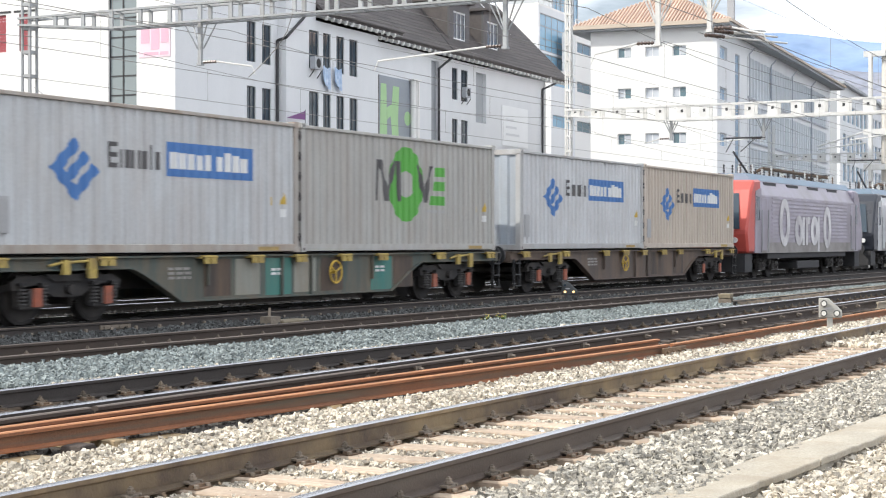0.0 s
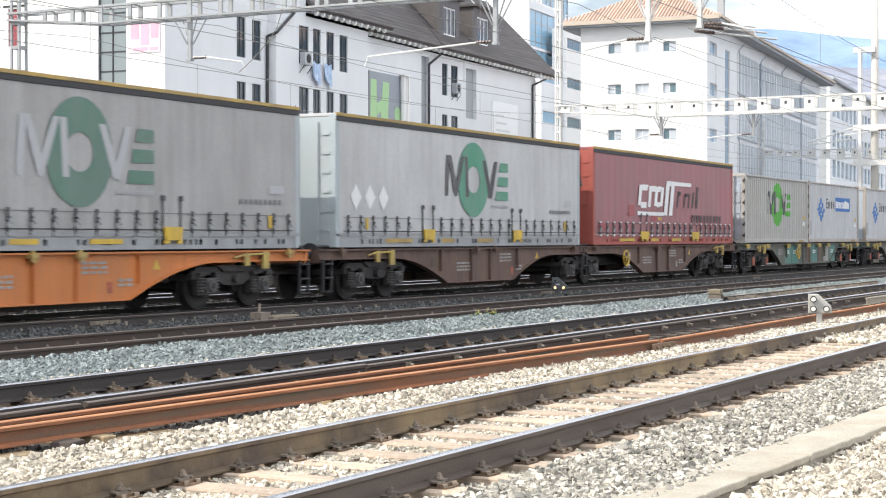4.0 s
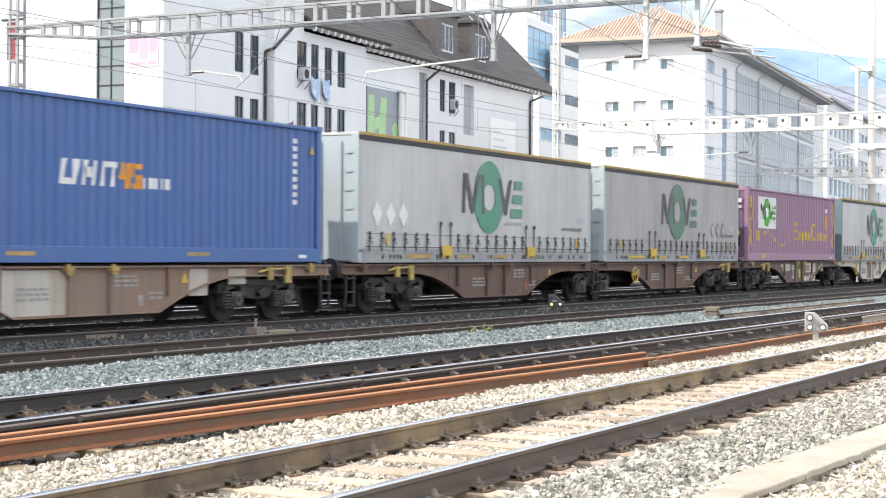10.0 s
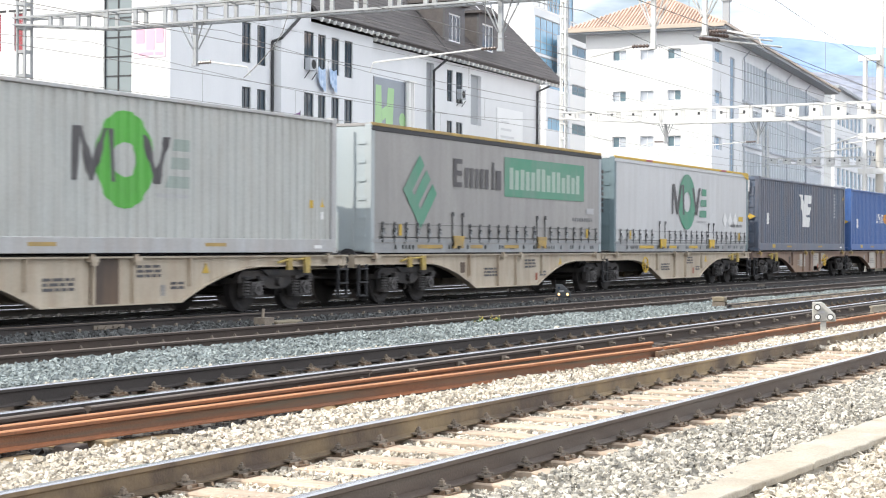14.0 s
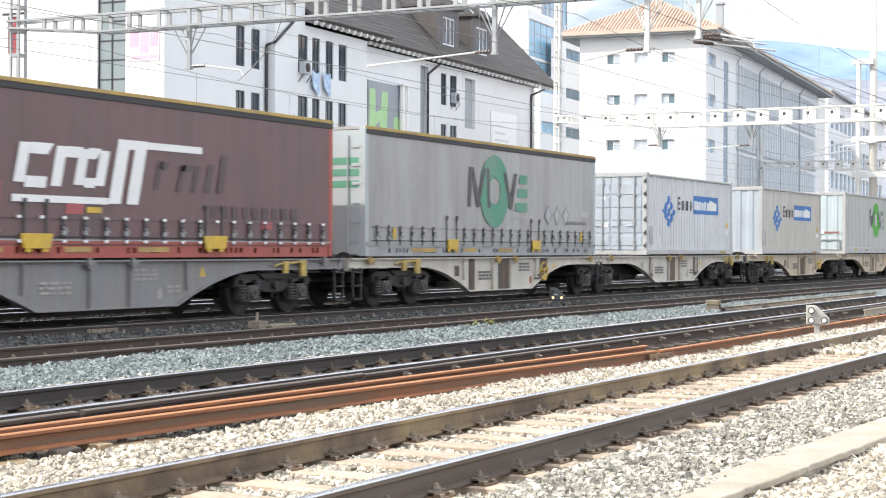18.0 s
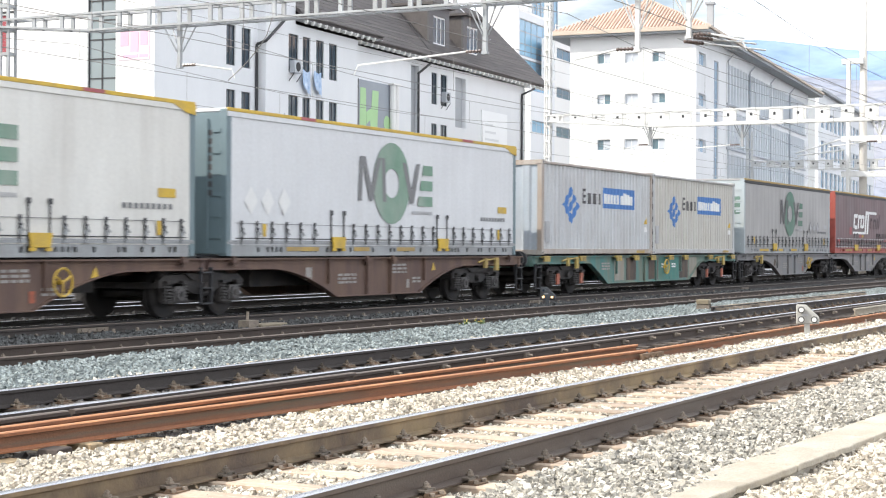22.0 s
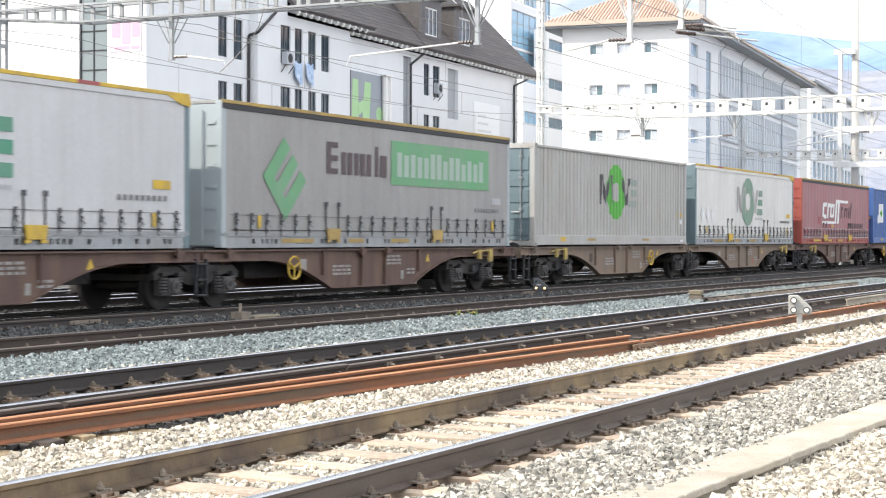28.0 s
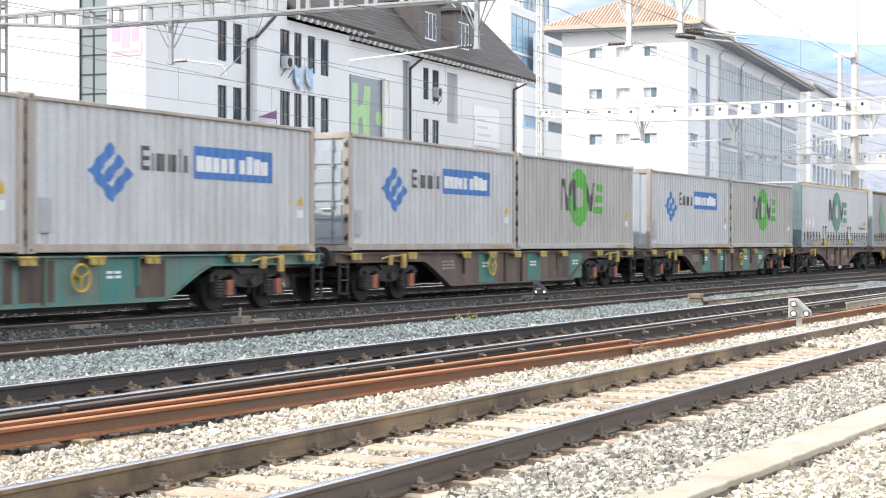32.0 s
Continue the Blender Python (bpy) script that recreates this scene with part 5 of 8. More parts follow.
for x0, x1, z0, z1 in bands:
    n = 33
    step = (x1 - x0) / n
    key = round(z1 - z0, 2)
    fm = once(("fin", key), lambda: (lambda q: (q.box(-0.10, 0.10, -0.10, 0.2, 0, z1 - z0), q.mesh("fin", FRAME_WHITE))[-1])(Geo()))
    pm = once(("band_pane", key), lambda: (lambda q: (q.box(0.10, step - 0.10, 0.12, 0.14, 0, z1 - z0), q.box(0.13, step - 0.13, 0.08, 0.16, (z1 - z0) * 0.32, (z1 - z0) * 0.36, 1), q.mesh("pane", [PANE_BLUE, FRAME_GREY]))[-1])(Geo()))
    for i in range(n):
        put("pane", pm, B, pose(x0 + step * i, 0, z0))
        put("fin", fm, B, pose(x0 + step * (i + 0.0), 0, z0))
    g = Geo()
    g.box(x0, x1, -0.12, 0.0, z0 - 0.16, z0 - 0.02)
    part("ledge", g, FRAME_GREY, B)
g = Geo()
g.box(52.65, 53.0, 0.35, 9.85, -0.3, 17.5)
g.box(0.353, 52.647, 9.5, 9.848, -0.3, 17.5)
part("rear_wall", g, PLASTER, B)
for x in (11.2, 20.5, 30.5, 41.0):
    downpipe(B, x, 0.0, 16.6, r=0.06, mat=FRAME_GREY)
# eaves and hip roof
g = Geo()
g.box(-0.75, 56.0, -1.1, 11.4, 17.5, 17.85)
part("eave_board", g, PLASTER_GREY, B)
g = Geo()
g.box(-0.85, 56.1, -1.25, -1.102, 17.74, 17.95)
g.box(-0.9, -0.752, -1.1, 11.5, 17.64, 17.95)
part("gutter", g, material("tan_fascia_paint", (0.56, 0.47, 0.38), 0.6, vary=0.1), B)
HIP = 3.1
base = [(-0.8, -1.15), (56.0, -1.15), (56.0, 11.45), (-0.8, 11.45)]
ridge = [(5.2, 5.15), (49.6, 5.15)]
g = Geo()
z0 = 17.87
P = [(*p, z0) for p in base] + [(*p, z0 + HIP) for p in ridge]
g.solid(P, [(0, 1, 5, 4), (1, 2, 5), (2, 3, 4, 5), (3, 0, 4), (3, 2, 1, 0)])
rf = part("roof", g, TILE_LOW, B)
# rounded tile rows on the west hip and on the long sides
n = 46
for i in range(n):
    y = -1.0 + 12.3 * (i + 0.5) / n
    t = 1 - abs(y - 5.15) / 6.3
    g = Geo()
    g.rod((-0.8, y, z0 + 0.04), (-0.8 + 6.0 * t * 0.985, y, z0 + 0.04 + HIP * t * 0.985), 0.075, 6)
    part("clay_roll", g, TILE, rf)
for i in range(56):
    x = -0.6 + 1.0 * i
    t = min(1.0, (x + 0.8) / 6.0)
    g = Geo()
    g.rod((x, -1.15, z0 + 0.04), (x, -1.15 + 6.3 * t, z0 + 0.04 + HIP * t), 0.10, 6)
    part("clay_roll", g, TILE, rf)
g = Geo()
g.box(4.6, 5.1, -0.25, 0.25, 18.0, 20.3)
g.box(4.5, 5.2, -0.35, 0.35, 20.3, 20.45)
part("chimney", g, PLASTER_GREY, rf)

# further blocks
C = thing("rear_office", "pale blue glazed block behind the office building", "building", m=wall_pose(176, 44, 5.5))
holes = [(2 + 3.3 * i, 4.4 + 3.3 * i, 1.5 + 3.3 * k, 3.4 + 3.3 * k) for i in range(14) for k in range(5)]
part("wall", pierced(0, 50, -0.3, 18.5, holes, WALL), PLASTER, C)
for hh in holes:
    window(C, *hh, FRAME_GREY, PANE_BLUE, (1, 1), inset=0.15)
g = Geo()
g.box(0, 50, 0.35, 14, 18.0, 18.5)
g.box(0, 0.35, 0.35, 14, -0.3, 18.0)
g.box(49.65, 50, 0.35, 14, -0.3, 18.0)
g.box(-0.3, 50.3, -0.5, 14, 18.5, 18.8)
part("shell", g, PLASTER_GREY, C)
D = thing("glass_block", "tall white block with a blue curtain wall", "building", m=wall_pose(131, 59.4, 4))
holes = [(0.4, 8.3, 0.9 + 3.5 * k, 4.2 + 3.5 * k) for k in range(6)]
part("wall", pierced(0, 8.7, -0.3, 22.3, holes, WALL), PLASTER, D)
for hh in holes:
    window(D, *hh, STEEL, PANE_SKY, (5, 3), inset=0.06, fw=0.09)
g = Geo()
g.box(0, 0.35, 0.35, 20, -0.3, 22.3)
g.box(8.35, 8.7, 0.35, 20, -0.3, 22.3)
g.box(0.35, 8.35, 19.6, 20, -0.3, 22.3)
g.box(0, 8.7, 0, 20, 22.3, 22.5)
part("shell", g, PLASTER_WARM, D)
g = Geo()
for i in range(7):
    g.rod((0.3 + 1.35 * i, 0.1, 22.5), (0.3 + 1.35 * i, 0.1, 23.5), 0.04, 5)
for z in (23.0, 23.5):
    g.rod((0.3, 0.1, z), (8.4, 0.1, z), 0.04, 5)
part("roof_railing", g, STEEL, D)
pent = put("penthouse", None, D, pose(9.0, 2.0, 22.4))
part("wall", pierced(0, 7.5, 0, 3.4, [(0.3 + 1.2 * i, 1.35 + 1.2 * i, 0.4, 3.1) for i in range(6)], 0.2), FRAME_GREY, pent)
for i in range(6):
    g = Geo()
    g.box(0.3 + 1.2 * i, 1.35 + 1.2 * i, 0.08, 0.1, 0.4, 3.1)
    part("pane", g, PANE_SKY, pent)
g = Geo()
g.box(-0.2, 7.7, 0.0, 5.0, 3.4, 3.6)
g.box(0, 0.2, 0.2, 5.0, 0, 3.4)
g.box(7.3, 7.5, 0.2, 5.0, 0, 3.4)
g.box(-1.0, 8.0, 0.0, 6.0, -22.7, 0.0)
part("shell", g, PLASTER_GREY, pent)
E_ = thing("low_annex", "low grey annex with ribbon windows beside the office", "building", m=Matrix.Translation((0, 0, -0.083)) @ Matrix.Diagonal((1.06, 1.06, 1.06, 1)) @ wall_pose(128.0, 54.6, 4))
holes = [(0.5, 9.5, 0.75 + 3.37 * k, 1.65 + 3.37 * k) for k in range(6)]
lower = [(-5.6, -0.4, 0.75 + 3.37 * k, 1.75 + 3.37 * k) for k in range(5)]
part("wall", pierced(0.0, 10, -0.3, 19.0, holes, WALL), PLASTER_WARM, E_)
# Left section in the bluish plaster: its shade is put into the colour.
part("wall", pierced(-6.0, -0.003, -0.3, 15.4, lower, WALL), PLASTER, E_)
for hh in lower:
    window(E_, *hh, FRAME_GREY, PANE_SKY, (4, 1), inset=0.1)
for hh in holes:
    window(E_, *hh, FRAME_GREY, PANE_TEAL, (5, 1), inset=0.1)
g = Geo()
g.box(0, 0.35, 0.35, 1.2, 15.4, 19)
g.box(-6.0, -5.65, 0.353, 1.2, -0.3, 15.4)
g.box(-6.0, -0.003, 0.0, 1.2, 15.4, 15.6)
g.box(9.65, 10, 0.35, 1.2, -0.3, 19)
g.box(0, 10, 0.0, 1.2, 19, 19.3)
for k in range(4):
    g.box(0.2 + 3.1 * k, 0.28 + 3.1 * k, 0.0, 0.06, 19.3, 20.4)
g.box(0.2, 9.6, 0.0, 0.06, 20.35, 20.43)
g.box(0.2, 9.6, 0.0, 0.06, 19.8, 19.86)
part("shell", g, PLASTER_WARM, E_)
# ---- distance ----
# The hills' haze is put into these pale and blue colours.
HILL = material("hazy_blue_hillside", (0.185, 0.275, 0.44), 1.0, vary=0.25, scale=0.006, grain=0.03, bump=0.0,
                dirt_or_light=(0.33, 0.41, 0.53), dirt_or_light_amount=0.6, dirt_or_light_scale=(0.003, 0.003, 0.008), spec=0.0)


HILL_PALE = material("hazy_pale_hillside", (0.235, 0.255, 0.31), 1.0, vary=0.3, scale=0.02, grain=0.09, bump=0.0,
                     dirt_or_light=(0.36, 0.355, 0.375), dirt_or_light_amount=0.8, dirt_or_light_scale=(0.012, 0.012, 0.02), spec=0.0)


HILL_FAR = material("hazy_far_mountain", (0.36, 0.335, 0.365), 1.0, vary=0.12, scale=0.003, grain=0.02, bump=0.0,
                    dirt_or_light=(0.47, 0.46, 0.46), dirt_or_light_amount=0.6, dirt_or_light_scale=(0.002, 0.002, 0.006), spec=0.0)


def ridge_line(name, dist, h0, amp, seed, label, mat, lean=0.0):
    rng = random.Random(seed)
    g = Geo()
    n, rows = 140, 10
    ph = [rng.uniform(0, 6.28) for _ in range(6)]
    pts = []
    for i in range(n + 1):
        a = radians(-35 + 105 * i / n)
        top = h0 + amp * sum(math.sin(a * f + p) / f ** 0.7 for f, p in zip((5, 9, 17, 31, 60, 90), ph)) + lean * (a - 0.24)
        for k in range(rows + 1):
            u = k / rows
            d = dist * (1 + 0.45 * u)
            pts.append((d * math.cos(a), d * math.sin(a), -5 + top * u ** 0.9 * (1 + 0.03 * math.sin(40 * a + 9 * u))))
    faces = [(i * (rows + 1) + k, (i + 1) * (rows + 1) + k, (i + 1) * (rows + 1) + k + 1, i * (rows + 1) + k + 1) for i in range(n) for k in range(rows)]
    g.solid(pts, faces)
    tagged(put(name, g.mesh(name, mat, smooth=True)), label, "hills", kind="structure")


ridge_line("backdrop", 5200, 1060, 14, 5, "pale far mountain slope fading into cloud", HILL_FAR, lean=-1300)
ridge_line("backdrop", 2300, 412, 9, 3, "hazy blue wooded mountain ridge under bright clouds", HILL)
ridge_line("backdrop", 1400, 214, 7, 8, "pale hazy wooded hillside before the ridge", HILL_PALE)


# ---- the train ----
LINE_Y, DECK = 19.58, 1.17
MOVERS = []


LOCK_YELLOW = material("dirty_yellow_lock_paint", (0.50, 0.37, 0.10), 0.7, vary=0.3, scale=5, dirt_or_light=(0.20, 0.14, 0.08), dirt_or_light_amount=0.7, dirt_or_light_scale=(4, 4, 4))


def bogie_mesh():
    """Two arched side frames with horn guides, a bolster, end beams and brake hangers."""
    g = Geo()
    half = [(0.0, 0.44), (0.34, 0.46), (0.56, 0.56), (0.62, 0.66), (1.16, 0.66), (1.20, 0.58), (1.38, 0.58), (1.38, 0.72), (1.22, 0.82), (0.60, 0.82), (0.34, 0.74), (0.0, 0.72)]
    outline = half + [(-x, z) for x, z in half[-2:0:-1]]
    for s in (-1, 1):
        y = s * 1.0
        g.prism(outline, "y", y - 0.05, y + 0.05)
        g.prism([(x, z) for x, z in ((-0.40, 0.72), (0.40, 0.72), (0.62, 0.84), (-0.62, 0.84))], "y", y - 0.11, y + 0.11)
        for x in (-1.20, -0.60, 0.60, 1.20):
            g.box(x - 0.035, x + 0.035, y - 0.075, y + 0.075, 0.30, 0.68)
        g.rod((0, y + s * 0.05, 0.58), (0, y + s * 0.16, 0.58), 0.09, 10)
        for x in (-0.42, 0.42):
            g.rod((x, s * 0.80, 0.78), (x * 1.02, s * 0.80, 0.34), 0.022, 5)
            g.box(x - 0.06, x + 0.06, s * 0.76 - 0.05, s * 0.76 + 0.05, 0.36, 0.60)
    g.box(-0.28, 0.28, -1.0, 1.0, 0.50, 0.82)
    g.box(-1.38, -1.26, -0.95, 0.95, 0.56, 0.68)
    g.box(1.26, 1.38, -0.95, 0.95, 0.56, 0.68)
    for s in (-1, 1):
        g.box(s * 0.36 - 0.05, s * 0.36 + 0.05, -0.8, 0.8, 0.30, 0.44)
        g.rod((s * 0.42, -0.9, 0.36), (s * 0.42, 0.9, 0.36), 0.03, 6)
    return g.mesh("bogie_frame", BOGIE, 0.0)


def wheelset_mesh():
    g = Geo()
    for s in (-1, 1):
        y = s * 0.76
        g.rod((0, y - 0.065, 0.46), (0, y + 0.065, 0.46), 0.46, 28)
        g.rod((0, y - s * 0.085, 0.46), (0, y - s * 0.06, 0.46), 0.487, 28)
        g.rod((0, y + s * 0.065, 0.46), (0, y + s * 0.075, 0.46), 0.40, 24, 1)
        g.rod((0, y + s * 0.065, 0.46), (0, y + s * 0.10, 0.46), 0.16, 14)
    g.rod((0, -0.95, 0.46), (0, 0.95, 0.46), 0.08, 10)
    return g.mesh("wheelset", [WHEEL, BOGIE])


AXLE_DUST = material("dust_grey_axle_box", (0.085, 0.08, 0.078), 0.7, vary=0.35, scale=6, grain=40, bump=0.3)


def axle_box_mesh(mat):
    def build():
        g = Geo()
        g.box(-0.15, 0.15, -1.16, -0.98, 0.32, 0.60, 2)
        if mat is BOGIE:
            g.rod((0, -1.16, 0.46), (0, -1.21, 0.46), 0.125, 14, 2)
            g.rod((0, -1.21, 0.46), (0, -1.225, 0.46), 0.06, 10, 0)
        else:
            g.box(-0.10, 0.10, -1.20, -1.16, 0.31, 0.62, 1)
        for x in (-0.25, 0.25):
            g.rod((x, -1.06, 0.30), (x, -1.06, 0.70), 0.035, 6)
            for k in range(6):
                g.rod((x, -1.06, 0.345 + 0.06 * k), (x, -1.06, 0.372 + 0.06 * k), 0.09, 10, 2)
        g.box(-0.36, 0.36, -1.13, -0.99, 0.28, 0.33)
        g.box(-0.36, -0.14, -1.15, -0.99, 0.66, 0.71)
        g.box(0.14, 0.36, -1.15, -0.99, 0.66, 0.71)
        return g.mesh("axle_box", [BOGIE, mat, AXLE_DUST], 0.0)
    return once(("axle_box", mat.name), build)


def add_bogie(wagon, x, cap=BOGIE):
    b = put("bogie", once("bogie", bogie_mesh), wagon, pose(x, 0, 0))
    for dx in (-0.9, 0.9):
        put("wheelset", once("wheelset", wheelset_mesh), b, pose(dx, 0, 0))
        put("axle_box", axle_box_mesh(cap), b, pose(dx, 0, 0))
        put("axle_box", axle_box_mesh(cap), b, pose(dx, 0, 0, 0, 0, 180))


def underframe_mesh(length, left, right, mat, run=2.6, power=1.75):
    """A fish-bellied frame: two deep side sills with flanges and ribs, cross members. left, right: x where the belly begins at each end."""
    def build():
        g = Geo()
        n = 9
        low, high, top = 0.26, 0.90, 1.10
        belly = [(0.0, high)]
        for i in range(n + 1):
            u = i / n
            s = u ** power
            belly.append((left + run * u, high + (low - high) * s))
        for i in range(n + 1):
            u = 1 - i / n
            s = u ** power
            belly.append((right - run * u, high + (low - high) * s))
        belly.append((length, high))
        for s in (-1, 1):
            y = s * 1.12
            for (xa, za), (xb, zb) in zip(belly, belly[1:]):
                g.solid([(xa, y - 0.012, za), (xb, y - 0.012, zb), (xb, y - 0.012, top), (xa, y - 0.012, top),
                         (xa, y + 0.012, za), (xb, y + 0.012, zb), (xb, y + 0.012, top), (xa, y + 0.012, top)],
                        [(0, 1, 2, 3), (5, 4, 7, 6)])
                g.solid([(xa, y - 0.09, za), (xb, y - 0.09, zb), (xb, y + 0.09, zb), (xa, y + 0.09, za),
                         (xa, y - 0.09, za + 0.025), (xb, y - 0.09, zb + 0.025), (xb, y + 0.09, zb + 0.025), (xa, y + 0.09, za + 0.025)],
                        [(0, 3, 2, 1), (4, 5, 6, 7), (0, 1, 5, 4), (2, 3, 7, 6)])
            g.box(0, length, y - 0.10, y + 0.10, top, top + 0.03)
            mid = (left + right) / 2
            for x in (left + 2.3, mid - 0.55, mid + 0.55, right - 2.3):
                g.box(x - 0.02, x + 0.02, y - 0.085, y + 0.085, low + 0.3 if x in (left + 2.3, right - 2.3) else low + 0.03, top)
        for x in np.arange(0.3, length, 1.6):
            g.box(x - 0.06, x + 0.06, -1.1, 1.1, 0.96, 1.08)
        g.box(0, length, -0.18, 0.18, 0.80, 1.08)
        # Dark deck sheet added to close the bright gap under the boxes.
        g.box(0.0, length, -0.95, 0.95, 1.085, 1.165, 1)
        # Dark boxes added inside the belly to imitate its deep shade.
        g.box(left + 0.2, right - 0.2, -0.5, 0.5, 0.52, 1.0, 1)
        g.box(0.15, length - 0.15, 0.55, 0.6, 0.62, 1.0, 1)
        g.box(0, 0.14, -1.15, 1.15, 0.84, 1.10)
        g.box(length - 0.14, length, -1.15, 1.15, 0.84, 1.10)
        return g.mesh("underframe", [mat, BOGIE])
    return once(("underframe", length, left, right, mat.name, run), build)


def buffer_mesh():
    g = Geo()
    g.rod((0, 0, 0), (0.28, 0, 0), 0.11, 12)
    g.rod((0.28, 0, 0), (0.50, 0, 0), 0.085, 12)
    g.rod((0.50, 0, 0), (0.55, 0, 0), 0.24, 16)
    return g.mesh("buffer", STEEL_DARK)


def hand_wheel_mesh():
    g = Geo()
    n = 14
    tube = [(0.022 * math.cos(1.2566 * k), 0.022 * math.sin(1.2566 * k)) for k in range(5)]
    turn = [(math.cos(2 * math.pi * i / n), math.sin(2 * math.pi * i / n)) for i in range(n)]
    g.solid([((0.24 + r) * c, h, (0.24 + r) * s) for c, s in turn for r, h in tube],
            [(i * 5 + k, i * 5 + (k + 1) % 5, (i + 1) % n * 5 + (k + 1) % 5, (i + 1) % n * 5 + k) for i in range(n) for k in range(5)])
    for a in (0.5, 2.6, 4.7):
        g.rod((0, 0, 0), (0.24 * math.cos(a), 0, 0.24 * math.sin(a)), 0.018, 5)
    g.rod((0, 0, 0), (0, 0.12, 0), 0.04, 8)
    return g.mesh("hand_wheel", YELLOW)


def flap_mesh(mat):
    """A folded-down container lock: hinge bar with a hanging pressed flap."""
    g = Geo()
    for x in (-0.11, 0.11):
        g.prism([(x - 0.09, -0.02), (x + 0.09, -0.02), (x + 0.11, -0.13), (x - 0.07, -0.13)][::-1], "y", -0.14, -0.10)
    g.box(-0.22, 0.22, -0.12, 0.06, -0.03, 0.03)
    g.rod((-0.24, -0.12, 0.0), (0.24, -0.12, 0.0), 0.022, 6)
    return g.mesh("container_lock", mat, 0.0)


def spigot_mesh(mat):
    g = Geo()
    g.box(-0.095, 0.095, -0.11, 0.06, -0.06, 0.03)
    g.prism([(-0.10, -0.06), (0.10, -0.06), (0.06, -0.13), (-0.06, -0.13)][::-1], "y", -0.09, -0.065)
    g.box(-0.04, 0.04, -0.06, 0.0, 0.03, 0.07)
    return g.mesh("container_lock", mat)


def lever_mesh():
    g = Geo()
    g.rod((-0.45, 0, 0), (-0.15, 0, 0.05), 0.025, 6)
    g.rod((-0.15, 0, 0.05), (0.6, 0, 0.08), 0.025, 6)
    g.box(0.55, 0.75, -0.03, 0.03, -0.22, 0.12)
    g.box(-0.1, 0.06, -0.03, 0.03, -0.15, 0.1)
    return g.mesh("brake_lever", LOCK_YELLOW)


def step_mesh():
    g = Geo()
    for x in (-0.17, 0.17):
        g.box(x - 0.018, x + 0.018, -0.03, 0.03, -0.62, 0.1)
    for z in (-0.6, -0.3, 0.0):
        g.box(-0.17, 0.17, -0.06, 0.06, z - 0.015, z + 0.015)
    return g.mesh("step", STEEL_DARK)


def side_panel(wagon, x0, x1, z0, z1, mat, name="stencil_panel"):
    key = (name, round(x1 - x0, 2), round(z1 - z0, 2), mat.name)

    def build():
        g = Geo()
        y = -1.143 if name == "plate" else -1.139
        g.box(0, x1 - x0, y, y + 0.004, 0, z1 - z0)
        return g.mesh(name, mat)
    put(name, once(key, build), wagon, pose(x0, 0, z0))


def stencil(wagon, x, z, w, rows, mat=STENCIL):
    """Unreadable stencilled data as plain bars."""
    def build():
        rng = random.Random(int(w * 100) + rows)
        g = Geo()
        for i in range(rows):
            a = 0.0
            while a < w - 0.05:
                b = min(w, a + rng.uniform(0.10, 0.3))
                g.box(a, b, -1.146, -1.142, -0.085 * i, -0.085 * i + 0.05)
                a = b + 0.05
        return g.mesh("stencilled_data", mat)
    put("stencilled_data", once(("stencil", w, rows, mat.name), build), wagon, pose(x, 0, z), kind="stuff")


def dress(wagon, x0, x1, locks, rng, wheel_x, lock_mat):
    for x in locks:
        for s in (0, 180):
            put("container_lock", once(("container_lock", lock_mat.name), lambda: flap_mesh(lock_mat) if lock_mat is LOCK_YELLOW else spigot_mesh(lock_mat)), wagon, pose(x, -1.17 if s == 0 else 1.17, 1.10, 0, 0, s))
    put("hand_wheel", once("hand_wheel", hand_wheel_mesh), wagon, pose(wheel_x, -1.27, 0.74))
    for end, turn in ((x0, 180), (x1, 0)):
        for y in (-0.875, 0.875):
            put("buffer", once("buffer", buffer_mesh), wagon, pose(end, y, 1.03, 0, 0, turn))
    for x in (x0 + 0.25, x1 - 0.25):
        put("step", once("step", step_mesh), wagon, pose(x, -1.2, 0.82))
    put("brake_lever", once("brake_lever", lever_mesh), wagon, pose(x0 + 2.4, -1.24, 0.98))
    put("brake_lever", once("brake_lever", lever_mesh), wagon, pose(x1 - 2.4, -1.24, 0.98))


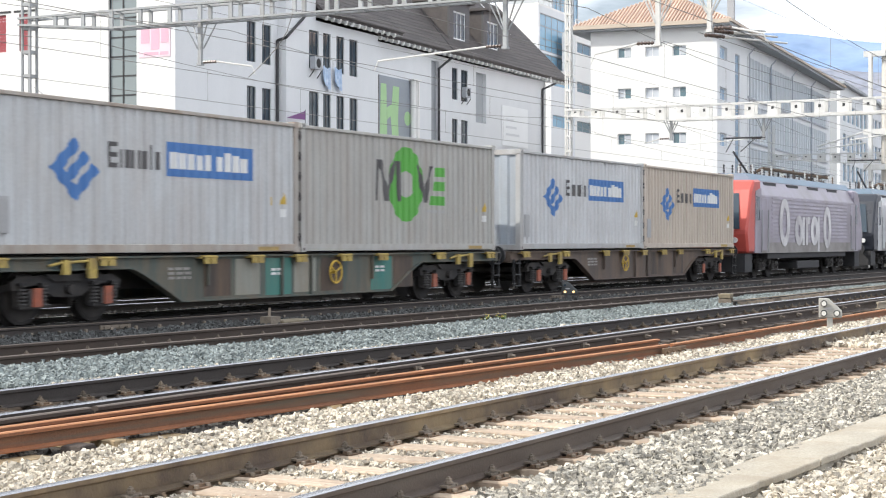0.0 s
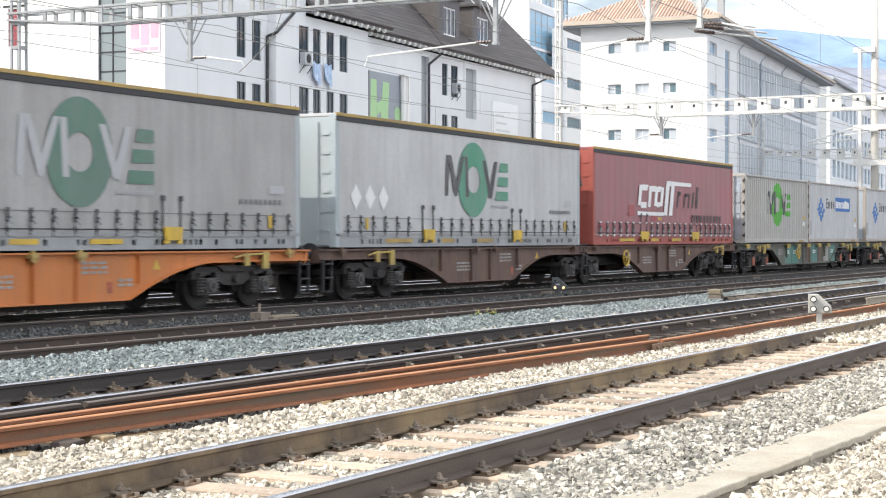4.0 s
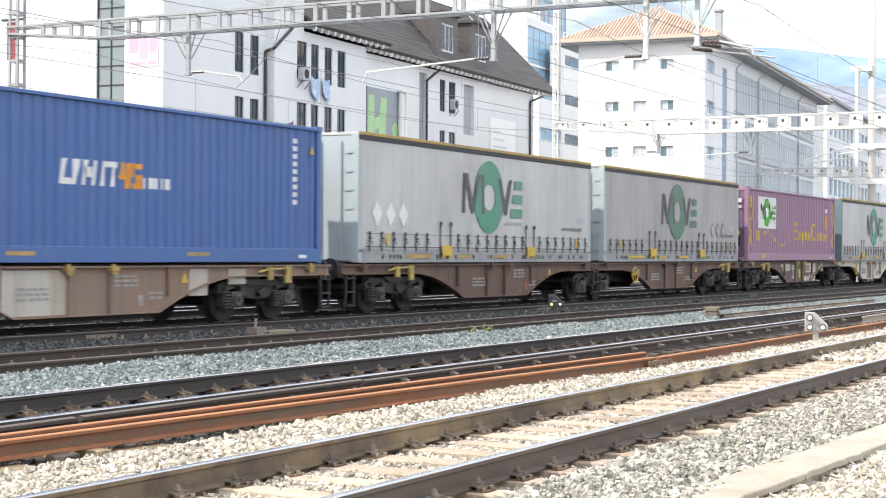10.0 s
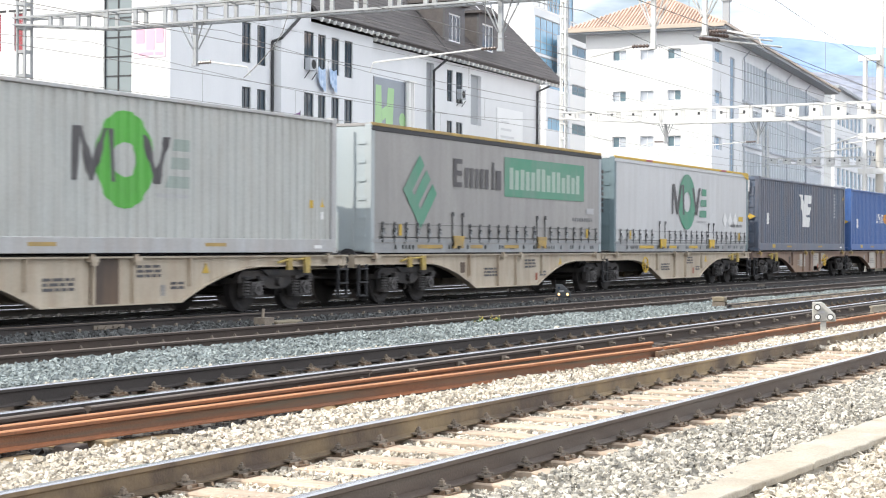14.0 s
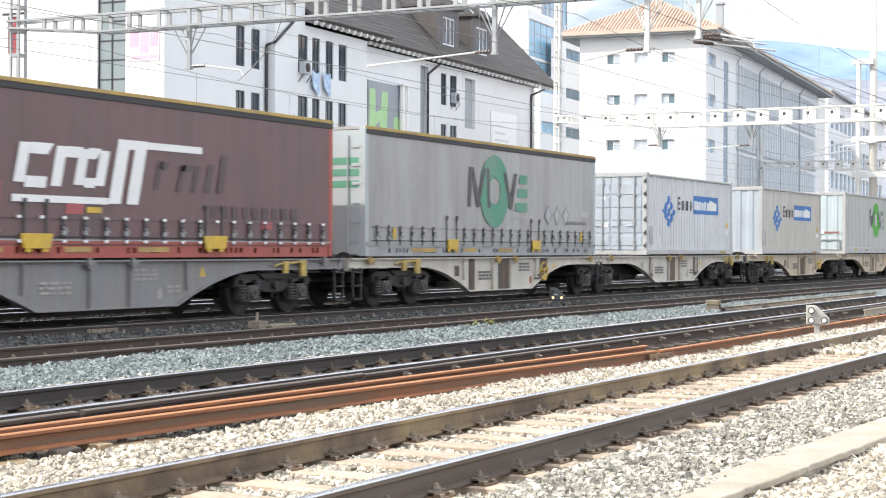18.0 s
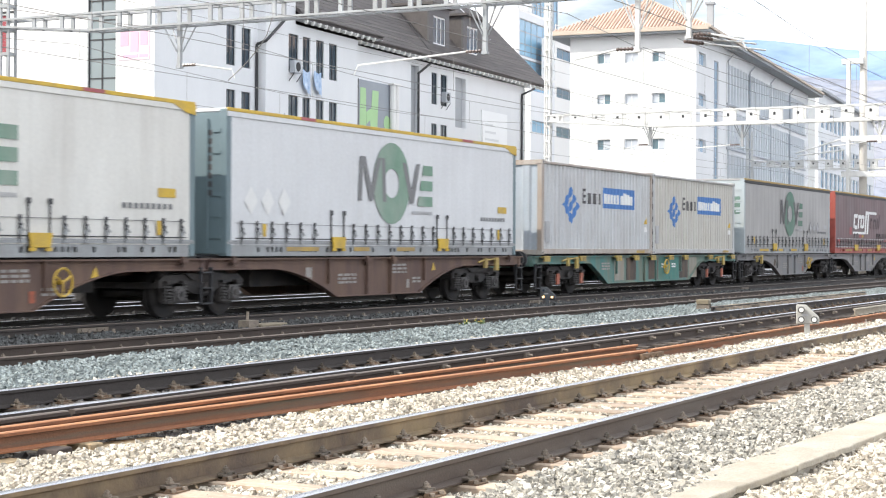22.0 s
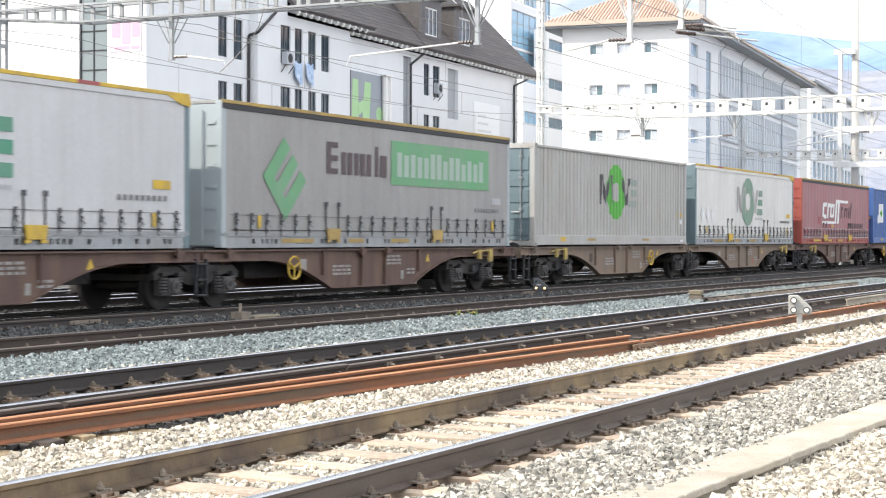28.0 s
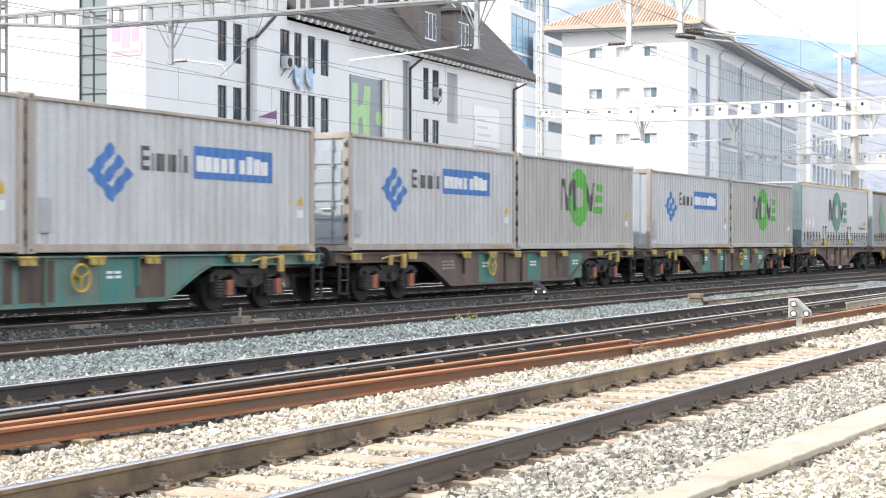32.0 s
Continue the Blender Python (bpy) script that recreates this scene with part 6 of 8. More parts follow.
def twin_wagon(u_rear, paint_key, label, marks, gap=1.1, rear_key=None, patches=()):
    """An articulated wagon of two platforms on three bogies. u_rear: where its rear box begins."""
    rng = random.Random(int(u_rear * 10))
    w = thing("container_wagon", label, "freight wagon", "articulated wagons of the train")
    L = 13.7
    mid = L + gap / 2
    half = mid + 0.55
    mat = WAGON[paint_key]
    put("underframe", underframe_mesh(round(half - 0.06, 2), 3.35, round(half - 2.4, 2), WAGON[rear_key or paint_key]), w, pose(-0.55, 0, 0))
    put("underframe", underframe_mesh(round(half - 0.06, 2), 2.2, round(half - 3.5, 2), mat), w, pose(mid + 0.06, 0, 0))
    for x in (2.05, mid, 2 * mid - 2.05):
        add_bogie(w, x)
    end = 2 * mid + 0.55
    dress(w, -0.55, end, (0.3, 7.0, 8.1, 13.4, mid + 0.85, mid + 6.2, mid + 7.4, end - 0.85), rng, rng.choice((9.9, mid + 3.2)), OCHRE if paint_key in ("orange", "white", "rusty") else mat)
    put("step", once("step", step_mesh), w, pose(mid - 0.1, -1.2, 0.86))
    for x0, x1, z0, z1, m in patches:
        side_panel(w, x0, x1, z0, z1, m, "repainted_panel")
    for k, off in enumerate((0.0, mid)):
        base = off + (5.9 if k == 0 else 4.9)
        if "panel" in marks and not (patches and k == 0):
            side_panel(w, base + 1.3, base + 2.1, 0.29, 1.09, PATCH_BROWN, "repainted_panel")
        if "rust" in marks and not (patches and k == 0):
            side_panel(w, base - 0.45, base - 0.1, 0.30, 1.09, PATCH_BROWN, "repainted_panel")
            side_panel(w, base + 4.0, base + 4.5, 0.45, 1.09, PATCH_BROWN, "repainted_panel")
        stencil(w, base + 0.1, 0.72, 0.8, 3, STENCIL if paint_key not in ("white", "cream") else INK)
        stencil(w, base + 2.6, 0.92, 0.7, 3, STENCIL if paint_key not in ("white", "cream") else INK)
        stencil(w, base + 3.6, 0.6, 0.45, 2, STENCIL if paint_key not in ("white", "cream") else INK)
        side_panel(w, base - 1.25, base - 1.0, 0.66, 0.92, STENCIL if k else PATCH_BROWN, "plate")
        side_panel(w, base + 3.3, base + 3.44, 0.40, 0.60, RED_KNOB if rng.random() < 0.5 else STENCIL, "plate")
        tri = once("yellow_triangle", lambda: (lambda q: (q.prism([(-0.11, 0.0), (0.11, 0.0), (0.0, 0.2)], "y", -1.146, -1.142), q.mesh("yellow_triangle", YELLOW))[-1])(Geo()))
        put("yellow_triangle", tri, w, pose(off + (10.9 if k == 0 else 9.6), 0, 0.80))
    MOVERS.append((w, u_rear, 0.0))
    return w


def flat_wagon(u_rear, paint_key, label, patches):
    """A single sixty-foot wagon on two bogies under two thirty-foot boxes."""
    rng = random.Random(int(u_rear * 10))
    w = thing("container_wagon", label, "freight wagon", "single wagons of the train")
    end = 18.42
    mat = WAGON[paint_key]
    put("underframe", underframe_mesh(round(end + 0.8, 2), 4.2, round(end + 0.8 - 4.2, 2), mat, 1.45, 1.15), w, pose(-0.4, 0, 0))
    for x in (2.25, end - 2.25):
        add_bogie(w, x, RED_KNOB)
    dress(w, -0.4, end + 0.4, (0.3, 3.0, 6.0, 7.6, 9.2, 11.0, 12.6, 15.4, end - 0.3), rng, rng.choice((7.6, 10.6)), LOCK_YELLOW)
    for i, p in enumerate(patches):
        x = 6.0 + 1.05 * i
        if p == "g":
            side_panel(w, x, x + 0.85, 0.34, 1.05, PATCH_GREY, "repainted_panel")
        elif p == "t":
            side_panel(w, x, x + 0.95, 0.31, 1.06, PATCH_TEAL, "repainted_panel")
        elif p == "b":
            side_panel(w, x, x + 0.9, 0.34, 1.05, PATCH_BROWN, "repainted_panel")
        if p == "t":
            stencil(w, x + 0.2, 0.8, 0.45, 2, WHITE)
    stencil(w, 4.9, 0.86, 0.7, 3)
    MOVERS.append((w, u_rear, 0.0))
    return w


# corrugated steel: outer flats, slopes, inner flats
PITCH, DEEP = 0.278, 0.042


def fold(x):
    u = (x % PITCH) / PITCH
    if u < 0.36:
        return 0.0
    if u < 0.50:
        return DEEP * (u - 0.36) / 0.14
    if u < 0.86:
        return DEEP
    return DEEP * (1 - (u - 0.86) / 0.14)


def fold_marks(x0, x1):
    out = []
    k = math.floor(x0 / PITCH)
    while k * PITCH < x1:
        for u in (0, 0.36, 0.50, 0.86):
            x = (k + u) * PITCH
            if x0 < x < x1:
                out.append(x)
        k += 1
    return out


def decal(parent, name, shapes, mat, y, folded=False, label=""):
    """Flat print on a side that faces -y: outlines in x and z, which follow the folds of the steel."""
    bm = bmesh.new()
    for s in shapes:
        bm.faces.new([bm.verts.new((x, 0, z)) for x, z in s])
    if folded:
        xs = [v.co.x for v in bm.verts]
        for x in fold_marks(min(xs), max(xs)):
            bmesh.ops.bisect_plane(bm, geom=bm.verts[:] + bm.edges[:] + bm.faces[:], plane_co=(x, 0, 0), plane_no=(1, 0, 0), dist=1e-5)
    for v in bm.verts:
        v.co.y = y - 0.007 + (fold(v.co.x) if folded else 0)
    me = bpy.data.meshes.new(name)
    bmesh.ops.remove_doubles(bm, verts=bm.verts[:], dist=1e-4)
    bmesh.ops.triangulate(bm, faces=bm.faces[:])
    bm.to_mesh(me)
    bm.free()
    me.materials.append(mat)
    return put(name, me, parent, None, label)


PRINTS = {}


def printed(parent, name, key, shapes, mat, y, folded):
    k = (key, mat.name, round(y, 3), folded)
    joined = "stuff" if name in ("lettering", "panel_lettering", "small_print", "serial", "number_mark", "faded_stroke") else ""
    if k in PRINTS:
        return put(name, PRINTS[k], parent, kind=joined)
    ob = tagged(decal(parent, name, shapes() if callable(shapes) else shapes, mat, y, folded), kind=joined)
    PRINTS[k] = ob.data
    return ob


def rect(x0, x1, z0, z1, lean=0.0):
    return [(x0, z0), (x1, z0), (x1 + lean, z1), (x0 + lean, z1)]


def ring(cx, cz, rx, rz, hx, hz, n=28):
    out = []
    for i in range(n):
        a, b = 2 * math.pi * i / n, 2 * math.pi * (i + 1) / n
        out.append([(cx + rx * math.cos(a), cz + rz * math.sin(a)), (cx + rx * math.cos(b), cz + rz * math.sin(b)),
                    (cx + hx * math.cos(b), cz + hz * math.sin(b)), (cx + hx * math.cos(a), cz + hz * math.sin(a))])
    return out


def bars(x0, x1, z0, z1, n, duty=0.62, lean=0.0, rng=None, ragged=0.0):
    """A line of unlettered strokes."""
    step = (x1 - x0) / n
    out = []
    for i in range(n):
        cut = rng.uniform(0, ragged) * (z1 - z0) if rng else 0
        out.append(rect(x0 + step * i, x0 + step * (i + duty), z0, z1 - cut, lean))
    return out


def ring_mark(box, cx, cz, k, y, folded, green, ink, faint=GHOST, bar_mat=None):
    """The round green mark with slanting dark strokes and three bars; k: its scale."""
    printed(box, "logo_ring", ("ring", cx, cz, k), lambda: ring(cx, cz, 0.88 * k, 0.95 * k, 0.36 * k, 0.34 * k), green, y, folded)
    z0, z1 = cz - 0.44 * k, cz + 0.57 * k
    marks = [rect(cx - 1.58 * k, cx - 1.41 * k, z0, z1, 0.07 * k), rect(cx - 0.44 * k, cx - 0.27 * k, z0, z1, -0.07 * k),
             [(cx - 1.42 * k, z1), (cx - 1.06 * k, z0), (cx - 0.92 * k, z0), (cx - 0.52 * k, z1), (cx - 0.68 * k, z1), (cx - 0.98 * k, z0 + 0.36 * k), (cx - 1.25 * k, z1)],
             [(cx + 0.50 * k, z1 - 0.06 * k), (cx + 0.90 * k, z0), (cx + 1.08 * k, z0), (cx + 1.40 * k, z1 - 0.06 * k), (cx + 1.22 * k, z1 - 0.06 * k), (cx + 0.98 * k, z0 + 0.30 * k), (cx + 0.68 * k, z1 - 0.06 * k)]]
    for i, s in enumerate(marks):
        printed(box, "logo_stroke", ("stroke", i, cx, cz, k), [s], ink, y - 0.003 - 0.0007 * i, folded)
    for i, (z, a) in enumerate(((0.25, 1.52), (-0.12, 1.40), (-0.50, 1.28))):
        printed(box, "logo_bar", ("bar", i, cx, cz, k), [[(cx + a * k, cz + z * k), (cx + 2.06 * k, cz + z * k), (cx + 2.06 * k, cz + (z + 0.24) * k), (cx + (a + 0.06) * k, cz + (z + 0.24) * k)]], bar_mat or green, y, folded)
    printed(box, "small_print", ("print", cx, cz, k), lambda: bars(cx + 1.0 * k, cx + 2.06 * k, cz - 0.70 * k, cz - 0.62 * k, 12), faint, y, folded)


def tilted_square(cx, cz, hx, hz):
    """A square on its corner, cut by slanting gaps: a spine along its lower edge and three arms."""
    def at(a, b):
        return (cx - hx + hx * a + hx * b, cz + hz * a - hz * b)
    out = [[at(0, 0), at(0.24, 0), at(0.24, 1), at(0, 1)]]
    for b0, b1 in ((0.0, 0.26), (0.38, 0.62), (0.74, 1.0)):
        out.append([at(0.24, b0), at(0.94, b0), at(0.94, b1), at(0.24, b1)])
    return [q[::-1] for q in out]


def panel_mark(box, x, z, k, y, folded, color, ink, wide, stretch=1.0):
    """The tilted square with slanting gaps, a line of dark strokes, then a coloured panel with pale strokes."""
    printed(box, "logo_square", ("tsquare", x, z, k), lambda: tilted_square(x + 0.63 * k, z + 0.04 * k, 0.64 * k, 0.55 * k), color, y, folded)
    a, b = x + 1.44 * k, x + 2.82 * k * stretch ** 0.3
    printed(box, "lettering", ("tword", x, z, k), lambda: [rect(a, a + 0.09 * k, z + 0.10 * k, z + 0.54 * k)] + [rect(a + 0.09 * k, a + 0.26 * k, z + q * k, z + (q + 0.08) * k) for q in (0.10, 0.28, 0.46)]
            + bars(a + 0.33 * k, b - 0.25 * k, z + 0.10 * k, z + 0.42 * k, 5, 0.66) + [rect(b - 0.2 * k, b - 0.12 * k, z + 0.10 * k, z + 0.54 * k), rect(b - 0.06 * k, b + 0.1 * k, z + 0.10 * k, z + 0.42 * k)], ink, y, folded)
    p0, p1 = b + 0.24 * k, b + 0.24 * k + wide
    printed(box, "logo_panel", ("tpanel", x, z, k, wide), [rect(p0, p1, z, z + 0.62 * k * stretch)], color, y, folded)
    rng = random.Random(5)
    printed(box, "panel_lettering", ("tpword", x, z, k, wide), lambda: bars(p0 + 0.14 * k, p0 + wide * 0.52, z + 0.14 * k, z + 0.50 * k * stretch, 5, 0.74, 0, rng, 0.25)
            + bars(p0 + wide * 0.58, p1 - 0.12 * k, z + 0.14 * k, z + 0.50 * k * stretch, 4, 0.74, 0, rng, 0.25), WHITE, y - 0.003, folded)


def swoop_mark(box, y, ink=WHITE):
    """White swooping shapes with a long top and foot line, and dark strokes after them."""
    s = 0.16
    sh = [rect(3.72, 3.98, 2.42, 3.08, s), rect(3.98, 4.5, 2.34, 2.53, s * 0.2), rect(3.98, 4.55, 2.90, 3.09, s), rect(4.62, 4.88, 2.38, 3.06, s), rect(4.88, 5.3, 2.88, 3.07, s),
          rect(5.2, 5.46, 2.42, 3.04, s), rect(5.75, 6.01, 2.42, 3.04, s), rect(5.46, 5.75, 2.38, 2.55, s * 0.2), rect(5.46, 5.8, 2.88, 3.07, s * 0.9),
          rect(6.12, 6.46, 2.12, 3.27, 0.28), rect(6.62, 6.96, 2.12, 3.27, 0.28), rect(3.68, 6.12, 2.10, 2.22, 0.0), rect(6.58, 6.9, 3.10, 3.27, 0.03), rect(7.18, 8.9, 3.13, 3.26, 0.0)]
    for i, one in enumerate(sh):
        printed(box, "logo_stroke", ("swoop", i), [one], ink, y - 0.0006 * i, False)
    printed(box, "faded_stroke", "swoopfade", [rect(7.4, 7.55, 2.4, 2.95, s), rect(7.6, 7.85, 2.8, 2.93, 0.05), rect(8.1, 8.25, 2.4, 2.9, s), rect(8.55, 8.7, 2.4, 2.9, s), rect(8.25, 8.6, 2.78, 2.9, 0.05),
                                                 rect(8.95, 9.15, 2.4, 2.95, s), rect(9.4, 9.6, 2.4, 3.15, s)] + bars(9.2, 12.4, 1.92, 2.16, 9, 0.6), SHADE_PRINT, y, False)


WEBBING = material("grey_black_webbing", (0.085, 0.085, 0.09), 0.85, vary=0.3, scale=6)


def curtain_box(u, label, tarp_mat, end_mat, logo, green=GREEN, ink=INK, edge=OCHRE, rave=None, diamonds=0, pocket=YELLOW, high=2.93, blank=False):
    """A swap body with side curtains: floor frame with slots, curtain with straps, roof edge, corner posts, end wall."""
    L, W = 13.7, 2.5
    rave = rave or STEEL
    b = thing("swap_body", label, "swap body", "curtain-sided swap bodies")
    y = -W / 2
    top = high

    def frame_mesh():
        g = Geo()
        rng = random.Random(2)
        holes = []
        x = 0.6
        while x < L - 0.6:
            if rng.random() < 0.72:
                holes.append((x, x + 0.10, 0.08, 0.18))
            x += 0.17 if rng.random() < 0.85 else 0.5
        pierced(0.05, L - 0.05, 0.0, 0.24, holes, 0.03, 0, g)
        g.v = [(a, c + y + 0.02, d) for a, c, d in g.v]
        g.box(0.05, L - 0.05, y + 0.12, -y - 0.02, 0.02, 0.2)
        g.box(0.0, L, y - 0.005, y + 0.09, 0.24, 0.29)
        g.box(0.0, L, -y - 0.09, -y + 0.005, 0.0, 0.29)
        return g.mesh("floor_frame", rave)
    put("floor_frame", once(("floor_frame", rave.name), frame_mesh), b)

    def curtain_mesh():
        g = Geo()
        n, rows = 180, 6
        rng = random.Random(7)
        pts, faces = [], []
        ph = [rng.uniform(0, 6.28) for _ in range(4)]
        for i in range(n + 1):
            x = 0.10 + (L - 0.2) * i / n
            for k in range(rows + 1):
                q = k / rows
                z = 0.22 + (top - 0.12 - 0.22) * q
                d = 0.0045 * math.sin(x * 11.32 + ph[0]) * (1 - 0.5 * q) + 0.0028 * math.sin(x * 3.1 + ph[1] + q * 2) + 0.0015 * math.sin(x * 23 + ph[2] + 3 * q)
                pts.append((x, y + 0.010 + d, z))
        for i in range(n):
            for k in range(rows):
                a = i * (rows + 1) + k
                faces.append((a, a + rows + 1, a + rows + 2, a + 1))
        g.solid(pts, faces)
        g.box(0.10, L - 0.10, -y - 0.02, -y, 0.22, top - 0.12)
        me = g.mesh("curtain", tarp_mat, smooth=True)
        return me
    put("curtain", once(("curtain", tarp_mat.name, top), curtain_mesh), b)

    def roof_mesh():
        g = Geo()
        g.box(0.0, L, y + 0.03, -y - 0.03, top - 0.07, top)
        return g.mesh("roof", tarp_mat, 0.006)
    put("roof", once(("roof", tarp_mat.name, top), roof_mesh), b)
    for name, mat, y0, y1, z0, z1 in (("curtain_track", tarp_mat if tarp_mat in (TARP_WHITE, TARP_BRIGHT, TARP_CREAM) else STEEL_DARK, y - 0.012, y + 0.05, top - 0.17, top - 0.062), ("roof_edge", edge, y - 0.016, y + 0.028, top - 0.06, top + 0.012),
                                      ("roof_edge", STEEL_DARK, -y - 0.028, -y + 0.016, top - 0.16, top + 0.01)):
        put(name, once((name, mat.name, top, y0 > 0), lambda: (lambda q: (q.box(0.0, L, y0, y1, z0, z1), q.mesh(name, mat, 0.006))[-1])(Geo())), b)
    post = once(("post", end_mat.name, top), lambda: (lambda q: (q.box(-0.06, 0.10, -0.09, 0.09, 0.0, top - 0.02), q.mesh("corner_post", end_mat, 0.012))[-1])(Geo()))
    for x, turn in ((0.05, 0), (L - 0.05, 180)):
        for s in (-1, 1):
            put("corner_post", post, b, pose(x, s * (W / 2 - 0.085), 0, 0, 0, turn))

    def end_mesh():
        g = Geo()
        g.box(0.0, 0.05, y + 0.12, -y - 0.12, 0.05, top - 0.08)
        for k in range(4):
            g.rod((-0.03, y + 0.45 + 0.53 * k, 0.15), (-0.03, y + 0.45 + 0.53 * k, top - 0.2), 0.018, 6)
        for k in range(6):
            g.box(-0.025, 0.0, y + 0.14, y + 0.34, 0.35 + 0.42 * k, 0.42 + 0.42 * k)
        return g.mesh("end_wall", end_mat, 0.0)
    put("end_wall", once(("end_wall", end_mat.name, top), end_mesh), b)
    put("front_wall", once(("head_wall", end_mat.name, top), lambda: (lambda q: (q.box(L - 0.05, L, y + 0.12, -y - 0.12, 0.05, top - 0.08), q.mesh("front_wall", end_mat))[-1])(Geo())), b)
    if logo == "ring" and u in (-28.30, 1.59):
        for k in range(3):
            mark = once(("end_bar", green.name), lambda: (lambda q: (q.box(-0.006, -0.001, 0.16, 0.86, 0.0, 0.16), q.mesh("logo_bar", green))[-1])(Geo()))
            put("logo_bar", mark, b, pose(0, y, 1.55 + 0.26 * k))
    strap = once("strap", lambda: (lambda q: (q.box(-0.025, 0.025, -0.014, 0.0, 0.0, 0.42, 0), q.box(-0.045, 0.045, -0.045, -0.014, 0.12, 0.20, 1), q.box(-0.032, 0.032, -0.05, -0.014, 0.24, 0.30, 0), q.rod((-0.03, -0.04, 0.26), (0.07, -0.05, 0.17), 0.018, 5, 1), q.box(-0.04, 0.04, -0.02, -0.013, 0.36, 0.44, 0),
                 q.box(-0.02, 0.02, -0.03, 0.0, -0.02, 0.03, 1), q.mesh("strap", [WEBBING, STEEL]))[-1])(Geo()))
    band = once("strap_band", lambda: (lambda q: (q.box(-0.02, 0.02, -0.013, 0.0, 0.0, 0.72, 0), q.box(-0.05, 0.05, -0.03, -0.013, 0.62, 0.72, 0), q.mesh("strap", WEBBING))[-1])(Geo()))
    k = 1.35 if tarp_mat in (TARP_RED, TARP_BROWN) else 1.0
    plate = once(("pocket", pocket.name, k), lambda: (lambda q: (q.prism([(-0.29 * k, 0.31), (-0.24 * k, 0.06), (0.24 * k, 0.06), (0.29 * k, 0.31)], "y", -0.035, 0.0), q.box(-0.28, -0.12, -0.03, 0.0, 0.0, 0.06), q.box(0.12, 0.28, -0.03, 0.0, 0.0, 0.06),
                 q.mesh("lifting_plate", pocket, 0.006))[-1])(Geo()))
    x = 0.5
    while x < L - 0.3:
        near = min(abs(x - 4.25), abs(x - 9.3))
        if near > 0.42:
            put("strap", strap, b, pose(x, y - 0.004, 0.27))
        x += 0.555
    for x in (4.25, 9.3):
        put("lifting_plate", plate, b, pose(x, y - 0.03, 0.10))
        for d in (-0.27, 0.27):
            put("strap", band, b, pose(x + d, y - 0.004, 0.27))
    cord = once("curtain_cord", lambda: (lambda q: (q.rod((0.3, y - 0.02, 0.36), (L - 0.3, y - 0.02, 0.36), 0.010, 5), q.mesh("tensioning_cord", STEEL_DARK))[-1])(Geo()))
    put("tensioning_cord", cord, b)
    hem = once("hem_rail", lambda: (lambda q: (q.box(0.06, L - 0.06, y - 0.012, y + 0.004, 0.292, 0.318), q.mesh("hem_rail", STEEL))[-1])(Geo()))
    put("hem_rail", hem, b)
    for x0, x1 in ((2.2, 3.5), (5.0, 5.7), (7.0, 7.9)):
        printed(b, "reflective_plate", ("refl", x0), [rect(x0, x1, 0.10, 0.19)], OCHRE if int(u) % 2 else YELLOW, y + 0.014, False)
    wire2 = once("strap_wire", lambda: (lambda q: (q.rod((0.3, y - 0.012, 0.66), (L - 0.3, y - 0.012, 0.66), 0.006, 4), q.mesh("strap_wire", WEBBING))[-1])(Geo()))
    put("strap_wire", wire2, b)
    if tarp_mat in (TARP_RED, TARP_BROWN):
        stud = once("strap_stud", lambda: (lambda q: (q.box(-0.04, 0.04, -0.03, 0.0, 0.0, 0.05), q.mesh("strap_stud", FRAME_WHITE))[-1])(Geo()))
        x = 0.5
        while x < L - 0.3:
            for z in (0.26, 0.66):
                put("strap_stud", stud, b, pose(x, y - 0.02, z))
            x += 0.555
        for i, (x0, x1, z0, z1) in enumerate(((2.9, 3.4, 0.9, 1.25), (0.4, 0.95, 0.42, 0.66), (5.0, 5.45, 0.75, 1.0), (10.9, 11.3, 0.55, 0.7))):
            printed(b, "repair_patch", ("redpatch", i), [rect(x0, x1, z0, z1, 0.04)], PATCH_RED, y - 0.0005, False)
        g = Geo()
        for k in range(3):
            g.prism([(y + 0.35 + 0.3 * k, 1.75), (y + 0.45 + 0.3 * k, 1.75), (y + 0.52 + 0.3 * k, 2.1), (y + 0.42 + 0.3 * k, 2.1)], "x", -0.006, -0.001)
        g.box(-0.006, -0.001, y + 0.35, y + 1.1, 1.75, 1.82)
        part("end_lettering", g, INK, b)
    else:
        mark = once("serial_row", lambda: (lambda q: ([q.box(-0.006, -0.001, y + 0.36, y + 0.46, 1.2 + 0.17 * k, 1.31 + 0.17 * k) for k in range(8)], q.mesh("serial_mark", INK))[-1])(Geo()))
        if end_mat is END_TEAL and u in (76.55, -63.51, 166.69):
            put("serial_mark", mark, b)
        printed(b, "side_plate", "sideplate", [rect(L - 1.15, L - 0.6, 1.10, 1.27)], YELLOW if tarp_mat in (TARP_WHITE, TARP_BRIGHT, TARP_CREAM) else GHOST, y - 0.0005, False)
        printed(b, "small_print", "sideprint", lambda: bars(L - 2.2, L - 0.65, 0.88, 0.98, 9, 0.6), FAINT, y - 0.0005, False)
        for x0 in (1.25, L - 1.2):
            printed(b, "marker_plate", ("marker", x0), [rect(x0, x0 + 0.13, 0.40, 0.66)], YELLOW, y - 0.018, False)
    if edge is YELLOW:
        cap = once(("edge_cap", top), lambda: (lambda q: (q.prism([(L - 0.75, top - 0.05), (L + 0.01, top - 0.05), (L + 0.01, top - 0.24), (L - 0.3, top - 0.2)][::-1], "y", y - 0.022, y - 0.008), q.mesh("edge_cap", YELLOW))[-1])(Geo()))
        put("edge_cap", cap, b)
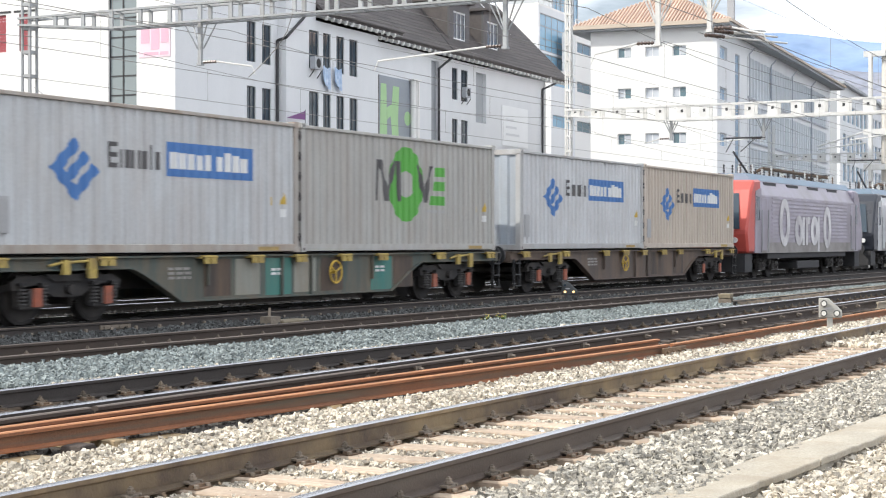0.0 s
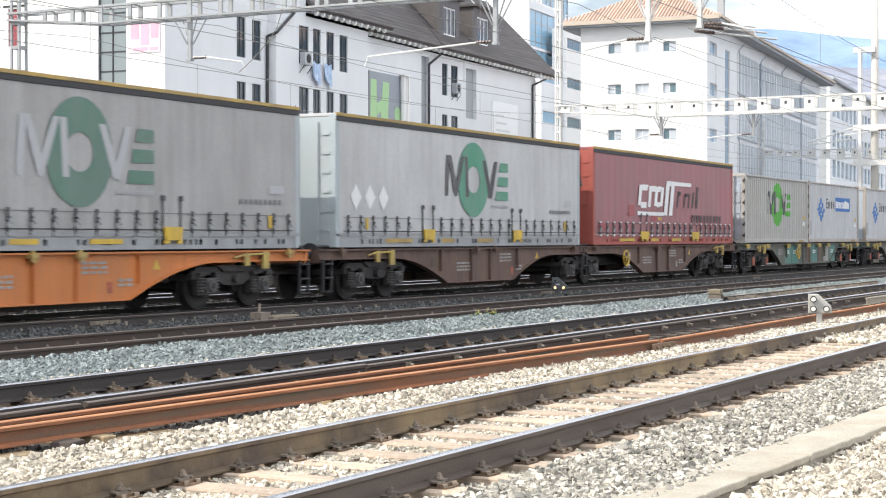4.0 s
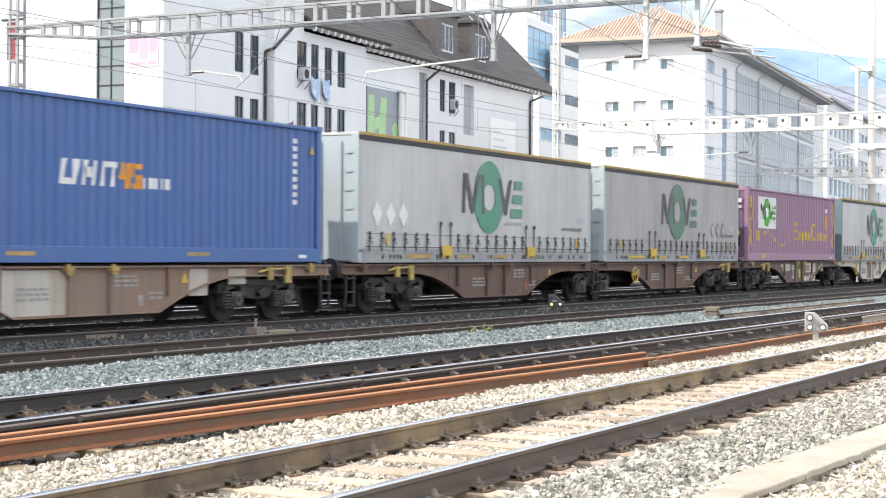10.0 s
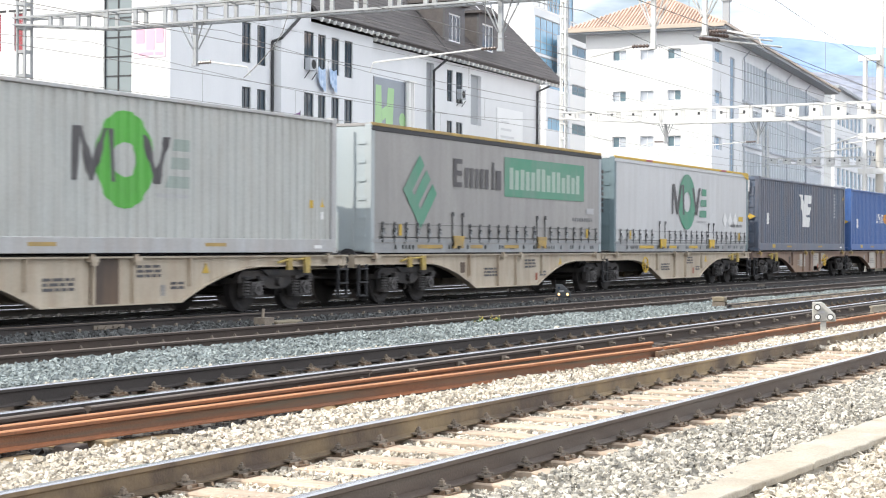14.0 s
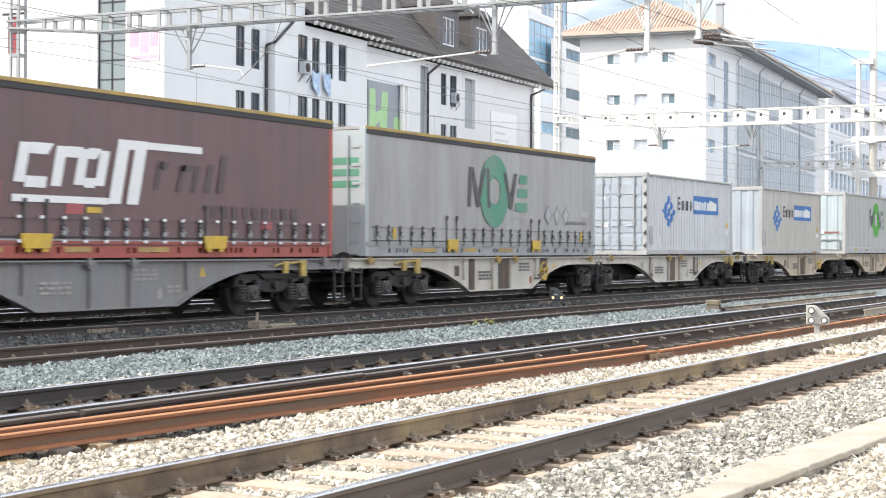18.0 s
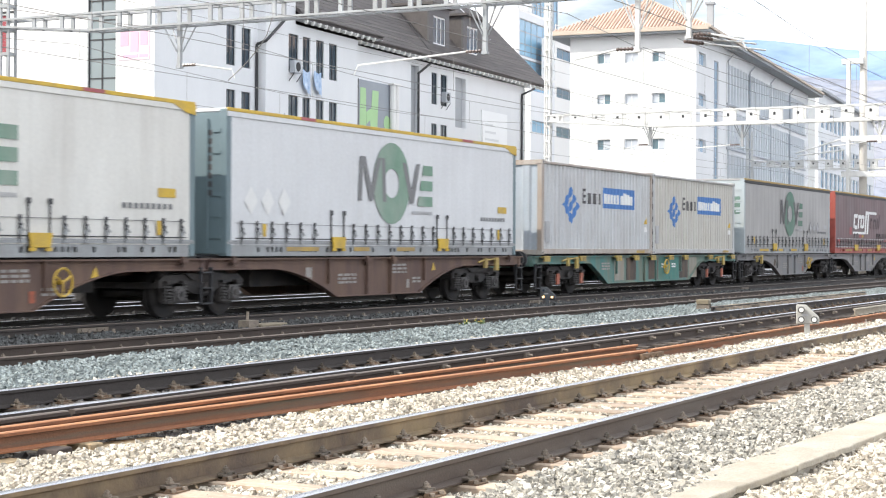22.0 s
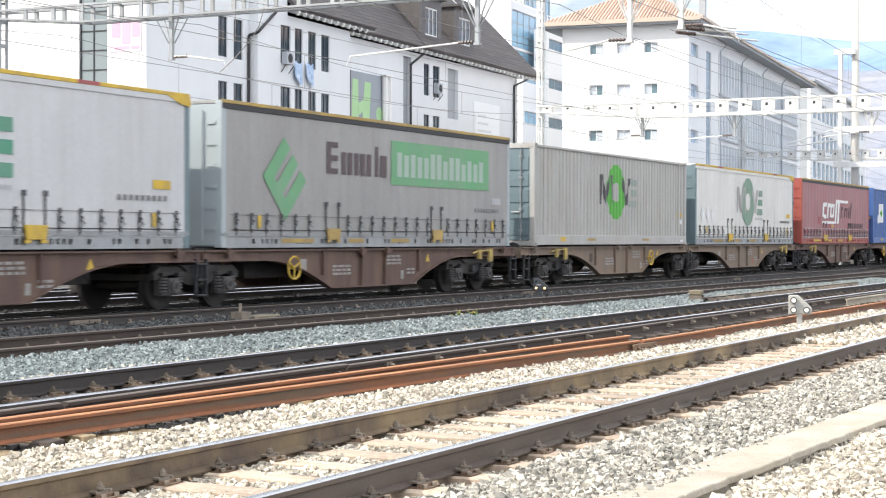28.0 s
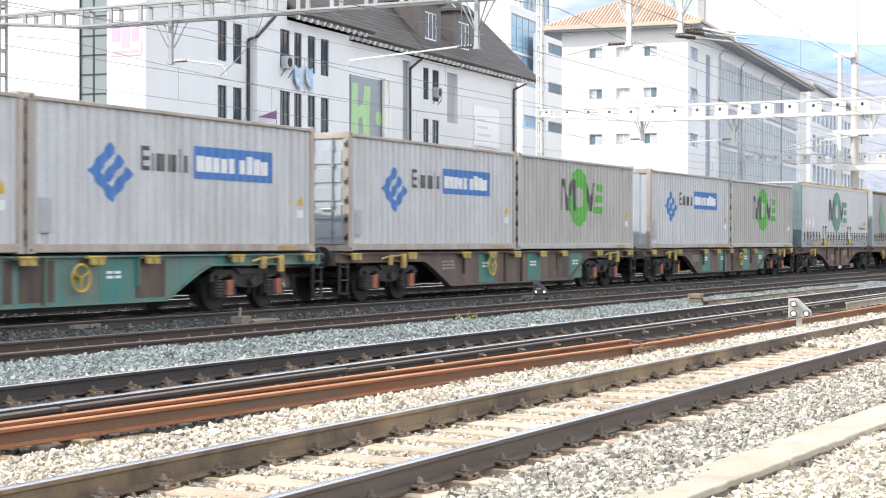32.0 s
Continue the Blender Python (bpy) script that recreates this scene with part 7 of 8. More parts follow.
        for x0 in (2.7, 10.4):
            printed(b, "edge_patch", ("edgepatch", x0), [rect(x0, x0 + 0.6, top - 0.055, top + 0.01)], PATCH_RED, y - 0.012, False)
    if logo == "ring":
        ring_mark(b, 6.72, 1.68, 1.0, y - 0.0005, False, green, ink)
    elif logo == "panel":
        printed(b, "logo_square", "tilt", lambda: tilted_square(2.33, 1.47, 0.87, 0.90), green, y - 0.0005, False)
        printed(b, "lettering", "tiltlet", lambda: [rect(4.02, 4.2, 1.62, 2.32)] + [rect(4.2, 4.5, q, q + 0.12) for q in (1.62, 1.91, 2.2)] + bars(4.65, 6.1, 1.62, 2.12, 5, 0.68) + [rect(6.2, 6.33, 1.62, 2.32), rect(6.42, 6.75, 1.62, 2.12)], ink, y - 0.0005, False)
        printed(b, "logo_panel", "tiltpan", [rect(6.95, 12.35, 1.46, 2.50)], green, y - 0.0005, False)
        printed(b, "panel_lettering", "tiltplet", lambda: bars(7.25, 12.1, 1.66, 2.28, 14, 0.7, 0, random.Random(3), 0.3), GREEN_LETTER, y - 0.0035, False)
    elif logo == "swoop":
        swoop_mark_at(b, y - 0.0005)
    for i in range(3 if diamonds else 0):
        cx = (diamonds if isinstance(diamonds, float) else 0.84) + 0.62 * i
        pale = WHITE if tarp_mat is TARP_WHITE or diamonds == 3 else FAINT
        printed(b, "placard", ("dia", cx), [[(cx - 0.24, 1.12), (cx, 0.83), (cx + 0.24, 1.12), (cx, 1.41)]], pale, y - 0.0005, False)
        printed(b, "placard_face", ("diaf", cx), [[(cx - 0.19, 1.12), (cx, 0.89), (cx + 0.19, 1.12), (cx, 1.35)]], GHOST if pale is FAINT else WHITE, y - 0.0035, False)
    if end_mat is END_TEAL and u not in (76.55, -63.51, 166.69):
        g = Geo()
        for k, z in enumerate((2.15, 1.85, 1.55)):
            g.box(-0.006, -0.001, y + 0.42, y + 1.05, z, z + 0.18)
        part("end_bars", g, GREEN_VIVID, b)
        g = Geo()
        for k in range(3):
            g.box(-0.006, -0.001, y + 0.42, y + 1.3, 1.28 - 0.2 * k, 1.34 - 0.2 * k)
        g.prism([(y + 1.15, 1.6), (y + 1.32, 1.6), (y + 1.62, 2.3), (y + 1.45, 2.3)], "x", -0.006, -0.001)
        part("end_lettering", g, INK, b)
    MOVERS.append((b, u, DECK))
    return b


def swoop_mark_at(b, y):
    lift = put("logo", None, b, pose(0, 0, -DECK))
    swoop_mark(lift, y)
    printed(lift, "plate_mark", "swoopplate", [rect(5.55, 5.95, 1.95, 2.05)], YELLOW, y, False)


def steel_box(u, L, high, label, mat, rail_mat=None, logo="", door_mat=None, tunnel=False, category="container", rear="doors"):
    """A corrugated steel container: folded sides, top and bottom rails, corner posts and castings, end doors with bars."""
    W = 2.46
    y = -W / 2
    rail_mat = rail_mat or (POST_GREY if mat in (BOX_WHITE, BOX_CREAM, BOX_MINT) else mat)
    door_mat = door_mat or (DOOR_GREY if mat in (BOX_GREY, BOX_WHITE, BOX_CREAM, BOX_BEIGE, BOX_MINT, BOX_WARM) else mat)
    b = thing("freight_container", label, category, "steel containers of the train")
    low = 0.30 if tunnel else 0.17
    inset = 0.16

    def side_mesh():
        g = Geo()
        xs = [inset] + fold_marks(inset, L - inset) + [L - inset]
        pts, faces = [], []
        for s in (-1, 1):
            o = len(pts)
            for x in xs:
                d = fold(x)
                pts += [(x, s * (W / 2 - 0.006 - d), low), (x, s * (W / 2 - 0.006 - d), high - 0.10)]
            for i in range(len(xs) - 1):
                a = o + 2 * i
                faces.append((a, a + 2, a + 3, a + 1) if s < 0 else (a + 1, a + 3, a + 2, a))
        g.solid(pts, faces)
        return g.mesh("side_wall", mat)
    put("side_wall", once(("side", L, high, mat.name, tunnel), side_mesh), b)

    def rails_mesh():
        g = Geo()
        g.box(0.12, L - 0.12, -0.03, 0.03, 0.0, 0.07 if upper else low - 0.02)
        return g.mesh("side_rail", rail_mat, 0.01)
    for upper in (True, False):
        for s in (-1, 1):
            put("top_rail" if upper else "bottom_rail", once(("rails", L, low, rail_mat.name, upper), rails_mesh), b, pose(0, s * W / 2, high - 0.10 if upper else 0.02))

    def roof_mesh():
        g = Geo()
        k = 0.12
        while k < L - 0.2:
            g.box(k, k + 0.14, y + 0.04, -y - 0.04, high - 0.06, high - 0.025)
            g.box(k + 0.14, k + 0.28, y + 0.04, -y - 0.04, high - 0.06, high - 0.045)
            k += 0.28
        g.box(0.1, L - 0.1, y + 0.05, -y - 0.05, 0.06, 0.14)
        return g.mesh("roof", mat)
    put("roof", once(("croof", L, high, mat.name), roof_mesh), b)
    post = once(("cpost", high, rail_mat.name), lambda: (lambda q: (q.box(-0.0, 0.17, -0.075, 0.075, 0.0, high), q.mesh("corner_post", rail_mat, 0.012))[-1])(Geo()))
    cast = once(("casting", rail_mat.name), lambda: (lambda q: (q.box(-0.012, 0.178, -0.085, 0.085, 0.0, 0.118), q.box(0.05, 0.11, -0.088, -0.084, 0.03, 0.09, 1), q.mesh("corner_casting", [rail_mat, BLACK], 0.006))[-1])(Geo()))
    for x, turn in ((0.0, 0), (L, 180)):
        for s in (-1, 1):
            yy = s * (W / 2 - 0.05)
            p = put("corner_post", post, b, pose(x, yy, 0, 0, 0, turn))
            for z in (0.0, high - 0.11):
                put("corner_casting", cast, p, pose(0, 0, z, 0, 0, 0))

    if L > 13:
        inner = once(("ipost", high, mat.name), lambda: (lambda q: (q.box(-0.07, 0.07, y - 0.012, y + 0.05, low, high - 0.10), q.mesh("inner_post", mat, 0.008))[-1])(Geo()))
        for x in (0.76, L - 0.76):
            put("inner_post", inner, b, pose(x, 0, 0))
    elif mat is not BOX_WARM:
        def vent_mesh():
            g = Geo()
            g.box(0.30, 0.62, y - 0.012, y + 0.045, 0.35, 0.95)
            for k in range(9):
                g.box(0.32, 0.60, y - 0.022, y - 0.010, 0.38 + 0.062 * k, 0.41 + 0.062 * k)
            return g.mesh("vent", GHOST)
        put("vent", once(("vent", L), vent_mesh), b)

    def front_mesh():
        g = Geo()
        n = 9
        wide = (W - 0.2) / n
        line = []
        for i in range(n):
            a = y + 0.10 + wide * i
            d = 0.03 if i % 2 else 0.065
            line += [(L - d, a + 0.03), (L - d, a + wide - 0.03)]
        g.solid([(x, yy, z) for x, yy in line for z in (0.1, high - 0.09)], [(2 * i, 2 * i + 2, 2 * i + 3, 2 * i + 1) for i in range(2 * n - 1)])
        return g.mesh("front_wall", door_mat)
    put("front_wall", once(("cfront", L, high, door_mat.name), front_mesh), b)
    if rear == "panel":
        put("rear_wall", once(("cfront", L, high, door_mat.name), front_mesh), b, pose(L, 0, 0, 0, 0, 180))
    for s in (-1, 1) if rear == "doors" else ():
        def door_mesh():
            g = Geo()
            g.box(0.04, 0.08, -0.55, 0.55, 0.16, high - 0.14)
            return g.mesh("door", door_mat, 0.006)
        d = put("door", once(("cdoor", high, door_mat.name), door_mesh), b, pose(0, s * 0.555, 0))
        tile = once(("door_panel", high, door_mat.name), lambda: (lambda q: (q.box(0.02, 0.042, -0.50, 0.50, 0.0, (high - 0.6) / 5 - 0.09), q.mesh("door_panel", door_mat, 0.006))[-1])(Geo()))
        for k in range(5):
            put("door_panel", tile, d, pose(0, 0, 0.3 + (high - 0.6) * k / 5))
        def bar_mesh():
            g = Geo()
            for yy in (-0.27, 0.27):
                g.rod((0.0, yy, 0.1), (0.0, yy, high - 0.1), 0.022, 6)
                g.rod((-0.02, yy, 0.95), (-0.02, yy + 0.28, 0.95), 0.015, 5)
                for z in (0.4, 1.0, 1.9, high - 0.4):
                    g.box(-0.03, 0.03, yy - 0.05, yy + 0.05, z, z + 0.06)
            return g.mesh("locking_bar", STEEL)
        put("locking_bar", once(("cbar", high), bar_mesh), d)
        for yy, z, mat in ((0.12, 1.80, YELLOW), (0.12, 1.38, YELLOW), (-0.3, 1.8, WHITE), (-0.38, 0.9, WHITE)) if s > 0 and u == 19.73 else ():
            put("door_label", once(("door_label", mat.name), lambda: (lambda q: (q.box(0.012, 0.018, -0.075, 0.075, 0, 0.15), q.mesh("door_label", mat))[-1])(Geo())), d, pose(0, yy, z))

    bar = once(("csill", rail_mat.name), lambda: (lambda q: (q.box(0.01, 0.1, y + 0.1, -y - 0.1, 0.0, 0.14), q.mesh("door_sill", rail_mat, 0.006))[-1])(Geo()))
    put("door_sill", bar, b)
    put("front_sill", bar, b, pose(L, 0, 0, 0, 0, 180))
    put("front_header", bar, b, pose(L, 0, high - 0.14, 0, 0, 180))
    put("door_header", bar, b, pose(0, 0, high - 0.14))
    f = True
    yy = y + 0.006
    if logo == "panel":
        panel_mark(b, 1.62, 1.42, 1.02, yy, f, BLUE_PRINT, INK, 2.78)
    elif logo == "ring_short":
        ring_mark(b, 4.55, 1.55, 0.92, yy, f, GREEN_VIVID, INK)
    elif logo == "ring_long":
        ring_mark(b, 6.56, 1.68, 0.92, yy, f, GREEN_VIVID, INK, bar_mat=GREEN_PALE)
    elif logo == "strokes":
        rng = random.Random(8)
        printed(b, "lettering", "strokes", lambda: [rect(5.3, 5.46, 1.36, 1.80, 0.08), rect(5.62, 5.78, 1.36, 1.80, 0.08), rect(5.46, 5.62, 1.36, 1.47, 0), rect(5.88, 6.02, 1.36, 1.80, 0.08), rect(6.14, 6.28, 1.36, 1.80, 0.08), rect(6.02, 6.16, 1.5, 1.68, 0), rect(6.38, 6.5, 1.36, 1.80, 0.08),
                rect(6.56, 6.90, 1.70, 1.80, 0), rect(6.66, 6.78, 1.36, 1.70, 0.06)] + bars(7.6, 8.45, 1.36, 1.56, 5, 0.6), WHITE, yy, f)
        printed(b, "number_mark", "strokes2", [rect(6.92, 7.05, 1.5, 1.80, 0.05), rect(7.05, 7.2, 1.5, 1.58, 0), rect(7.1, 7.22, 1.34, 1.80, 0.05), rect(7.28, 7.36, 1.55, 1.80, 0.02), rect(7.3, 7.56, 1.7, 1.80, 0), rect(7.28, 7.56, 1.34, 1.44, 0), rect(7.42, 7.56, 1.4, 1.6, 0)], ORANGE_PRINT, yy, f)
        printed(b, "serial", "strokes3", lambda: [rect(12.62, 12.78, 2.5 - 0.16 * i, 2.6 - 0.16 * i) for i in range(9)], WHITE, yy, f)
    elif logo == "block":
        printed(b, "logo_shape", "block", [[(6.04, 2.36), (6.55, 2.36), (6.72, 1.98), (6.75, 1.0), (6.62, 1.0), (6.28, 2.0)], [(6.72, 1.98), (6.9, 2.36), (7.95, 2.36), (7.86, 2.0), (7.3, 2.0), (7.3, 1.86), (7.82, 1.86), (7.72, 1.52), (7.1, 1.52), (7.1, 1.42), (7.7, 1.42), (7.55, 1.0), (6.75, 1.0)]], WHITE, yy, f)
        printed(b, "serial", "block2", lambda: [rect(11.9, 12.02, 2.45 - 0.14 * i, 2.53 - 0.14 * i) for i in range(8)], GHOST, yy, f)
    elif logo == "bulk":
        printed(b, "placard", "bsq", [rect(1.55, 4.0, 1.3, 2.55)], WHITE, yy, f)
        ring_mark(b, 2.68, 1.94, 0.60, yy - 0.004, f, GREEN_VIVID, INK)
        rng = random.Random(3)
        printed(b, "lettering", "bulktext", lambda: [rect(6.75, 6.92, 0.88, 1.62), rect(6.92, 7.42, 0.88, 0.99), rect(6.92, 7.30, 1.21, 1.30), rect(6.92, 7.42, 1.52, 1.62)] + bars(7.5, 9.5, 0.88, 1.28, 11, 0.62, 0, rng, 0.25)
                + [rect(8.22, 8.32, 0.72, 0.88), rect(9.66, 9.80, 0.98, 1.52), rect(9.74, 10.28, 0.88, 0.98), rect(9.74, 10.28, 1.52, 1.62)] + bars(10.38, 12.35, 0.88, 1.28, 12, 0.62, 0, rng, 0.25), YELLOW, yy, f)
        printed(b, "blue_placard", "bplac", [rect(12.15, 12.45, 2.12, 2.45)], BLUE_PRINT, yy, f)
        printed(b, "blue_placard_face", "bplacf", [rect(12.18, 12.42, 2.15, 2.32)], WHITE, yy - 0.003, f)
        printed(b, "sun_mark", "bsun", [[(12.16, 1.92), (12.3, 2.04), (12.46, 1.92), (12.46, 1.5), (12.3, 1.32), (12.16, 1.5)]], ORANGE_PRINT, yy, f)
        printed(b, "serial", "bser", lambda: [rect(12.62, 12.72, 2.45 - 0.14 * i, 2.53 - 0.14 * i) for i in range(11)], GHOST, yy, f)
        def stars():
            out = []
            for i in range(12):
                cx = 2.1 + 0.36 * i
                cz = 0.90 + 0.27 * math.cos((i - 2) * 0.57)
                out.append([(cx + (0.11 if k % 2 == 0 else 0.045) * math.sin(k * math.pi / 5), cz + (0.11 if k % 2 == 0 else 0.045) * math.cos(k * math.pi / 5)) for k in range(10)][::-1])
            return out
        printed(b, "stars", "bstars", stars, YELLOW, yy, f)
        printed(b, "plate", "bplate", [rect(1.35, 1.7, 0.8, 1.2)], YELLOW, yy, f)
        for yy2, zz, hh, m in ((-1.0, 2.28, 0.14, WHITE), (-1.0, 2.05, 0.1, GHOST), (-0.95, 1.05, 0.12, YELLOW), (-0.95, 0.62, 0.32, BLACK)):
            g = Geo()
            g.box(-0.045, -0.040, yy2, yy2 + 0.62, zz, zz + hh)
            part("end_plate", g, m, b)
        for i, ch in enumerate("BULK"):
            for x in (12.95, 0.12):
                c = bpy.data.curves.new("letter", "FONT")
                c.body, c.size, c.align_x = ch, 0.62, "CENTER"
                c.offset = 0.018
                c.extrude = 0.003
                tmp = bpy.data.objects.new("letter", c)
                me = bpy.data.meshes.new_from_object(tmp)
                bpy.data.objects.remove(tmp)
                me.materials.append(YELLOW)
                put("letter", me, b, pose(x + 0.22, y - 0.035, 2.10 - 0.50 * i, 90))
    if tunnel:
        for x0, x1, z0, z1, m in ((1.9, 2.3, 0.12, 0.26, YELLOW), (4.0, 4.7, 0.14, 0.21, OCHRE), (8.9, 9.6, 0.14, 0.21, OCHRE), (12.8, 13.1, 0.10, 0.17, WHITE)):
            printed(b, "rail_plate", ("railplate", x0, m.name), [rect(x0, x1, z0, z1)], m, -W / 2 - 0.026, False)
        if mat in (BOX_BLUE, BOX_NAVY):
            printed(b, "placard", "tallplac", [rect(1.32, 1.6, 1.05, 1.5)], WHITE, yy, f)
            printed(b, "warning_mark", "topwarn", [[(L - 0.5, 2.3), (L - 0.3, 2.3), (L - 0.4, 2.48)]], YELLOW, -W / 2 - 0.03, False)
            g = Geo()
            g.box(-0.045, -0.040, -0.9, -0.35, 1.30, 1.38)
            g.prism([(-1.15, 1.34), (-0.9, 1.22), (-0.9, 1.46)], "x", -0.045, -0.040)
            part("arrow_mark", g, YELLOW, b)
            for yy2, zz in ((-0.75, 0.55), (-0.9, 2.3), (-0.5, 2.3)):
                g = Geo()
                g.box(-0.045, -0.040, yy2, yy2 + (0.4 if zz < 1 else 0.22), zz, zz + 0.45)
                part("end_placard", g, GHOST, b)
    else:
        printed(b, "rail_plate", ("railplate", L), [rect(L - 1.5, L - 0.75, 0.04, 0.12)], OCHRE, -W / 2 - 0.026, False)
    if rear == "doors" and not tunnel:
        hinge = once("hinge", lambda: (lambda q: (q.box(-0.04, 0.02, -0.045, 0.04, 0, 0.09), q.rod((-0.045, -0.045, -0.03), (-0.045, -0.045, 0.15), 0.018, 5), q.mesh("hinge", STEEL_DARK))[-1])(Geo()))
        for k in range(6):
            put("hinge", hinge, b, pose(0.0, -W / 2 + 0.03, 0.25 + 0.42 * k))
    if logo in ("panel", "ring_short", "ring_long"):
        printed(b, "warning_mark", ("warn", L), [[(L - 0.62, 0.98), (L - 0.40, 0.98), (L - 0.51, 1.22)], rect(L - 0.98, L - 0.9, 0.95, 1.12)], YELLOW, yy, f)
        printed(b, "data_plate", ("dplate", L), [rect(L - 0.6, L - 0.42, 0.72, 0.88)], WHITE, yy, f)
    MOVERS.append((b, u, DECK))
    return b


# box by box from the locomotives backwards: u is where a box's rear end stands when the clock reads 16 s
GREY_LBL = "light grey corrugated steel container with a blue mark and panel"
RING_LBL = "grey corrugated steel container with a green ring mark"
W30, H30 = 9.16, 2.68


def panel_box(u, mat=BOX_GREY, label=GREY_LBL, rear="doors"):
    return steel_box(u, W30, H30, label, mat, BOX_RAIL if mat is BOX_GREY else None, logo="panel", rear=rear)


def ring_box(u, mat=BOX_WARM):
    return steel_box(u, W30, H30, RING_LBL, mat, logo="ring_short")


flat_wagon(281.96, "dark", "dark grimy flat wagon with orange axle boxes", "....b.b")
panel_box(291.22, BOX_BEIGE, "beige corrugated steel container with a blue mark and panel")
panel_box(281.96, BOX_WHITE, "white corrugated steel container with a blue mark and panel", "panel")
flat_wagon(261.97, "sea", "dark green flat wagon with repainted teal and grey panels", "bgtgb.tb")
ring_box(271.23)
panel_box(261.97, rear="panel")
flat_wagon(241.95, "sea", "dark green flat wagon with several teal panels", "tt.btbgt")
panel_box(251.25)
ring_box(241.95)
twin_wagon(211.89, "brown", "brown articulated container wagon with yellow locks", ())
curtain_box(226.67, "maroon curtain-sided swap body with white swooping strokes", TARP_RED, END_RED, "swoop", edge=OCHRE, rave=END_RED)
curtain_box(211.89, "light grey curtain-sided swap body with a green ring mark", TARP_GREY, END_WHITE, "ring", diamonds=3)
twin_wagon(181.85, "orange", "orange painted articulated container wagon", ())
curtain_box(196.71, "grimy grey curtain-sided swap body with a dulled ring mark", TARP_DIRTY, END_WHITE, "ring", GREEN_DULL, GHOST, diamonds=3)
curtain_box(181.85, "white curtain-sided swap body with a green ring mark", TARP_WHITE, END_TEAL, "ring", diamonds=3)
twin_wagon(152.05, "white", "dirty white articulated wagon with a brown rear platform", ("panel", "rust"), rear_key="dark",
           patches=((4.7, 6.1, 0.74, 1.04, PATCH_PALE), (6.4, 7.0, 0.42, 1.0, PATCH_PALE), (7.5, 7.75, 0.45, 0.8, YELLOW), (8.6, 10.3, 0.66, 1.06, PATCH_PALE),
                    (9.55, 10.25, 0.3, 0.64, PATCH_PALE), (8.4, 9.2, 0.31, 0.5, PATCH_PALE), (11.2, 11.6, 0.7, 1.06, PATCH_GREY)))
curtain_box(166.69, "grey curtain-sided swap body with a green ring and placards", TARP_GREY, END_TEAL, "ring", diamonds=10.1)
steel_box(151.67, 13.7, 2.87, "mauve corrugated bulk container with yellow lettering", BOX_PURPLE, logo="bulk", door_mat=DOOR_PURPLE, tunnel=True)
twin_wagon(121.91, "brown", "brown articulated container wagon with faded stencils", ())
curtain_box(136.70, "grimed grey curtain-sided swap body with a dark green ring", TARP_DIRTY, END_WHITE, "ring", GREEN_DULL, INK, diamonds=10.6)
curtain_box(121.91, "grey curtain-sided swap body with a green ring mark", TARP_GREY, END_WHITE, "ring", diamonds=3)
twin_wagon(91.75, "rusty", "rust brown articulated wagon with cream panels", (),
           patches=((6.3, 7.2, 0.5, 1.04, PATCH_PALE), (8.5, 9.4, 0.3, 1.05, PATCH_PALE), (9.55, 10.4, 0.6, 1.05, PATCH_PALE), (8.6, 9.8, 0.28, 0.5, PATCH_GREY),
                    (18.9, 20.6, 0.3, 1.06, PATCH_PALE), (24.0, 24.6, 0.55, 1.06, PATCH_PALE), (25.3, 25.9, 0.75, 1.06, PATCH_PALE)))
steel_box(106.62, 13.7, 2.9, "blue corrugated container with white and orange strokes", BOX_BLUE, logo="strokes", tunnel=True)
steel_box(91.69, 13.7, 2.9, "slate blue corrugated container with a white block mark", BOX_NAVY, logo="block", tunnel=True)
twin_wagon(61.77, "cream", "cream articulated container wagon with rust stains", ())
curtain_box(76.55, "white curtain-sided swap body with a yellow roof edge", TARP_WHITE, END_TEAL, "ring", edge=YELLOW, diamonds=10.9)
curtain_box(61.77, "brownish grey curtain-sided swap body with a green panel", TARP_TAUPE, END_WHITE, "panel", edge=OCHRE, pocket=OCHRE)
twin_wagon(31.8, "cream", "weathered cream articulated container wagon", ("panel",))
mint = steel_box(46.56, 13.7, 2.9, "pale green grey corrugated container with a bright green ring", BOX_MINT, logo="ring_long", tunnel=True, rear="panel", door_mat=END_PALE)
g = Geo()
g.box(0.0, 0.02, -0.95, 0.85, 0.98, 1.04)
part("red_stripe", g, RED_KNOB, mint)
g = Geo()
g.box(-0.012, 0.0, -0.25, 0.1, 0.92, 1.1)
part("stripe_label", g, WHITE, mint)
g = Geo()
g.box(-0.01, 0.03, -1.0, 1.0, 0.62, 0.68)
g.box(-0.01, 0.03, -1.0, 1.0, 0.16, 0.22)
for yy in (-1.0, 0.94):
    g.box(-0.008, 0.03, yy, yy + 0.06, 0.22, 0.62)
part("hatch_frame", g, STEEL, mint)
panel_box(32.85, BOX_CREAM, "cream grey corrugated steel container with a blue mark and panel", "panel")
twin_wagon(1.59, "white", "dirty white articulated wagon with dark panels", ("panel", "rust"))
panel_box(19.73, BOX_WHITE, "white corrugated container with closed doors and a blue mark")
curtain_box(1.59, "grimed grey curtain-sided swap body with a green ring", TARP_DIRTY, END_WHITE, "ring", GREEN, INK, diamonds=10.2)
twin_wagon(-28.30, "grey", "grey painted articulated container wagon", ())
curtain_box(-13.54, "dark maroon curtain-sided swap body with white swooping strokes", TARP_BROWN, END_RED, "swoop", rave=END_RED)
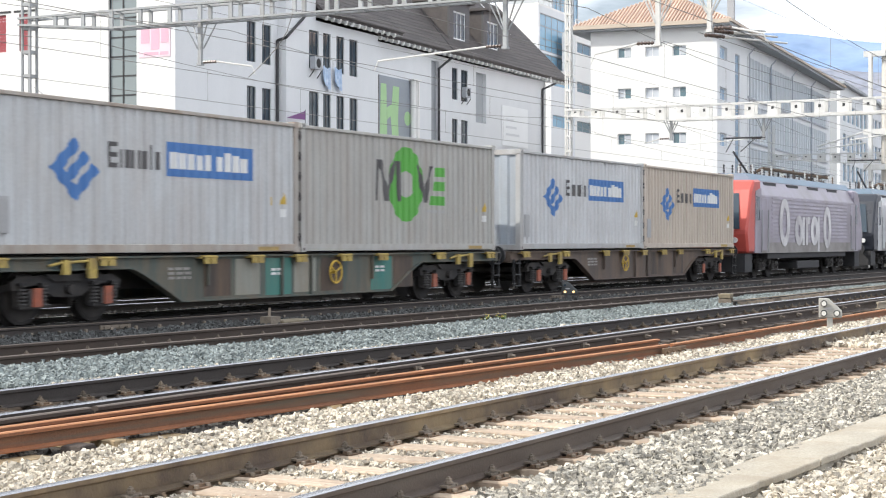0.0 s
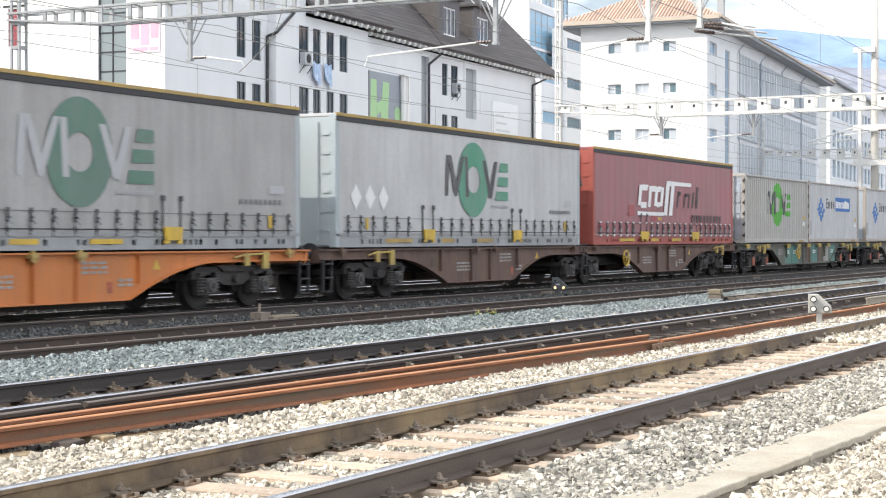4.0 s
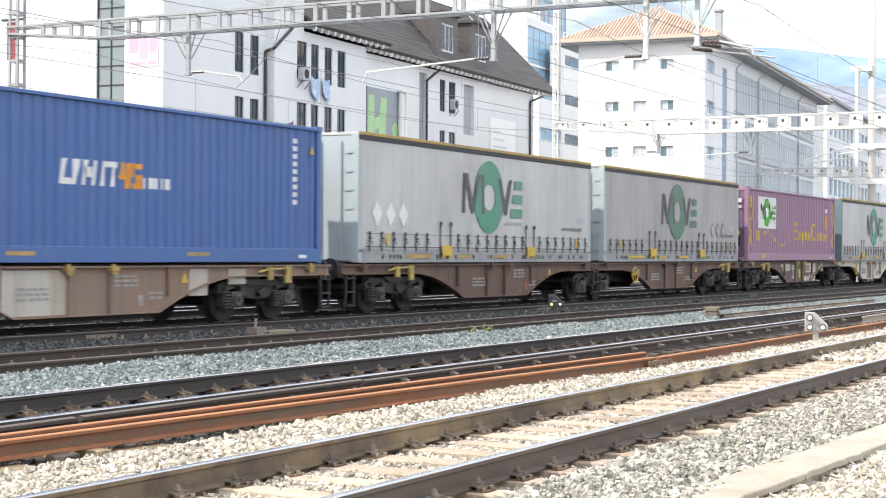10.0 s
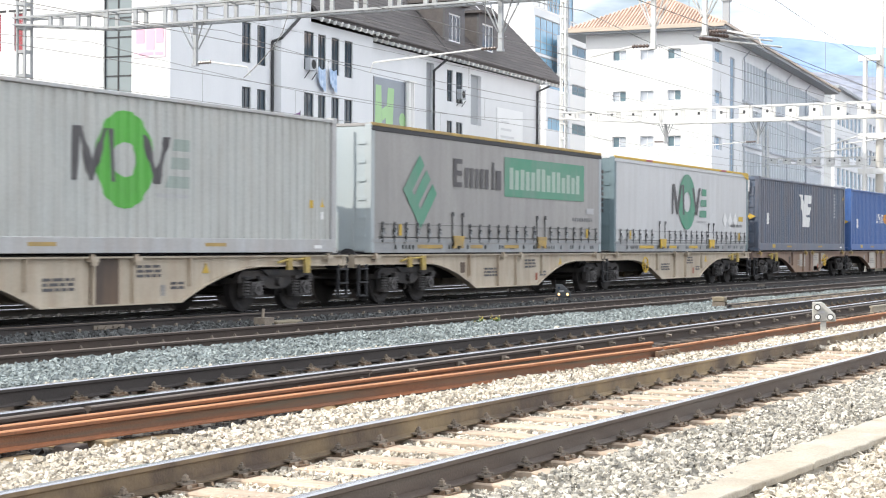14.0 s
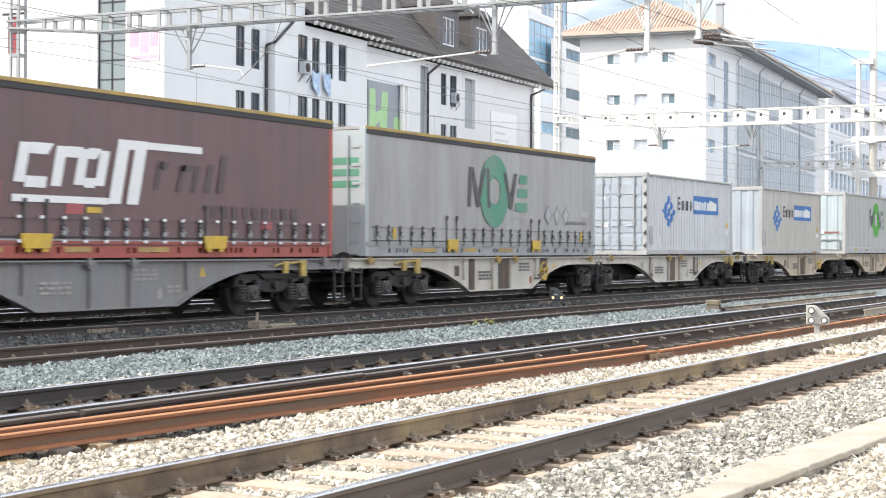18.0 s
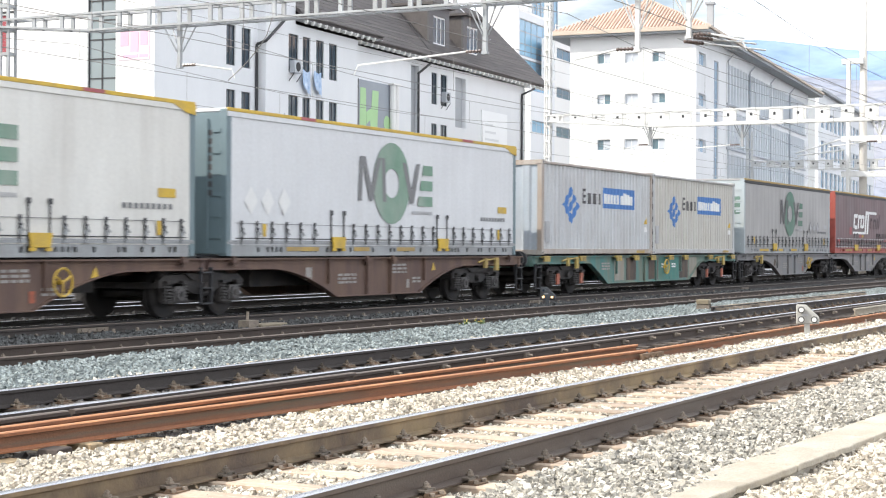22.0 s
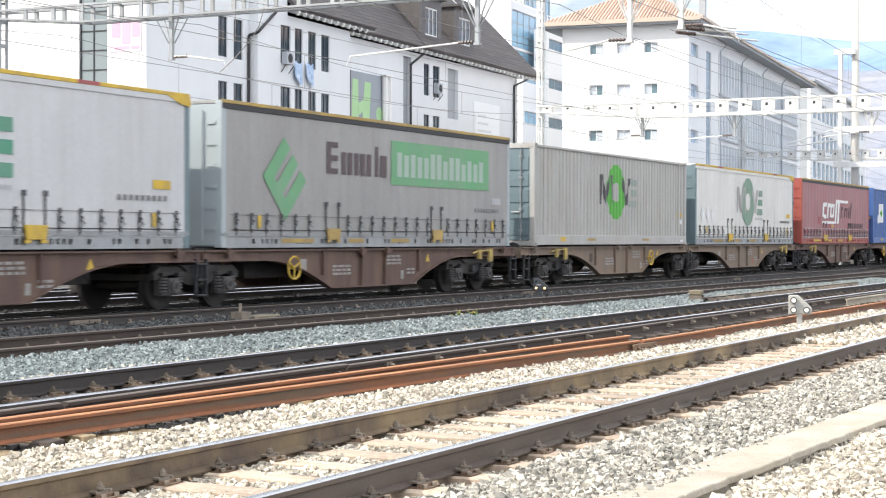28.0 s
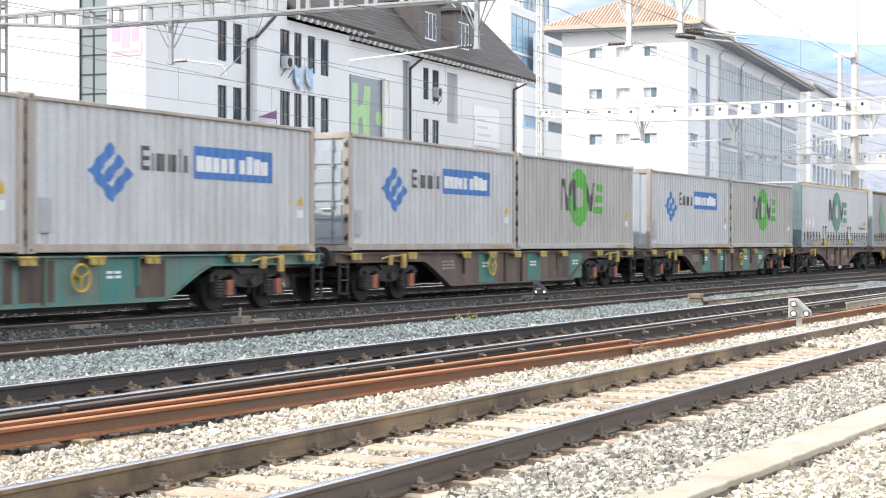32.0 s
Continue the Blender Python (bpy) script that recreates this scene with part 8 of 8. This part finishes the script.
curtain_box(-28.30, "dirty grey curtain-sided swap body with a dark green ring", TARP_DIRTY, END_WHITE, "ring", GREEN_DULL, INK, diamonds=10.2)
flat_wagon(-48.03, "teal", "teal green flat wagon with brown patches and orange axle boxes", "gb.bttbg")
panel_box(-38.79, BOX_CREAM, "cream corrugated steel container with a blue mark and panel")
panel_box(-48.03, rear="panel")
twin_wagon(-78.29, "brown", "brown articulated container wagon with faded stencils", ())
curtain_box(-63.51, "white curtain-sided swap body with a green ring mark", TARP_BRIGHT, END_TEAL, "ring", GREEN_SOFT, FAINT, edge=YELLOW, diamonds=3)
curtain_box(-78.29, "cream curtain-sided swap body with a soft green ring", TARP_CREAM, END_TEAL, "ring", GREEN_SOFT, GREY_SOFT, edge=YELLOW, diamonds=3)
twin_wagon(-108.17, "brown", "brown articulated container wagon with a yellow hand wheel", ())
blue = steel_box(-93.31, 13.7, 2.9, "blue corrugated container with a white square placard", BOX_BLUE, logo="strokes", tunnel=True)
printed(blue, "placard", "lsq", [rect(1.45, 2.7, 1.1, 2.1)], WHITE, -1.224, True)
printed(blue, "placard_mark", "lsqm", [[(1.85, 1.6), (2.1, 1.3), (2.35, 1.6), (2.1, 1.9)]], GREEN_VIVID, -1.23, True)
curtain_box(-108.17, "maroon curtain-sided swap body with white swooping strokes", TARP_RED, END_RED, "swoop", rave=END_RED)
twin_wagon(-138.1, "tan", "tan brown articulated container wagon", ())
curtain_box(-123.38, "cream curtain-sided swap body with a faint green ring", TARP_CREAM, END_TEAL, "ring", GREEN_SOFT, GREY_SOFT, edge=YELLOW, diamonds=3)
steel_box(-137.93, 13.5, 2.9, RING_LBL, BOX_WARM, logo="ring_long", tunnel=True, door_mat=END_TEAL)
twin_wagon(-168.12, "brown", "brown articulated container wagon with a yellow hand wheel", ())
curtain_box(-153.33, "brownish grey curtain-sided swap body with a green panel", TARP_TAUPE, END_WHITE, "panel", GREEN_FRESH, SHADE_PRINT, pocket=OCHRE)
curtain_box(-168.12, "pale grey curtain-sided swap body with a yellow roof edge", TARP_WHITE, END_TEAL, "ring", edge=YELLOW, diamonds=3)
flat_wagon(-188.11, "dark", "brown flat wagon with repainted teal panels", "t.t.bt.t")
ring_box(-178.81)
panel_box(-188.11, rear="panel")
flat_wagon(-208.27, "dark", "brown flat wagon with small teal panels", ".t..t.bt")
ring_box(-198.94)
panel_box(-208.27)
flat_wagon(-228.14, "teal", "teal flat wagon with brown panels and yellow locks", "b.bb.tb")
panel_box(-218.90)
panel_box(-228.14)


# ---- locomotives ----
LOCO_SKIRT = material("grimy_loco_skirt", (0.33, 0.31, 0.30), 0.6, vary=0.25, scale=1.5, dirt_or_light=(0.12, 0.11, 0.10), dirt_or_light_amount=0.6, dirt_or_light_scale=(1, 1, 1))
LOCO_LETTER = material("streaked_white_print", (0.72, 0.71, 0.72), 0.6, vary=0.25, scale=1.5, dirt_or_light=(0.33, 0.31, 0.33), dirt_or_light_amount=0.7, dirt_or_light_scale=(1.2, 1, 0.5))


def locomotive(u, label, cab, side, roof_mat, lettered):
    b = thing("locomotive", label, "locomotive", "locomotives of the train")
    L, W = 18.6, 2.9
    y = W / 2
    g = Geo()
    prof = [(-y, 0.95), (y, 0.95), (y, 3.15), (y - 0.35, 3.75), (-y + 0.35, 3.75), (-y, 3.15)]
    g.prism(prof, "x", 2.0, L - 2.0)
    part("body", g, side, b, bevel=0.03)
    for x0, s in ((2.0, -1), (L - 2.0, 1)):
        g = Geo()
        n = [(x0, 0.95), (x0 + s * 1.55, 0.95), (x0 + s * 1.75, 1.75), (x0 + s * 1.15, 3.35), (x0 + s * 0.8, 3.72), (x0, 3.75)]
        if s > 0:
            g.prism(n, "y", -y + 0.02, y - 0.02)
        else:
            g.prism(n[::-1], "y", -y + 0.02, y - 0.02)
        c = part("cab", g, cab if s < 0 else side, b, bevel=0.08)
        g = Geo()
        a, z0 = x0 + s * 1.765, 1.86
        d, z1 = x0 + s * 1.20, 3.22
        g.solid([(a, -1.15, z0), (a, 1.15, z0), (d, 0.95, z1), (d, -0.95, z1), (a + s * 0.02, -1.15, z0), (a + s * 0.02, 1.15, z0), (d + s * 0.02, 0.95, z1), (d + s * 0.02, -0.95, z1)],
                [(0, 1, 2, 3), (7, 6, 5, 4), (0, 4, 5, 1), (1, 5, 6, 2), (2, 6, 7, 3), (3, 7, 4, 0)])
        part("windscreen", g, PANE, c)
        for yy in (-0.95, 0.95):
            g = Geo()
            g.rod((x0 + s * 1.68, yy, 1.45), (x0 + s * 1.76, yy, 1.45), 0.11, 12)
            part("headlight", g, WHITE, c)
        g = Geo()
        g.box(min(x0 + s * 0.2, x0 + s * 0.6), max(x0 + s * 0.2, x0 + s * 0.6), -y - 0.008, -y + 0.03, 2.2, 3.1)
        part("cab_window", g, PANE, c)
        for yy in (-0.87, 0.87):
            put("buffer", once("buffer", buffer_mesh), b, pose(x0 + s * 1.6, yy, 1.03, 0, 0, 0 if s > 0 else 180))
        g = Geo()
        g.box(min(x0 + s * 0.7, x0 + s * 1.6), max(x0 + s * 0.7, x0 + s * 1.6), -1.3, 1.3, 0.25, 0.95)
        part("snow_plough", g, STEEL_DARK, c)
        g = Geo()
        g.box(x0 - s * 0.35 - 0.35, x0 - s * 0.35 + 0.35, -y - 0.012, -y + 0.02, 1.05, 3.05)
        part("cab_door", g, side, b, bevel=0.01)
        g = Geo()
        g.prism([(x0 - s * 0.02, 0.96), (x0 + s * 0.80, 0.96), (x0 + s * 0.72, 3.30), (x0 - s * 0.02, 3.45)][::s], "y", -y - 0.001, -y + 0.04)
        part("cab_side", g, side, c)
        g = Geo()
        for dx in (-0.42, 0.42):
            g.rod((x0 - s * 0.35 + dx, -y - 0.06, 1.0), (x0 - s * 0.35 + dx, -y - 0.06, 2.6), 0.02, 6)
        part("handrail", g, STEEL, b)
    g = Geo()
    g.box(2.0, L - 2.0, -y - 0.008, -y + 0.01, 0.95, 1.36)
    part("skirt", g, LOCO_SKIRT, b)
    slat = once(("loco_slat", side.name), lambda: (lambda q: (q.prism([(-y - 0.018, 0.0), (-y - 0.0, 0.0), (-y, 0.09), (-y - 0.004, 0.09)], "x", 3.4, L - 3.4), q.mesh("louvre", side))[-1])(Geo()))
    for i in range(11):
        put("louvre", slat, b, pose(0, 0, 1.55 + 0.15 * i))
    g = Geo()
    g.prism([(-1.12, 3.74), (1.12, 3.74), (0.95, 4.0), (-0.95, 4.0)], "x", 1.6, L - 1.6)
    part("roof", g, roof_mat, b)
    for x in (3.2, 6.4, 9.6, 12.8):
        g = Geo()
        g.box(x, x + 1.6, -1.14, -0.98, 3.42, 3.70)
        part("roof_grille", g, STEEL_DARK, b, m=pose(0, -0.06, 0))
    rng = random.Random(6)
    for i in range(80):
        x = 3.0 + (L - 5.2) * i / 80
        g = Geo()
        h = rng.uniform(0.12, 0.5)
        yy = rng.uniform(-0.8, 0.6)
        insulator(g, (x, yy, 4.0), (x, yy, 4.0 + h), 0, 4)
        part("roof_insulator", g, rng.choice((INSULATOR, STEEL_PALE, STEEL_PALE, STEEL_DARK, PLATE)), b)
    g = Geo()
    g.rod((5.2, -0.55, 4.32), (L - 3.0, -0.5, 4.30), 0.07, 8)
    g.rod((5.2, -0.55, 4.32), (4.6, -0.3, 4.1), 0.07, 8)
    part("roof_pipe", g, PLATE, b)
    for k in range(3):
        g = Geo()
        g.rod((3.0 + 0.4 * k, -0.9 + 0.5 * k, 4.45), (L - 3.0, -0.8 + 0.5 * k, 4.42), 0.02, 5)
        part("roof_busbar", g, STEEL, b)
    for x, up in ((2.6, True), (12.6, False)):
        p = put("pantograph", None, b, pose(x, 0, 4.05))
        g = Geo()
        for yy in (-0.5, 0.5):
            g.rod((0.2, yy, 0), (2.6, yy, 0), 0.03, 5)
        if up:
            g.rod((2.3, 0, 0.1), (0.5, 0, 0.85), 0.045, 6)
            g.rod((0.5, 0.3, 0.85), (1.9, 0.45, 1.45), 0.02, 5)
            g.rod((0.5, -0.3, 0.85), (1.9, -0.45, 1.45), 0.02, 5)
            for dx in (-0.2, 0.2):
                g.rod((1.9 + dx, -0.8, 1.48), (1.9 + dx, 0.8, 1.48), 0.025, 5)
        else:
            g.rod((2.3, 0, 0.1), (0.4, 0, 0.22), 0.045, 6)
            for dx in (-0.2, 0.2):
                g.rod((1.9 + dx, -0.8, 0.32), (1.9 + dx, 0.8, 0.32), 0.025, 5)
        part("arm", g, STEEL_DARK, p)
    g = Geo()
    g.box(3.2, L - 3.2, -1.35, 1.35, 0.72, 0.95)
    g.box(7.6, 11.0, -1.3, 1.3, 0.28, 0.6)
    part("underframe", g, STEEL_DARK, b, bevel=0.03)
    for x in (4.1, L - 4.1):
        add_bogie(b, x)
    if lettered:
        rng = random.Random(2)
        yy = -y - 0.022
        for i, (cx, cz, rx, rz) in enumerate(((5.1, 2.15, 0.75, 0.95), (7.2, 1.85, 0.6, 0.62), (9.6, 1.85, 0.6, 0.62), (11.7, 2.0, 0.65, 0.9))):
            printed(b, "white_ring", ("loco_ring", i), lambda: ring(cx, cz, rx, rz, rx - 0.42, rz - 0.36, 20), LOCO_LETTER, yy, False)
        for i, s in enumerate((rect(7.72, 8.05, 1.25, 2.4), rect(8.25, 8.55, 1.25, 2.4), rect(8.55, 8.8, 2.12, 2.42), rect(10.1, 10.42, 0.98, 2.45))):
            printed(b, "white_stroke", ("loco_stroke", i), [s], LOCO_LETTER, yy, False)
    MOVERS.append((b, u, 0.0))
    return b


locomotive(301.2, "red and silver electric locomotive with raised pantograph", LOCO_RED, LOCO_SIDE, LOCO_ROOF, True)
locomotive(321.4, "black and silver electric locomotive", LOCO_BLACK, BOX_GREY, LOCO_ROOF, False)


def motions():
    """The whole train rolls away along its track at about 15 m/s."""
    for ob, u, z in MOVERS:
        rows = []
        for k in range(9):
            t = 4.0 * k
            d = t - 16
            rows.append((t, pose(u + 15.0455 * d - 0.005379 * d * d + 0.0001452 * d ** 3, LINE_Y, z)))
        walk(ob, rows)


motions()
